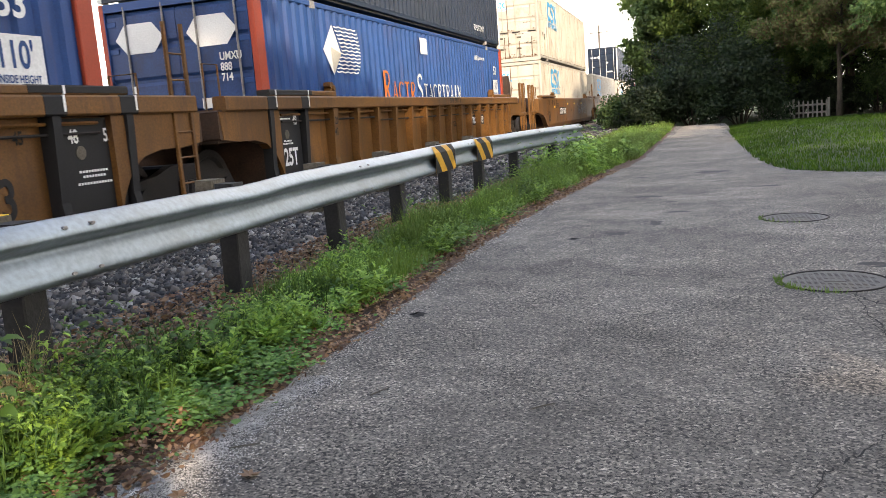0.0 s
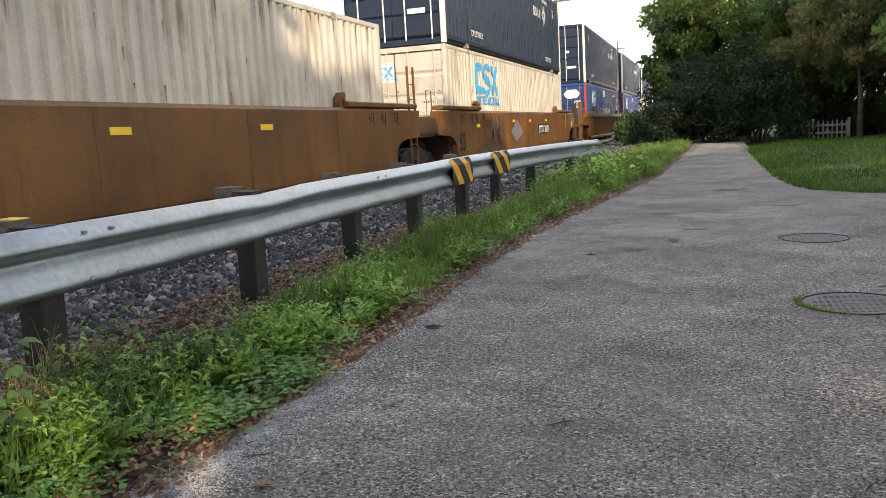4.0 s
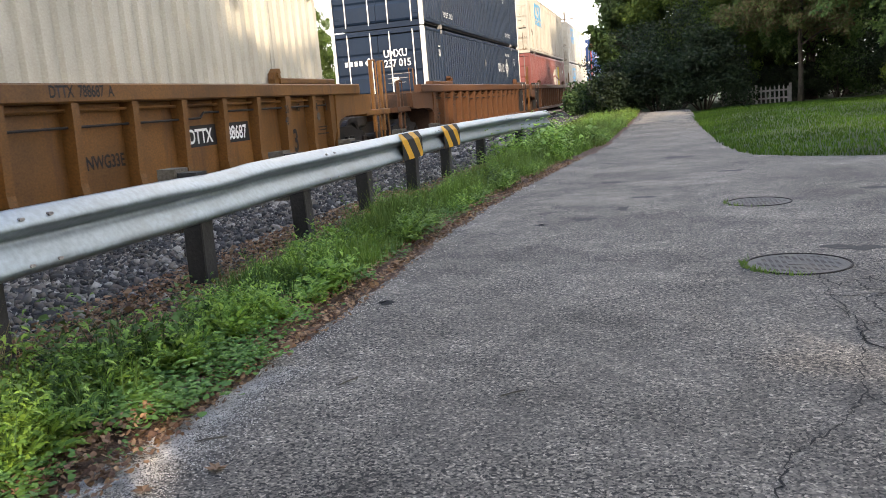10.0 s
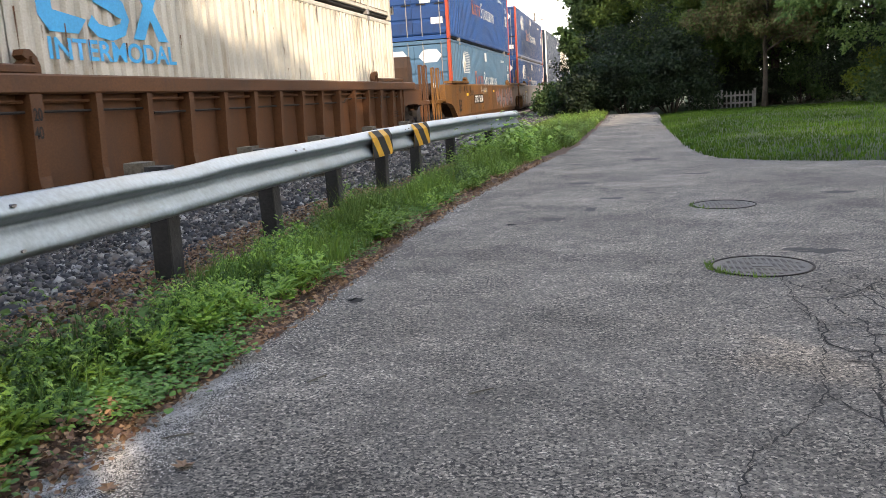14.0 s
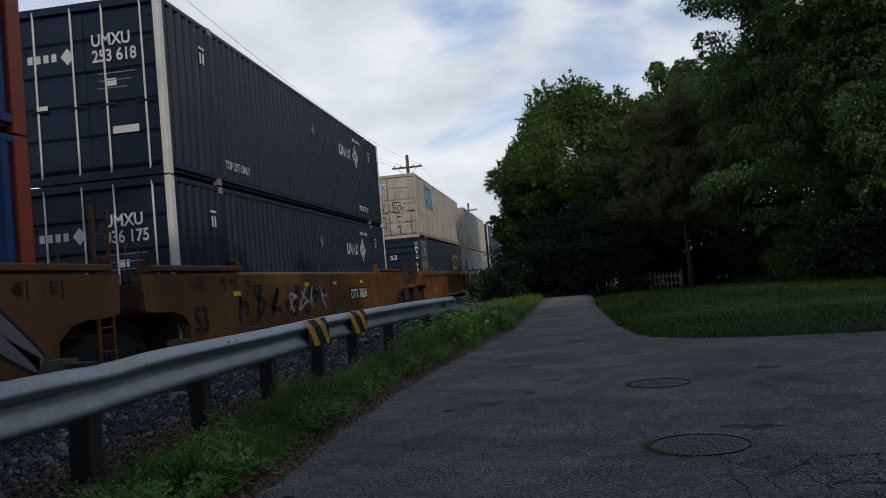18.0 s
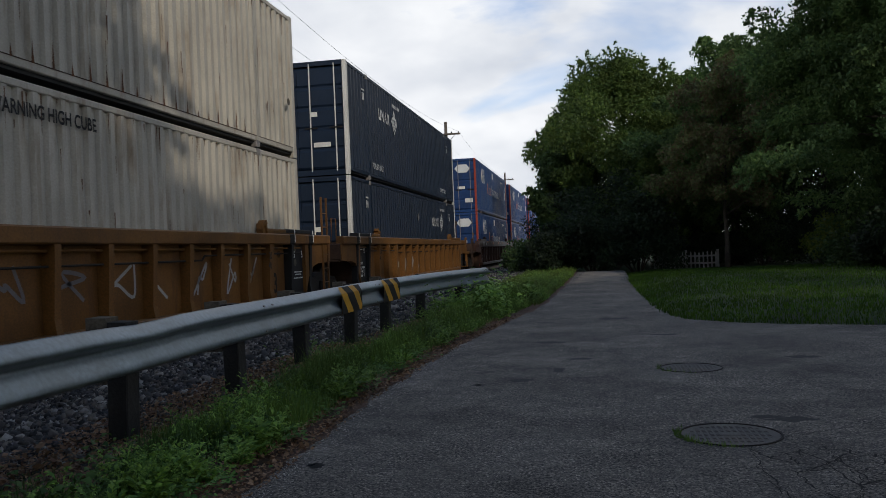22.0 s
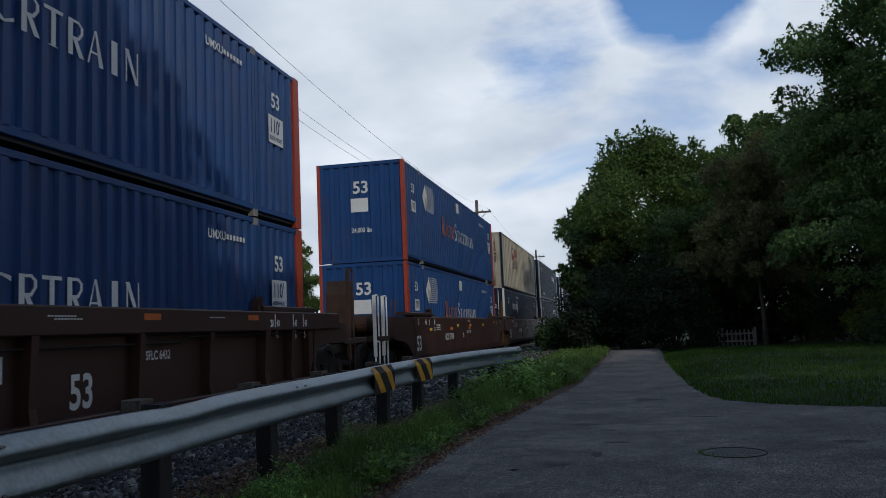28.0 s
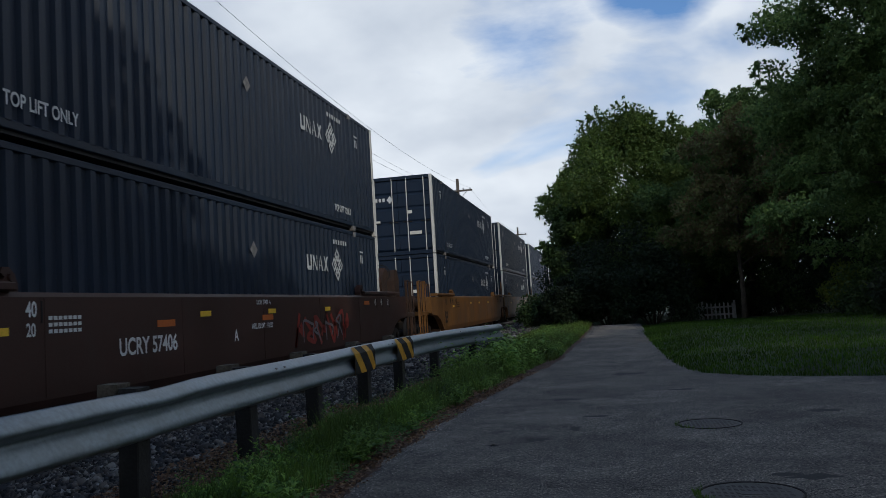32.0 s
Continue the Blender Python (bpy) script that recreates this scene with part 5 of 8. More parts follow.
def portal(root, x0, x1, y, z1, material):
    """A cross frame on perforated uprights over the end platform."""
    for x in (x0, x1):
        def upright(x=x):
            s = Shape()
            for u in (x - 0.09, x + 0.05):
                s.beam(2, 1.08, z1 - 0.2, u, u + 0.04, y - 0.05, y + 0.05, 0.006)
            for k in range(5):
                z = 1.1 + (z1 - 1.36) * k / 4
                s.box(x - 0.06, x + 0.06, y - 0.03, y + 0.03, z, z + 0.07)
            return s.mesh("upright")
        part("upright", shared(("upr", x, y, z1), upright), material, root, "upright with a row of holes")
    part("cross_beam", shared(("xbeam", x0, y, z1), lambda: Shape().beam(0, min(x0, x1) - 0.12, max(x0, x1) + 0.12, y - 0.08, y + 0.08, z1 - 0.24, z1, 0.012).mesh("cross_beam")), material, root)


def end_gear(root, style, paint_key, pos, mat, grime):
    """Steps, uprights, hand rails and brake gear at the outer ends of a car."""
    brown = paint_key == "car_brown"
    if pos == 0:
        part("end_step", shared(("estep", 0, style, paint_key), lambda: Shape().beam(1, -3.05, -2.0, -0.22, 0.08, 0.98, 1.10, 0.012).mesh("end_step")), mat if not brown else grime, root)
        if style == "smooth":
            pole_set(root, -3.27, M["whitepost"] if brown else mat, 2.1)
            pole_set(root, -2.56, M["whitepost"] if brown else mat, 2.1)
            part("brake_housing", shared(("bhouse", 0), lambda: Shape().prism([(-2.45, 1.08), (-1.85, 1.08), (-1.85, 2.2), (-2.05, 2.55), (-2.35, 2.55), (-2.45, 2.2)], 0, -1.5, -0.95).mesh("brake_housing")), grime, root)
            part("air_reservoir", shared(("tank", 0), lambda: Shape().cyl(0, -1.55, 1.42, 0.24, -2.1, -0.35, 18).mesh("air_reservoir")), grime, root)
        elif brown:
            portal(root, -2.15, -1.05, -1.25, 2.72, grime)
            brake_wheel(root, -1.6, -1.36, 2.02)
            pole_set(root, -2.80, grime, 1.72)
        elif paint_key == "car_rust":
            pole_set(root, -2.80, mat, 1.72)
        else:
            pole_set(root, -2.84, mat if paint_key == "car_orange" else grime)
            pole_set(root, -2.23, mat if paint_key == "car_orange" else grime)
    if pos == 2:
        part("end_step", shared(("estep", 2, style, paint_key), lambda: Shape().beam(1, CL + 2.0, CL + 3.6, -0.22, 0.08, 0.98, 1.10, 0.012).mesh("end_step")), mat if not brown else grime, root)
        if style == "smooth":
            part("air_reservoir", shared(("tank",), lambda: Shape().prism([(-0.75 + 0.21 * math.cos(q), 2.10 + 0.21 * math.sin(q)) for q in np.linspace(0, 6.2832, 29)[:-1]], 1, CL + 0.95, CL + 2.1).box(-0.9, -0.6, CL + 1.1, CL + 1.25, 1.05, 1.95).box(-0.9, -0.6, CL + 1.8, CL + 1.95, 1.05, 1.95).mesh("air_reservoir")), M["car_rust"], root, "brown round air reservoir")
            brake_wheel(root, -0.75, CL + 2.95, 2.33)
            part("brake_housing", shared(("bhouse",), lambda: Shape().prism([(CL + 2.25, 1.08), (CL + 2.85, 1.08), (CL + 2.9, 2.45), (CL + 2.7, 2.5), (CL + 2.45, 2.3), (CL + 2.25, 2.1)], 0, -0.95, -0.55).mesh("brake_housing")), grime, root)
            pole_set(root, CL + 2.85, grime, 2.08)
            pole_set(root, CL + 3.38, grime, 2.05)
        elif brown:
            portal(root, -2.2, -1.0, CL + 1.9, 2.72, grime)
            pole_set(root, CL + 2.48, grime, 2.6)
        elif paint_key == "car_gold":
            pole_set(root, CL + 2.62, mat, 1.75)
        else:
            pole_set(root, CL + 2.62, mat)
            pole_set(root, CL + 3.20, mat)


def make_well(style, paint_key, pos):
    """One platform of a three-part articulated well car; pos 0 first, 1 middle, 2 last."""
    mat = M[paint_key]
    colour = {"car_orange": "brown-orange", "car_rust": "rusty brown", "car_gold": "golden-orange", "car_brown": "dark brown"}[paint_key]
    root = thing("well_car", f"{colour} steel {'ribbed' if style == 'ribbed' else 'smooth-sided'} well car platform carrying containers", "well car", "platforms of the train")
    P = paint_key
    ends = (-1.45, CL + (1.8 if style == "ribbed" and pos == 2 and paint_key != "car_brown" else 1.45))
    grime = M["grime"]
    for side, x, out in (("near", 0.0, 1), ("far", -CW, -1)):
        def X(a, b, x=x, out=out):
            return sorted((x + out * a, x + out * b))
        if style == "ribbed":
            part("side_sheet", shared(("sheet", side, P), lambda: Shape().box(*X(0.012, 0.028), -0.1, CL + 0.1, 0.40, 1.44).mesh("side_sheet")), mat, root)
            part("top_chord", shared(("chord", side, P), lambda: Shape().beam(1, ends[0] + 0.1, ends[1] - 0.1, *X(0.02, 0.21), 1.30 if paint_key == "car_brown" else 1.42, 1.62, 0.02).mesh("top_chord")), mat, root)
            part("bottom_chord", shared(("bchord", side, P), lambda: Shape().beam(1, 0.15, CL - 0.15, *X(0.02, 0.21), 0.30, 0.44, 0.02).mesh("bottom_chord")), mat, root)
            if side == "near":
                for y in [-0.13, 0.98, 2.08] + ([3.4, 4.75, 6.1, 7.45, 8.75, 10.6, 12.3] if paint_key == "car_brown" else [2.08 + 12.07 * k / 12 for k in range(1, 12)]) + [14.15, CL - 0.96, CL + 0.10]:
                    wide = y in (2.08, 14.15)
                    dark = ((y < 1.0 and pos != 0) or (y > CL - 1.0 and pos != 2)) and paint_key != "car_brown"
                    part("side_post", shared(("spost", wide, dark, P), lambda: Shape().prism([(0.024, 0.44), (0.024, 1.42), (0.20, 1.42), (0.20, 1.30), (0.165, 0.60), (0.19, 0.44)], 1, -0.09 if wide else -0.055, 0.09 if wide else 0.055).mesh("side_post")), M["stencil"] if dark else mat, root, at=pose(0, y, 0))
                part("air_pipe", shared(("pipe", P), lambda: Shape().tube([(0.10, 0.3, 1.35), (0.10, CL - 0.3, 1.35)], 0.02, 6).mesh("air_pipe")), mat, root)
                part("air_pipe", shared(("pipe2", P), lambda: Shape().tube([(0.11, 0.3, 1.25), (0.11, 4.2, 1.24), (0.11, 4.3, 1.18), (0.11, 11.6, 1.18), (0.11, 11.7, 1.25), (0.11, CL - 0.3, 1.25)], 0.016, 6).mesh("air_pipe")), M["iron"], root)
        else:
            part("side_sheet", shared(("smooth", side, P), lambda: Shape().prism([(z[0] if out > 0 else -CW - z[0], z[1]) for z in ((0.03, 0.32), (0.12, 0.32), (0.20, 0.50), (0.20, 1.56), (0.17, 1.61), (0.02, 1.61), (0.02, 1.52), (0.06, 1.46), (0.06, 0.44))], 1, -0.05, CL + 0.05).mesh("side_sheet")), mat, root)
            for i, y in enumerate((2.6, 5.4, 8.1, 10.9, 13.6)):
                if side == "near":
                    part("seam", shared(("seam", P), lambda: Shape().box(0.2, 0.204, -0.008, 0.008, 0.52, 1.55).mesh("seam")), mat, root, at=pose(0, y, 0))
        for e, (y0, sg) in enumerate(((0.0, 1), (CL, -1))):
            # side of the end, arched over the wheels
            def arch(x=x, out=out, y0=y0, sg=sg):
                far = 0.66 if (pos == 2 and e == 1) or (pos == 0 and e == 0) else 0.0
                pts = [(0.16, 0.36), (0.10, 0.56), (-0.06, 0.80), (-0.30, 0.96), (-0.62, 1.02), (-1.00 - far, 1.02), (-1.40 - far, 1.06), (-1.45 - far, 1.42 if style == "ribbed" else 1.58), (0.16, 1.42 if style == "ribbed" else 1.58)]
                if far and style == "smooth":
                    pts = [(0.16, 0.36), (-0.15, 0.44), (-0.45, 0.62), (-0.75, 0.80), (-1.2, 0.93), (-2.0, 0.98), (-2.1, 1.03), (-2.1, 1.58), (0.16, 1.58)]
                return Shape().prism([(y0 + sg * a, z) for a, z in pts], 0, *X(0.02, 0.16 if style == "ribbed" else 0.196)).mesh("end_side")
            part("end_side", shared(("arch", side, e, style, P, pos), arch), mat, root)
            part("end_cap", shared(("cap", side, e, style, P), lambda: Shape().beam(1, *sorted((y0 - sg * (0.12 if style == "ribbed" else 1.2), y0 + sg * 2.15)), *X(-0.012, 0.24 if style == "smooth" else 0.19), 1.62, 1.71, 0.015).mesh("end_cap")), mat, root)
            def guide(x=x, out=out, y0=y0, sg=sg):
                s = Shape().prism([(y0 + sg * a, z) for a, z in ((2.0, 1.60), (2.28, 1.60), (2.28, 1.70), (2.23, 1.80), (2.16, 1.86), (2.07, 1.86), (2.04, 1.80), (2.10, 1.76), (2.0, 1.70))], 0, *X(0.03, 0.15))
                s.cyl(0, y0 + sg * 2.17, 1.76, 0.045, *X(0.0, 0.18), 8)
                return s.mesh("container_guide")
            part("container_guide", shared(("guide", side, e, P), guide), mat if side == "near" else mat, root)
    for e, (y0, sg) in enumerate(((0.0, -1), (CL, 1))):
        part("bulkhead", shared(("bulk", e, P), lambda: Shape().box(-CW - 0.02, 0.02, *sorted((y0 + sg * 0.08, y0 + sg * 0.14)), 0.25, 1.5).mesh("bulkhead")), grime, root)
        part("end_platform", shared(("plat", e, P), lambda: Shape().box(-CW - 0.1, 0.1, *sorted((y0 + sg * 0.15, y0 + sg * 1.45)), 1.02, 1.10).beam(0, -CW - 0.15, 0.15, *sorted((y0 + sg * 1.33, y0 + sg * 1.47)), 1.06, 1.44, 0.02).mesh("end_platform")), grime, root)
        part("centre_sill", shared(("sill", e, P), lambda: Shape().beam(1, *sorted((y0 + sg * 0.1, y0 + sg * 1.72)), -CW / 2 - 0.3, -CW / 2 + 0.3, 0.68, 1.04, 0.03).mesh("centre_sill")), grime, root)
    for i in range(7):
        part("floor_beam", shared(("fbeam", P), lambda: Shape().beam(0, -CW - 0.1, 0.1, -0.2, 0.2, 0.16, 0.26, 0.02).mesh("floor_beam")), grime, root, at=pose(0, 0.3 + i * (CL - 0.6) / 6, 0))
    # running gear
    bogie(root, -1.62 if pos == 0 else -1.72)
    if pos == 2:
        bogie(root, CL + 1.62)
    if pos != 2:
        ladder(root, 0.17, CL + 0.92, 0.45, 2.45, mat, 0.34)
    end_gear(root, style, paint_key, pos, mat, grime)
    part("grab_rail", shared(("grab", 0), lambda: Shape().tube([(-0.1, -1.3, 1.1), (-0.1, -1.3, 2.05), (-0.1, -0.95, 2.05), (-0.1, -0.95, 1.1)], 0.016, 6).mesh("grab_rail")), mat, root)
    part("grab_rail", shared(("grab", 1), lambda: Shape().tube([(-0.6, CL + 1.35, 1.1), (-0.6, CL + 1.35, 1.95), (-1.0, CL + 1.35, 1.95), (-1.0, CL + 1.35, 1.1)], 0.016, 6).mesh("grab_rail")), mat, root)
    for e in ((-1,) if pos == 0 else (1,) if pos == 2 else ()):
        y0 = -1.7 if e < 0 else CL + 1.7
        def coupler():
            s = Shape().beam(1, *sorted((y0, y0 + e * 1.75)), -CW / 2 - 0.11, -CW / 2 + 0.11, 0.70, 0.96, 0.03)
            s.beam(2, 0.62, 1.02, -CW / 2 - 0.2, -CW / 2 + 0.16, *sorted((y0 + e * 1.72, y0 + e * 2.12)), 0.04)
            s.box(-CW - 0.1, 0.1, *sorted((y0 - e * 0.1, y0 + e * 0.35)), 1.04, 1.10)
            return s.mesh("coupler")
        part("coupler", shared(("coup", e), coupler), M["iron"], root)
    # stencils
    K, Wt = (M["stencil"], M["white"]) if paint_key != "car_brown" else (M["white"], M["white"])
    xs = 0.215 if style == "smooth" else 0.036
    if style == "ribbed":
        if paint_key != "car_brown":
            for e, (y0, y1) in enumerate(((-0.05, 0.91), (CL - 0.91, CL + 0.05))):
                if (e, pos) in ((0, 0), (1, 2)):
                    continue
                part("stencil_panel", shared(("span", e), lambda: Shape().box(0.062, 0.090, y0, y1, 0.46, 1.40).mesh("stencil_panel")), M["stencil"], root)
                c0, c1 = (-0.13, 1.25) if e == 0 else (CL - 1.25, CL + 0.13)
                part("cap_band", shared(("cband", e), lambda: Shape().beam(1, c0, c1, -0.014, 0.194, 1.626, 1.714, 0.015).mesh("cap_band")), M["stencil"], root, "black painted band")
                for k, y in enumerate((-0.1, 0.96) if e == 0 else (CL - 0.96, CL + 0.1)):
                    part("chord_band", shared(("kband", e, k), lambda: Shape().beam(1, y - 0.14, y + 0.14, 0.05, 0.2135, 1.418, 1.621, 0.02).mesh("chord_band")), M["stencil"], root)
                    part("tick", shared(("ctick", e, k), lambda: Shape().box(0.2, 0.2165, y + 0.10, y + 0.13, 1.46, 1.62).mesh("tick")), Wt, root)
                    part("tick", shared(("ctick2", e, k), lambda: Shape().box(0.19, 0.1975, y + 0.14, y + 0.17, 1.63, 1.71).mesh("tick")), Wt, root)
        Wa, Wb = K if pos == 0 else Wt, K if pos == 2 else Wt
        write_side(root, "125T", 0.25, 0.10, 0.15, 0.60, Wa, squeeze=0.78)
        write_side(root, "48", 0.13, 0.10, 0.66, 1.20, Wa, squeeze=0.75)
        write_side(root, "48", 0.13, 0.10, CL - 0.74, 1.16, Wb, squeeze=0.75)
        write_side(root, "53", 0.13, 0.10, CL - 0.24, 1.16, Wb, squeeze=0.75)
        for e, y in enumerate((0.46, CL - 0.58) if paint_key != "car_brown" else ()):
            part("round_mark", shared(("rm", e), lambda: Shape().cyl(0, y, 1.06, 0.07, 0.090, 0.096, 14).mesh("round_mark")), M["timber"], root)
        for y0, z, n in ((0.22, 1.33, 10), (0.28, 1.28, 8), (0.34, 0.95, 6), (0.30, 0.91, 8), (CL - 0.64, 0.86, 10), (CL - 0.60, 0.81, 8), (CL - 0.68, 0.74, 12)) if paint_key != "car_brown" else ():
            bar_row(root, n, y0, 0.042, 0.03, z, z + 0.024, 0.094, Wa if y0 < 8 else Wb)
        if paint_key == "car_brown":
            for mirror in (False, True):
                for j, (txt, y) in enumerate((("48", 0.35), ("45", 0.81), ("40", 1.57), ("20", 1.81))):
                    write_side(root, txt, 0.11, 0.214, CL - y - 0.14 if mirror else y, 1.37, K, squeeze=0.8)
                    if j < 3:
                        part("tick", shared(("btick", j, mirror), lambda: Shape().box(0.2, 0.2135, *((CL - y - 0.20, CL - y - 0.17) if mirror else (y + 0.16, y + 0.19)), 1.36, 1.58).mesh("tick")), K, root)
            for j, y in enumerate((2.30, 4.95, 7.75, 10.6, 13.4)):
                part("reflector", shared(("brefl", j), lambda: Shape().box(0.2, 0.2135, y, y + 0.36, 1.47 if j else 1.52, 1.55 if j else 1.60).mesh("reflector")), M["orange"], root, "orange reflector strip")
            for j, y in enumerate((4.0, 8.9, 9.0, 12.2)):
                bar_row(root, 9, y, 0.05, 0.036, 1.50 - 0.03 * (j == 2), 1.516 - 0.03 * (j == 2), 0.214, K)
            part("stencil_frame", shared(("sframe2",), lambda: Shape().box(0.028, 0.034, 8.30, 8.33, 0.86, 1.12).box(0.028, 0.034, 8.47, 8.50, 0.86, 1.12).box(0.028, 0.034, 8.33, 8.47, 0.86, 0.88).box(0.028, 0.034, 8.33, 8.47, 1.10, 1.12).mesh("stencil_frame")), K, root)
        else:
            write_side(root, "20", 0.12, 0.205, 2.0, 1.16, K, squeeze=0.75)
            write_side(root, "40", 0.12, 0.190, 2.0, 0.98, K, squeeze=0.75)
            write_side(root, "20", 0.12, 0.205, CL - 2.16, 1.16, K, squeeze=0.75)
            write_side(root, "40", 0.12, 0.190, CL - 2.16, 0.98, K, squeeze=0.75)
        write_side(root, "45", 0.12, 0.036, 1.12, 1.16, K, squeeze=0.75)
        write_side(root, "53", 0.36, 0.036, CL - 1.82 if paint_key != "car_brown" else 9.46, 0.52, K, squeeze=0.8)
        write_side(root, "45", 0.12, 0.036, CL - 1.36, 1.18, K, squeeze=0.75)
    else:
        write_side(root, "53", 0.40, xs, 0.08, 0.64, K, squeeze=0.95)
        for txt, y in (("53", 0.25), ("48", 1.15), ("45", 1.6), ("40", 2.3), ("45", CL - 1.28), ("48", CL - 0.72), ("53", CL - 0.08)):
            write_side(root, txt, 0.15, xs, y, 1.36, K, squeeze=0.75)
            part("tick", shared(("tick", y), lambda: Shape().box(0.2, 0.2055, y + 0.24, y + 0.265, 1.29, 1.52).mesh("tick")), K, root)
        write_side(root, "20", 0.13, xs, 2.3, 1.16, K, squeeze=0.75)
        for j, y in enumerate((1.75, 8.3, 5.9, 11.2)):
            part("reflector", shared(("refl", j), lambda: Shape().box(0.2, 0.206, y, y + 0.32, 1.18 if j == 0 else 1.28, 1.26 if j == 0 else 1.36).mesh("reflector")), M["yellow"], root, "yellow reflector strip")
        for j in range(3):
            bar_row(root, 7, 2.65, 0.08, 0.06, 1.18 + j * 0.07, 1.22 + j * 0.07, 0.206, K)
    return root


WELLS = {}


def well(style, paint_key, pos, y):
    if (style, paint_key, pos) not in WELLS:
        ob = make_well(style, paint_key, pos)
        WELLS[style, paint_key, pos] = ob
        ob.matrix_basis = pose(SIDE_X, y, 0)
    else:
        ob = copy_thing(WELLS[style, paint_key, pos], pose(SIDE_X, y, 0))
    CARRIED.append((ob, y, 0.0))
    return ob


# place along the train, car style, paint, place in its car, lower box, upper box
TRAIN = [
    (-8.86, "ribbed", "car_orange", 1, "blue", "blue"), (10.63, "ribbed", "car_orange", 2, "blue", "navy"),
    (34.40, "smooth", "car_orange", 0, "cream", "cream"), (53.95, "smooth", "car_orange", 1, "cream", None), (74.20, "smooth", "car_orange", 2, "cream", "navy"),
    (97.85, "ribbed", "car_orange", 0, "blue", "navy"), (117.55, "ribbed", "car_orange", 1, "blue", "navy"), (137.0, "ribbed", "car_orange", 2, "tan", "navy"),
    (160.4, "ribbed", "car_rust", 0, "navy", "navy"), (180.1, "ribbed", "car_rust", 1, "red", "cream"), (199.75, "ribbed", "car_rust", 2, "cream", "cream"),
    (223.4, "smooth", "car_orange", 0, "teal", "blue"), (243.0, "smooth", "car_orange", 1, "blue", "blue"), (262.62, "smooth", "car_orange", 2, "navy", "navy"),
    (286.5, "ribbed", "car_gold", 0, "yellowmark", "cream"), (306.29, "ribbed", "car_gold", 1, "cream", "cream"), (326.15, "ribbed", "car_gold", 2, "navy", "navyrev"),
    (349.8, "ribbed", "car_brown", 0, "blue", "blue"), (369.25, "ribbed", "car_brown", 1, "blue", "blue"), (388.8, "ribbed", "car_brown", 2, "blue", "blue"),
    (412.6, "smooth", "car_brown", 0, "blue", "blue"), (431.97, "smooth", "car_brown", 1, "navyrev", "roadbox"), (451.6, "smooth", "car_brown", 2, "navy", "navy"),
    (475.5, "smooth", "car_gold", 0, "navy", "navy"), (495.1, "smooth", "car_gold", 1, "navy", "navy"), (514.7, "smooth", "car_gold", 2, "navy", "navy"),
    (538.3, "ribbed", "car_brown", 0, "navy", "navy"), (557.9, "ribbed", "car_brown", 1, "cream", "cream"), (577.5, "ribbed", "car_brown", 2, "blue", "navy"),
]
PLACED = {}
for i, (y, style, key, pos, low, up) in enumerate(TRAIN):
    PLACED[i, "well"] = well(style, key, pos, y)
    closed = i in (14, 15, 20, 21)
    PLACED[i, "low"] = container(low, y, 0.28, not closed or i == 21)
    if up:
        PLACED[i, "up"] = container(up, y, 3.21, not closed or i == 14)


# ---- marks of single cars ----
def plaque(i, text, y, z, h, w=0.0, deep=0.0):
    """White writing on a black painted plate of a car's side."""
    root, x = PLACED[i, "well"], 0.206 - deep
    me = lettering(text, h, 1.0, 0.85)
    wide = w or max(v.co.x for v in me.vertices) + 0.2
    p = part("stencil_plate", Shape().box(x - 0.006, x, y - 0.1, y - 0.1 + wide, z - 0.05, z + h + 0.05), M["stencil"], root, "black plate with white writing")
    write_side(p, text, h, x + 0.004, y, z, M["white"], squeeze=0.85)


def side_text(i, text, y, z, h, material, x=0.209, squeeze=0.8):
    write_side(PLACED[i, "well"], text, h, x, y, z, M[material], squeeze=squeeze)


def scrawl(i, y0, y1, z0, z1, x, n, width, material, seed, shadow=None, which="well"):
    """Spray-painted loops: n crooked ribbons side by side."""
    rnd = random.Random(seed)
    root = PLACED[i, which]
    p = (y1 - y0) / n
    for k in range(n):
        ctrl = [(y0 + p * (k + rnd.choice((0.1, 0.5, 0.9)) + rnd.uniform(-0.12, 0.12)), z0 + (z1 - z0) * min(1, max(0, u + rnd.uniform(-0.2, 0.2)))) for u in (0, 0.9, 0.55, 0.5, 0.05)]
        if rnd.random() < 0.5:
            ctrl = [(a, z0 + z1 - b) for a, b in ctrl]
        line = []
        for a, b, c, d in zip(ctrl[:1] + ctrl, ctrl, ctrl[1:], ctrl[2:] + ctrl[-1:]):
            for u in (0, 0.2, 0.4, 0.6, 0.8):
                line.append(tuple(0.5 * (2 * b[j] + (c[j] - a[j]) * u + (2 * a[j] - 5 * b[j] + 4 * c[j] - d[j]) * u * u + (3 * b[j] - a[j] - 3 * c[j] + d[j]) * u ** 3) for j in (0, 1)))
        for m, ww, xx in (((shadow, width * 1.5, x), (material, width, x + 0.0025)) if shadow else ((material, width, x),)):
            vs = []
            for j, (a, b) in enumerate(line):
                q0, q1 = line[max(j - 1, 0)], line[min(j + 1, len(line) - 1)]
                d = Vector((q1[0] - q0[0], q1[1] - q0[1])).normalized()
                vs += [(xx, a - d.y * ww / 2, b + d.x * ww / 2), (xx, a + d.y * ww / 2, b - d.x * ww / 2)]
            part("graffiti", Shape().add(vs, [(2 * j, 2 * j + 1, 2 * j + 3, 2 * j + 2) for j in range(len(line) - 1)]), M[m], root)


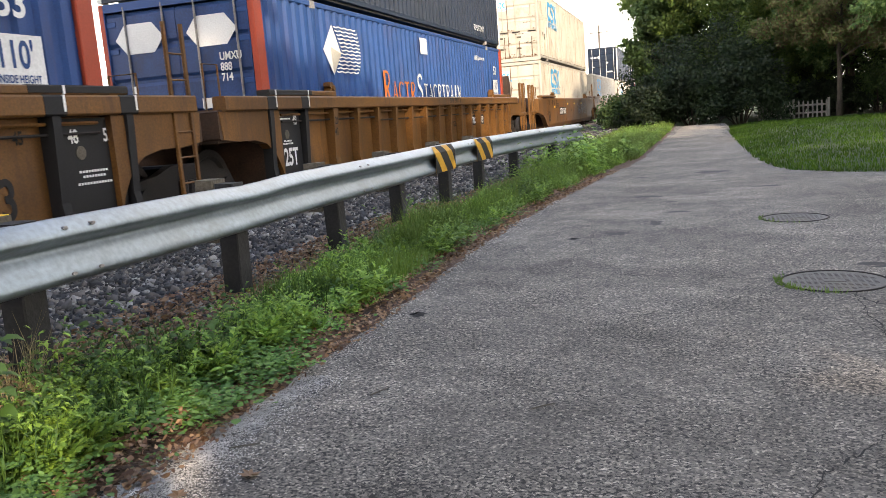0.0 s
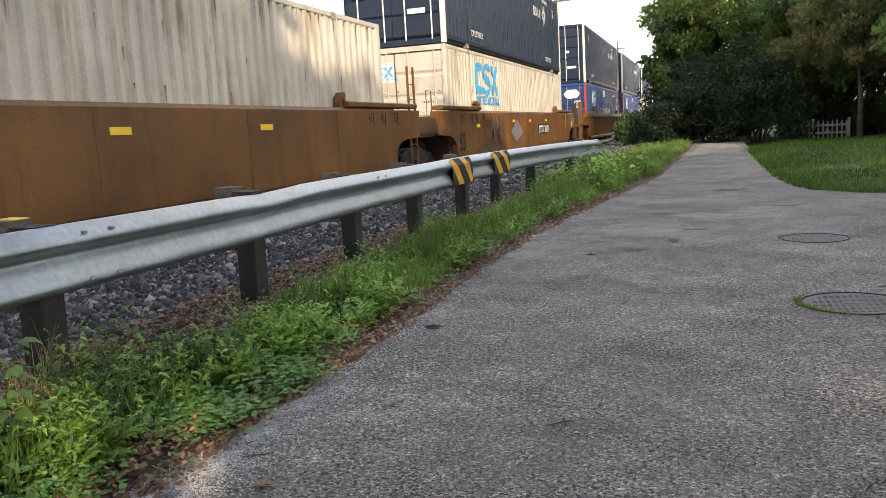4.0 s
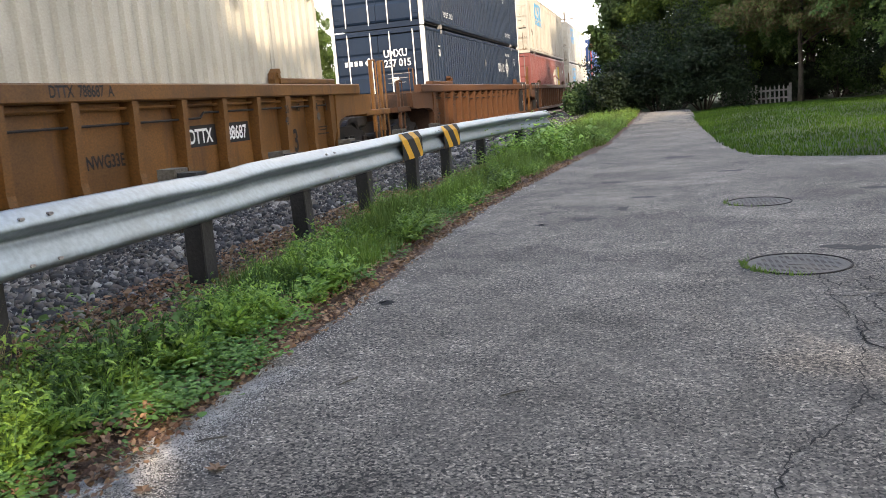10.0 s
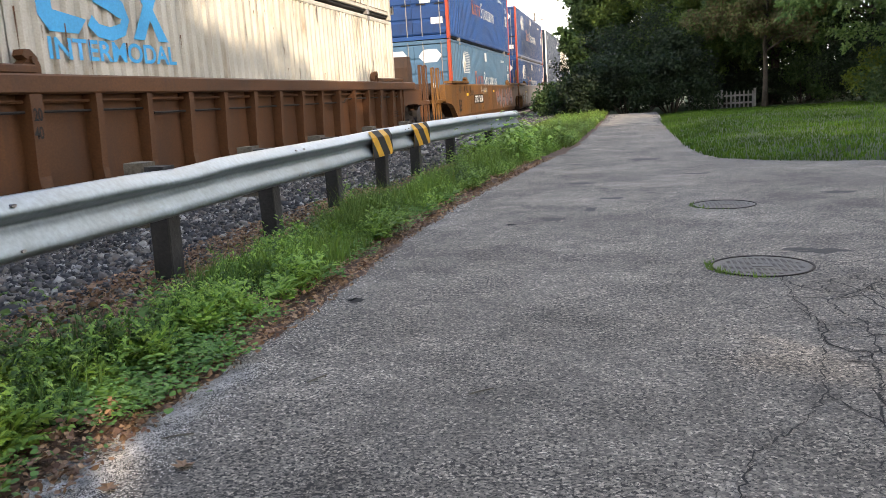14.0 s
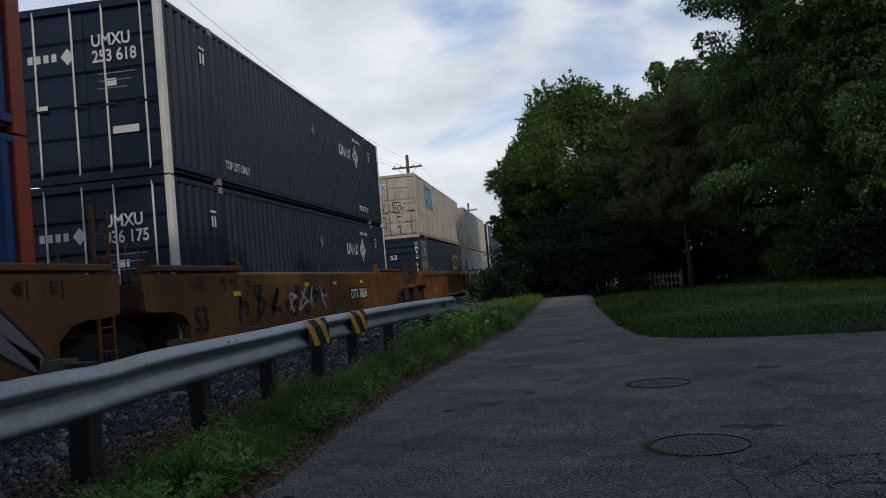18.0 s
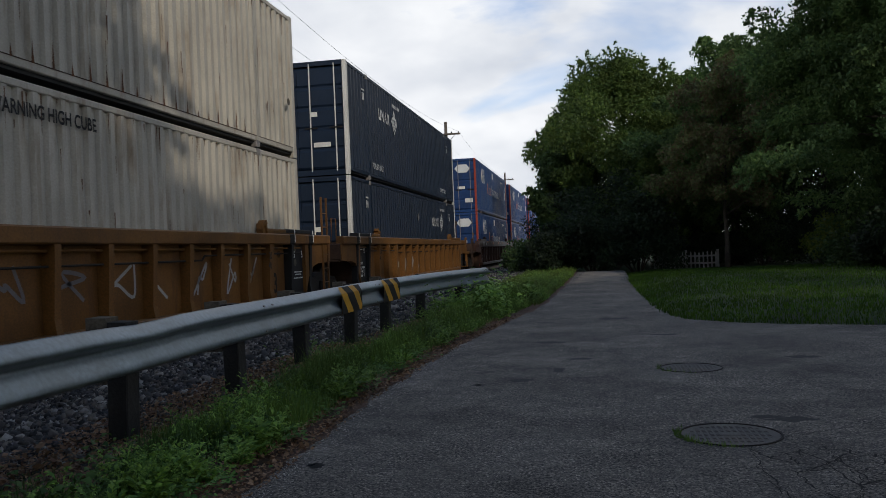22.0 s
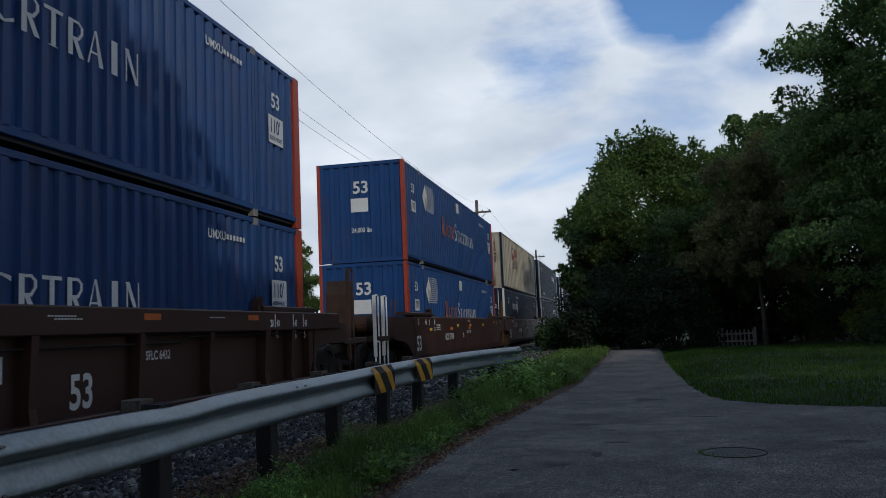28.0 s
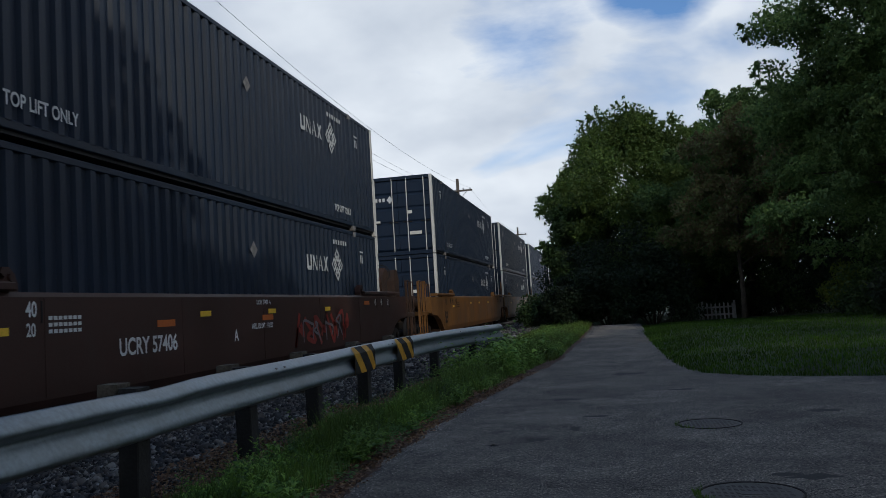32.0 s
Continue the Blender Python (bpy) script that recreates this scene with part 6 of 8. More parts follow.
def cream_door(box, warned):
    """Painted words, stickers and rust on the doors of a cream box."""
    def slab(name, x0, x1, z0, z1, m, y=0.027, label=""):
        part(name, shared(("cdoor", name, x0, z0), lambda: Shape().box(x0, x1, y, y + 0.008, z0, z1).mesh(name)), M[m], box, label)
    if warned:
        write_end(box, "WARNING", 0.11, -2.16, 0.024, 1.50, M["stencil"], squeeze=0.95)
        write_end(box, "HIGH CUBE", 0.11, -2.18, 0.024, 1.31, M["stencil"], squeeze=0.85)
        slab("number_field", -1.12, -0.72, 1.47, 1.66, "stencil", 0.026)
        write_end(box, "UMXU", 0.12, -1.08, 0.022, 1.50, M["whitepost"], squeeze=0.9)
        write_end(box, "933 591", 0.13, -1.10, 0.024, 1.30, M["stencil"], squeeze=0.9)
        slab("sticker", -2.1, -1.74, 0.72, 0.90, "yellow_dull", 0.026, "faded yellow sticker")
    def small_words():
        s = Shape()
        for k, (x0, z0, n) in enumerate(((-2.0, 1.86, 5), (-1.98, 1.80, 4), (-0.62, 1.55, 5), (-1.0, 1.10, 7), (-0.62, 0.72, 6), (-2.1, 0.42, 7))):
            for j in range(n):
                s.box(x0 + j * 0.058, x0 + j * 0.058 + 0.034, 0.026, 0.034, z0, z0 + (0.05 if k < 2 else 0.035))
        return s.mesh("small_writing")
    tagged(part("small_writing", shared(("cdwords",), small_words), M["iron"], box), kind="stuff")
    for x0, z0 in ((-1.66, 0.50), (-0.98, 0.50), (-1.66, 0.95), (-0.98, 0.95)):
        slab("door_catch", x0, x0 + 0.22, z0, z0 + 0.07, "timber", 0.012)
    rnd = random.Random(31)
    def rust():
        s = Shape()
        for _ in range(90):
            x, z = rnd.choice((rnd.uniform(-2.3, -0.2), rnd.uniform(-2.3, -0.2), -1.25, -2.27, -0.19)) + rnd.gauss(0, 0.02), rnd.choice((0.22, 0.22, 0.24, 0.30, 0.78, 1.30, 1.85)) + rnd.gauss(0, 0.015)
            w, h = rnd.uniform(0.01, 0.05), rnd.uniform(0.006, 0.022)
            s.flat([(x - w, 0.0285, z - h * rnd.uniform(0, 0.6)), (x - w * 0.3, 0.0285, z - h), (x + w * rnd.uniform(0.5, 1), 0.0285, z - h * 0.4), (x + w * 0.4, 0.0285, z + h * rnd.uniform(0.3, 1.0)), (x - w * 0.5, 0.0285, z + h * 0.5)])
        s.box(-CW / 2 - 0.012, -CW / 2 + 0.012, 0.020, 0.03, 0.15, CH - 0.13)
        for x in (-2.05, -1.46, -0.83, -0.30):
            s.box(x - 0.010, x + 0.010, -0.012, -0.004, 0.12, 1.1 + 0.3 * math.sin(x * 9))
        for z in (0.155, 0.70, 1.24, 1.78, 2.32):
            s.flat([(-2.3, 0.0535, z), (-0.16, 0.0535, z), (-0.16, 0.0535, z + 0.02), (-2.3, 0.0535, z + 0.02)])
        return s.mesh("rust_patch")
    tagged(part("rust_patch", shared(("cdrust",), rust), M["rust"], box), "brown rust along the door seams", kind="stuff")


def marks():
    plaque(2, "DTTX  766701", 3.45, 0.88, 0.25)
    side_text(2, "A", 7.2, 0.93, 0.18, "stencil")
    scrawl(4, 3.25, 4.4, 0.7, 1.5, 0.207, 2, 0.10, "stencil", 60)
    scrawl(4, 3.2, 4.5, 0.75, 1.45, 0.2095, 2, 0.04, "spray_grey", 61)
    part("graffiti", Shape().flat([(0.208, 5.6, 1.0), (0.208, 6.3, 0.68), (0.208, 7.3, 0.95), (0.208, 6.5, 1.4)]), M["spray_grey"], PLACED[4, "well"], "pale four-cornered spray-painted shape")
    plaque(4, "DTTX  766701", 10.0, 0.88, 0.25)
    side_text(4, "B", 8.9, 0.93, 0.18, "stencil")
    scrawl(2, 9.6, 13.3, 0.75, 1.35, 0.207, 6, 0.08, "spray_grey", 3, "stencil")
    plaque(7, "DTTX     788687", 11.38, 0.86, 0.18, 1.75, 0.172)
    plaque(1, "DTTX    785713", 11.5, 0.90, 0.18, 1.75, 0.172)
    side_text(1, "NWG33A", 9.5, 0.88, 0.14, "stencil", 0.034)
    side_text(7, "DTTX  788687  A", 8.76, 1.48, 0.115, "stencil", 0.214)
    side_text(7, "NWG33E", 9.36, 0.72, 0.14, "stencil", 0.034)
    side_text(1, "DTTX  785713  B", 9.02, 1.48, 0.115, "stencil", 0.214)
    side_text(0, "DTTX  785713", 9.0, 1.47, 0.10, "stencil", 0.214)
    for i in (5, 6):
        side_text(i, "DTTX  788687", 8.0, 1.47, 0.10, "stencil", 0.214)
    plaque(11, "DTTX  766246", 3.45, 0.90, 0.25)
    side_text(11, "A", 6.92, 0.98, 0.2, "stencil")
    scrawl(11, 9.3, 14.9, 0.66, 1.36, 0.2055, 9, 0.30, "spray_pink", 15)
    scrawl(11, 9.4, 14.6, 0.60, 1.42, 0.209, 6, 0.15, "spray_grey", 5, "stencil")
    scrawl(11, 4.8, 6.6, 1.22, 1.52, 0.207, 5, 0.035, "spray_white", 6)
    scrawl(12, 0.5, 2.7, 0.62, 1.22, 0.207, 5, 0.035, "spray_white", 70)
    scrawl(12, 8.5, 15.8, 0.6, 1.4, 0.207, 6, 0.18, "spray_grey", 7, "stencil")
    scrawl(13, 1.9, 7.8, 0.68, 1.32, 0.207, 7, 0.12, "stencil", 8)
    scrawl(13, 4.6, 7.6, 0.72, 1.28, 0.210, 4, 0.07, "spray_white", 9)
    plaque(13, "DTTX  766246", 10.05, 0.86, 0.25)
    side_text(13, "B", 9.32, 0.90, 0.2, "stencil", 0.2115)
    side_text(13, "125 T", 0.0, 1.30, 0.12, "stencil")
    scrawl(14, 1.75, 2.3, 0.6, 1.25, 0.203, 1, 0.03, "spray_white", 10)
    for k, y in enumerate((4.23, 5.24, 6.24, 7.25, 8.26)):
        scrawl(15, y, y + 0.6, 0.75, 1.2, 0.034, 1, 0.05, "spray_grey", 20 + k)
    for k in range(5):
        y = 9.26 + k * 1.006
        scrawl(15, y, y + 0.62, 0.62, 1.2, 0.034, 1, 0.045, "spray_white", 30 + k)
    for k in range(6):
        y = 4.23 + k * 1.006
        scrawl(16, y, y + 0.68, 0.58, 1.22, 0.034, 1, 0.13, "spray_white", 40 + k)
    for i in (17, 18, 19):
        side_text(i, "SFLC 6432", 10.9, 0.98, 0.11, "white", 0.034)
        side_text(i, "C" if i == 18 else "B", 2.4, 0.72, 0.14, "white", 0.034)
    for i, letter in ((20, "B"), (21, "C"), (22, "A")):
        side_text(i, "UCRY 57406", 3.88, 0.86, 0.20, "white", squeeze=0.86)
        side_text(i, letter, 6.95, 0.88, 0.17, "white")
        side_text(i, "UCRY 57406  " + letter, 7.82, 1.44, 0.075, "white")
        side_text(i, "WELL LD LMT  118,000", 7.6, 1.04, 0.085, "white", squeeze=0.7)
        for j, y in enumerate((4.75, 8.05, 14.0)):
            part("reflector", Shape().box(0.2, 0.2075, y, y + 0.44, 1.17 if j < 2 else 1.38, 1.26 if j < 2 else 1.47), M["orange"], PLACED[i, "well"], "orange reflector strip")
    scrawl(22, 9.4, 12.9, 0.62, 1.25, 0.207, 6, 0.10, "spray_red", 50)
    scrawl(22, 9.8, 12.4, 0.68, 1.2, 0.2105, 4, 0.05, "spray_grey", 51)
    # numbers on box doors
    for i, lv, text in ((8, "low", "UMXU 237 015"), (13, "up", "UMXU 253 618"), (13, "low", "UMXU 036 175"), (21, "low", "UMXU 635 602")):
        a, b, c = text.split()
        write_end(PLACED[i, lv], a, 0.19, -1.16, 0.0, 2.16, M["white"], squeeze=0.85)
        write_end(PLACED[i, lv], b + " " + c, 0.19, -1.16, 0.0, 1.90, M["white"], squeeze=0.85)
        for j in range(3):
            part("writing_line", Shape().flat([(-1.1, 0.022, 1.70 - j * 0.12), (-0.45 - 0.07 * (j % 3), 0.022, 1.70 - j * 0.12), (-0.45 - 0.07 * (j % 3), 0.022, 1.718 - j * 0.12), (-1.1, 0.022, 1.718 - j * 0.12)]), M["castgrey"], PLACED[i, lv])
    for i, text in ((1, "UMXU 888 714"), (5, "UMXU 892 999"), (6, "UMXU 887 093")):
        for k, word in enumerate(text.split()):
            write_end(PLACED[i, "low"], word, 0.11, -0.62, 0.0, 1.92 - 0.15 * k, M["white"], squeeze=0.8)
    write_end(PLACED[7, "low"], "UMXU 232196", 0.15, -2.25, 0.0, 2.3, M["stencil"], squeeze=0.8)
    # yellow touched-up strip, sticker and grey plate at the end of the first smooth car
    for y0, y1, z0, z1, m in ((15.72, 15.90, 0.95, 1.56, "yellow_dull"), (15.62, 16.0, 1.50, 1.585, "yellow_dull"), (17.22, 17.40, 1.02, 1.24, "yellow"), (17.6, 17.95, 1.14, 1.34, "spray_grey")):
        part("painted_patch", Shape().box(0.2, 0.2065, y0, y1, z0, z1), M[m], PLACED[4, "well"])
    for i, (y, style, key, pos, low, up) in enumerate(TRAIN):
        for lv, kind in (("low", low), ("up", up)):
            if kind == "cream" and i < 24 and i != 15:
                cream_door(PLACED[i, lv], i in (10, 14))


marks()
write_side(PLACED[15, "low"], "WARNING HIGH CUBE", 0.15, 0.012, 7.4, 2.52, M["stencil"], squeeze=0.8)


# ---- trees ----
# openings cut in the added shade trees: the spot that the sun reaches through them, their radius, the share of leaves
# left
SUN_FLECKS = [((-2.10, 2.15, 0.1), 0.44, 0.10), ((-1.72, 2.35, 0), 0.26, 0.45), ((-2.35, 2.65, 0.15), 0.28, 0.3), ((0.35, 3.40, 0), 0.34, 0.35), ((-0.1, 3.75, 0), 0.24, 0.4), ((0.9, 3.1, 0), 0.25, 0.4), ((1.5, 13.7, 0.1), 0.32, 0.1), ((2.15, 13.8, 0.1), 0.3, 0.15), ((2.5, 15.55, 0.1), 0.45, 0.05), ((3.2, 15.5, 0.1), 0.42, 0.05), ((3.9, 15.75, 0.1), 0.45, 0.05), ((4.8, 15.95, 0.1), 0.5, 0.05), ((5.7, 16.2, 0.1), 0.5, 0.05), ((3.6, 18.2, 0.1), 0.3, 0.1), ((1.0, 22.3, 0.1), 0.5, 0.1)]


def leaves_mesh(name, centres, radii, n, size, rng, flat=0.7, stand=None):
    """n pointed leaves scattered through soft clumps; with stand, the tree's place, the canopy gaps are left open."""
    k = rng.choice(len(centres), n, p=radii ** 2 / np.sum(radii ** 2))
    d = rng.normal(size=(n, 3))
    d /= np.linalg.norm(d, axis=1)[:, None]
    r = rng.random(n) ** 0.45
    c = centres[k] + d * (radii[k] * r)[:, None] * np.array([1, 1, flat])
    if stand is not None:
        keep = np.ones(n, bool)
        for spot, wide, left in SUN_FLECKS:
            v = c + np.array(stand) - np.array(spot)
            along = v @ np.array(SUN_TO)
            off = np.linalg.norm(v - along[:, None] * np.array(SUN_TO), axis=1)
            keep &= (off > wide + size * 0.4) | (rng.random(n) < left)
        c, d, n = c[keep], d[keep], int(keep.sum())
    a = rng.normal(size=(n, 3)) + d * 0.6
    a[:, 2] -= 0.35
    a /= np.linalg.norm(a, axis=1)[:, None]
    b = np.cross(a, rng.normal(size=(n, 3)))
    b /= np.linalg.norm(b, axis=1)[:, None]
    s = (size * rng.uniform(0.6, 1.3, n))[:, None]
    V = np.stack([c - a * s * 0.5, c + b * s * 0.32 - a * s * 0.05, c + a * s * 0.6, c - b * s * 0.32 - a * s * 0.05], 1)
    return quads_mesh(name, V.reshape(-1, 3), n)


def spray_mesh(centres, radii, heart, n, size, rng):
    """Leaves set along thin shoots that stand out from the clumps, n in all."""
    per = 26
    m = max(1, n // per)
    k = rng.integers(len(centres), size=m)
    out = centres[k] - np.array(heart)
    out /= np.maximum(np.linalg.norm(out, axis=1), 1e-3)[:, None]
    d = out + rng.normal(0, 0.55, (m, 3))
    d /= np.linalg.norm(d, axis=1)[:, None]
    foot, length = centres[k] + d * (radii[k] * 0.62)[:, None], radii[k] * rng.uniform(0.2, 0.55, m)
    way = d + np.array([0, 0, 0.25]) + rng.normal(0, 0.25, (m, 3))
    way /= np.linalg.norm(way, axis=1)[:, None]
    u = rng.random((m, per, 1))
    c = (foot[:, None] + way[:, None] * length[:, None, None] * u + np.array([0, 0, -0.25]) * (length[:, None, None] * u * u) + rng.normal(0, size * 0.45, (m, per, 3)) * (1.15 - 0.8 * u)).reshape(-1, 3)
    a = np.repeat(way, per, 0) * 0.7 + rng.normal(0, 0.7, (m * per, 3)) + np.array([0, 0, -0.3])
    a /= np.linalg.norm(a, axis=1)[:, None]
    b = np.cross(a, rng.normal(size=(m * per, 3)))
    b /= np.linalg.norm(b, axis=1)[:, None]
    s = (size * rng.uniform(0.6, 1.3, m * per))[:, None]
    V = np.stack([c - a * s * 0.5, c + b * s * 0.30 - a * s * 0.05, c + a * s * 0.65, c - b * s * 0.30 - a * s * 0.05], 1)
    return quads_mesh("leaf_spray", V.reshape(-1, 3), m * per)


def tree(x, y, height, radius, seed, leaves, leaf="leaf_a", size=0.22, crown_from=0.22, z0=0.0, trunk_r=0.2, label="broad leafy green tree", lean=(0, 0), clumps=70, category="tree", squash=1.0, layer=0.7, clump_r=1.0, open_to_sun=False):
    rng = np.random.default_rng(seed)
    rnd = random.Random(seed)
    root = thing("tree", label, category, at=pose(x, y, z0))
    top = height * 0.8
    tr = Shape()
    pts = [(lean[0] * u + 0.12 * rnd.uniform(-1, 1) * u, lean[1] * u + 0.12 * rnd.uniform(-1, 1) * u, -0.3 + (top + 0.3) * u) for u in np.linspace(0, 1, 9)]
    tr.tube(pts, [trunk_r * (1.35 if i == 0 else 1.0) * (1 - 0.88 * i / 8) for i in range(9)], 9)
    part("trunk", tr, M["bark"], root, smooth=True)
    # crown: clumps on an uneven egg
    zc, hz = height * (crown_from + (1 - crown_from) * 0.5), height * (1 - crown_from) * 0.5
    d = rng.normal(size=(clumps, 3))
    d /= np.linalg.norm(d, axis=1)[:, None]
    rr = rng.uniform(0.35, 1.0, clumps) ** 0.6
    wob = 1 + 0.22 * np.sin(3 * np.arctan2(d[:, 1], d[:, 0]) + seed) + 0.12 * np.sin(7 * d[:, 2] + seed)
    taper = 1 - 0.30 * np.clip(d[:, 2], 0, 1) + 0.10 * np.clip(-d[:, 2], 0, 1)
    centres = np.stack([lean[0] * 0.7 + d[:, 0] * rr * radius * wob * taper, lean[1] * 0.7 + d[:, 1] * rr * radius * wob * taper * squash, zc + d[:, 2] * rr * hz * (0.9 + 0.1 * wob)], 1)
    radii = radius * clump_r * rng.uniform(0.14, 0.32, clumps)
    limbs = Shape()
    for i in range(0, clumps, 3 if clumps < 200 else 6):
        c = centres[i]
        h0 = max(height * crown_from * 0.9, min(c[2] - 0.25 * radius * rr[i], top * 0.92))
        u = h0 / top
        p0 = Vector((lean[0] * u, lean[1] * u, h0))
        p1 = p0.lerp(Vector(c), 0.5) + Vector((0, 0, 0.06 * radius))
        limbs.tube([p0, p1, Vector(c)], [trunk_r * 0.34 * (1.2 - u), trunk_r * 0.2 * (1.2 - u), 0.012], 5)
    part("bough", limbs, M["bark"], root)
    ns = 0 if open_to_sun else leaves // 3
    if ns:
        part("leaf_spray", spray_mesh(centres, radii, (lean[0] * 0.7, lean[1] * 0.7, zc), ns, size, rng), M[leaf], root)
    part("crown", leaves_mesh("crown", centres, radii, leaves, size, rng, layer, (x, y, z0) if open_to_sun else None), M[leaf], root)
    return root


def shrub(x, y, height, radius, seed, leaves, leaf="leaf_b", size=0.16, label="dense dark green shrub at the lane's edge", z0=0.0, name="shrub"):
    rng = np.random.default_rng(seed)
    rnd = random.Random(seed)
    root = thing(name, label, "shrub", at=pose(x, y, z0))
    n = 34
    d = rng.normal(size=(n, 3))
    d /= np.linalg.norm(d, axis=1)[:, None]
    d[:, 2] = np.abs(d[:, 2])
    rr = rng.uniform(0.3, 1, n) ** 0.6
    centres = np.stack([d[:, 0] * rr * radius, d[:, 1] * rr * radius, 0.1 * height + d[:, 2] * rr * height * 0.8], 1)
    stems = Shape()
    for c in centres[::4]:
        stems.tube([(c[0] * 0.15, c[1] * 0.15, -0.15), (c[0] * 0.5, c[1] * 0.5, c[2] * 0.6), tuple(c)], [0.04, 0.025, 0.008], 5)
    part("woody_base", stems, M["bark"], root)
    part("foliage", leaves_mesh("foliage", centres, radius * rng.uniform(0.22, 0.42, n), leaves, size, rng, 0.8), M[leaf], root)
    return root


def greenery():
    # the group where the lane goes into the shade
    tree(2.0, 52, 13.0, 4.9, 1, 160000, "leaf_a", 0.17, 0.08, label="tall rounded green tree behind the end of the lane", trunk_r=0.28, clumps=150, clump_r=1.18)
    tree(-1.3, 50, 8.0, 2.4, 2, 26000, "leaf_b", 0.20, 0.06, label="dark green tree beside the railway", clumps=80)
    tree(7.4, 56, 12.6, 4.2, 3, 50000, "leaf_a", 0.22, 0.1, label="green tree behind the lawn", clumps=110)
    tree(7.2, 42, 11.2, 3.9, 4, 60000, "leaf_d", 0.17, 0.16, label="dark leafy tree beside the picket fence", trunk_r=0.24, clumps=130)
    tree(6.1, 38.0, 9.3, 2.5, 5, 30000, "leaf_c", 0.13, 0.2, label="small tree with reddish-brown leaves", trunk_r=0.12, clumps=90)
    tree(11.1, 28.0, 15.2, 5.0, 6, 220000, "leaf_d", 0.125, 0.08, label="large dark tree with hanging branches on the lawn", trunk_r=0.3, clumps=520, layer=0.45, clump_r=0.74)
    tree(15.5, 33, 15.0, 5.8, 7, 80000, "leaf_b", 0.19, 0.06, label="large dark green tree on the lawn", trunk_r=0.3, clumps=150)
    tree(4.3, 43.5, 6.4, 2.5, 8, 30000, "leaf_a", 0.15, 0.08, label="light green small tree by the lane", trunk_r=0.12, clumps=90)
    tree(13, 48, 12, 5.0, 9, 40000, "leaf_b", 0.25, 0.05, label="dark green tree behind the house", trunk_r=0.25, clumps=110)
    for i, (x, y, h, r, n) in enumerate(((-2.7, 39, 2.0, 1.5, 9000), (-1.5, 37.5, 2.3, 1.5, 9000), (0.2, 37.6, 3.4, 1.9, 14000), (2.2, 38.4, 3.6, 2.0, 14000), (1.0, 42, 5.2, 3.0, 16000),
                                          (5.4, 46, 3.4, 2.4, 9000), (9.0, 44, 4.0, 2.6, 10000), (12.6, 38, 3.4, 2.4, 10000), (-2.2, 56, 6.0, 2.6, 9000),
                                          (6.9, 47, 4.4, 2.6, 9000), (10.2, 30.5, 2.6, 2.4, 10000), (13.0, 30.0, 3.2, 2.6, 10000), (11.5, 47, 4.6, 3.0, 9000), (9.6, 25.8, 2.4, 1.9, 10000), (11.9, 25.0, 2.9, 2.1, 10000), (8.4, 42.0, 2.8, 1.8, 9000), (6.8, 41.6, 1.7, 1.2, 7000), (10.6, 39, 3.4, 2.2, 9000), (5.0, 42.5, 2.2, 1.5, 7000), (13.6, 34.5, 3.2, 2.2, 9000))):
        # most take the leaves coloured near black for the shade under the trees
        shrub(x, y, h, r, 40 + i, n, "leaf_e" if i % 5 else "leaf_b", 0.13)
    shrub(9.9, 36.5, 2.1, 1.3, 90, 7000, "leaf_sun", 0.10, "yellow-green shrub by the house, leaf colour lifted for sun")
    # beyond the railway
    for i, (x, y, h, r) in enumerate(((-41, 62, 11.2, 3.9), (-36.5, 64, 13.0, 4.0), (-21, 86, 11.5, 3.6), (-24, 106, 14, 4.6), (-27, 62, 9.0, 3.2), (-19, 118, 11, 4), (-47, 62, 7.0, 2.8))):
        tree(x, y, h, r, 60 + i, 30000, "leaf_a", 0.17, 0.2, label="green tree beyond the railway", clumps=150, clump_r=0.85)
    # tall trees out of view behind the camera, added to shade the lane
    for i, (x, y, h, r) in enumerate(((13.5, 0.0, 14.6, 5.2), (14, -8, 16.5, 6.0), (6.5, -10, 17.6, 6.2), (21, -16, 20, 6.5), (-9, -17, 17, 6.2), (4.6, -6.0, 12.2, 4.3), (23, -3, 13, 5.0), (12, -22, 22, 6.5), (17, 9, 13, 3.6), (8.6, 2.6, 10.5, 4.2))):
        tree(x, y, h, r, 80 + i, 2200 if i == 8 else 9000, "leaf_b", 0.55, 0.5 if i == 0 else 0.3, label="tall dense unseen tree added to shade the lane", trunk_r=0.3, clumps=60, open_to_sun=True)


greenery()


def blades(name, n, place, height, width, seed, material, label, category="grass", bend=0.35):
    """Tufts of grass: bent blades of two faces each."""
    rng = np.random.default_rng(seed)
    x, y, z, hh = place(rng, n)
    q = rng.uniform(0, 2 * math.pi, n)
    dx, dy = np.cos(q), np.sin(q)
    h = height * hh * rng.uniform(0.5, 1.25, n)
    w = width * rng.uniform(0.7, 1.3, n)
    bd = h * bend * rng.uniform(0.2, 1.5, n)
    q2 = q + rng.normal(0, 0.5, n) + math.pi / 2
    bx, by = np.cos(q2) * bd, np.sin(q2) * bd
    base = np.stack([x, y, z], 1)
    sx = np.stack([dx * w, dy * w, np.zeros(n)], 1)
    mid = base + np.stack([bx * 0.3, by * 0.3, h * 0.58], 1)
    tip = base + np.stack([bx, by, h], 1)
    V = np.stack([base - sx, base + sx, mid + sx * 0.8, mid - sx * 0.8, mid - sx * 0.8, mid + sx * 0.8, tip + sx * 0.12, tip - sx * 0.12], 1)
    solid(name, quads_mesh(name, V.reshape(-1, 3), 2 * n), M[material], label, category, kind="stuff")


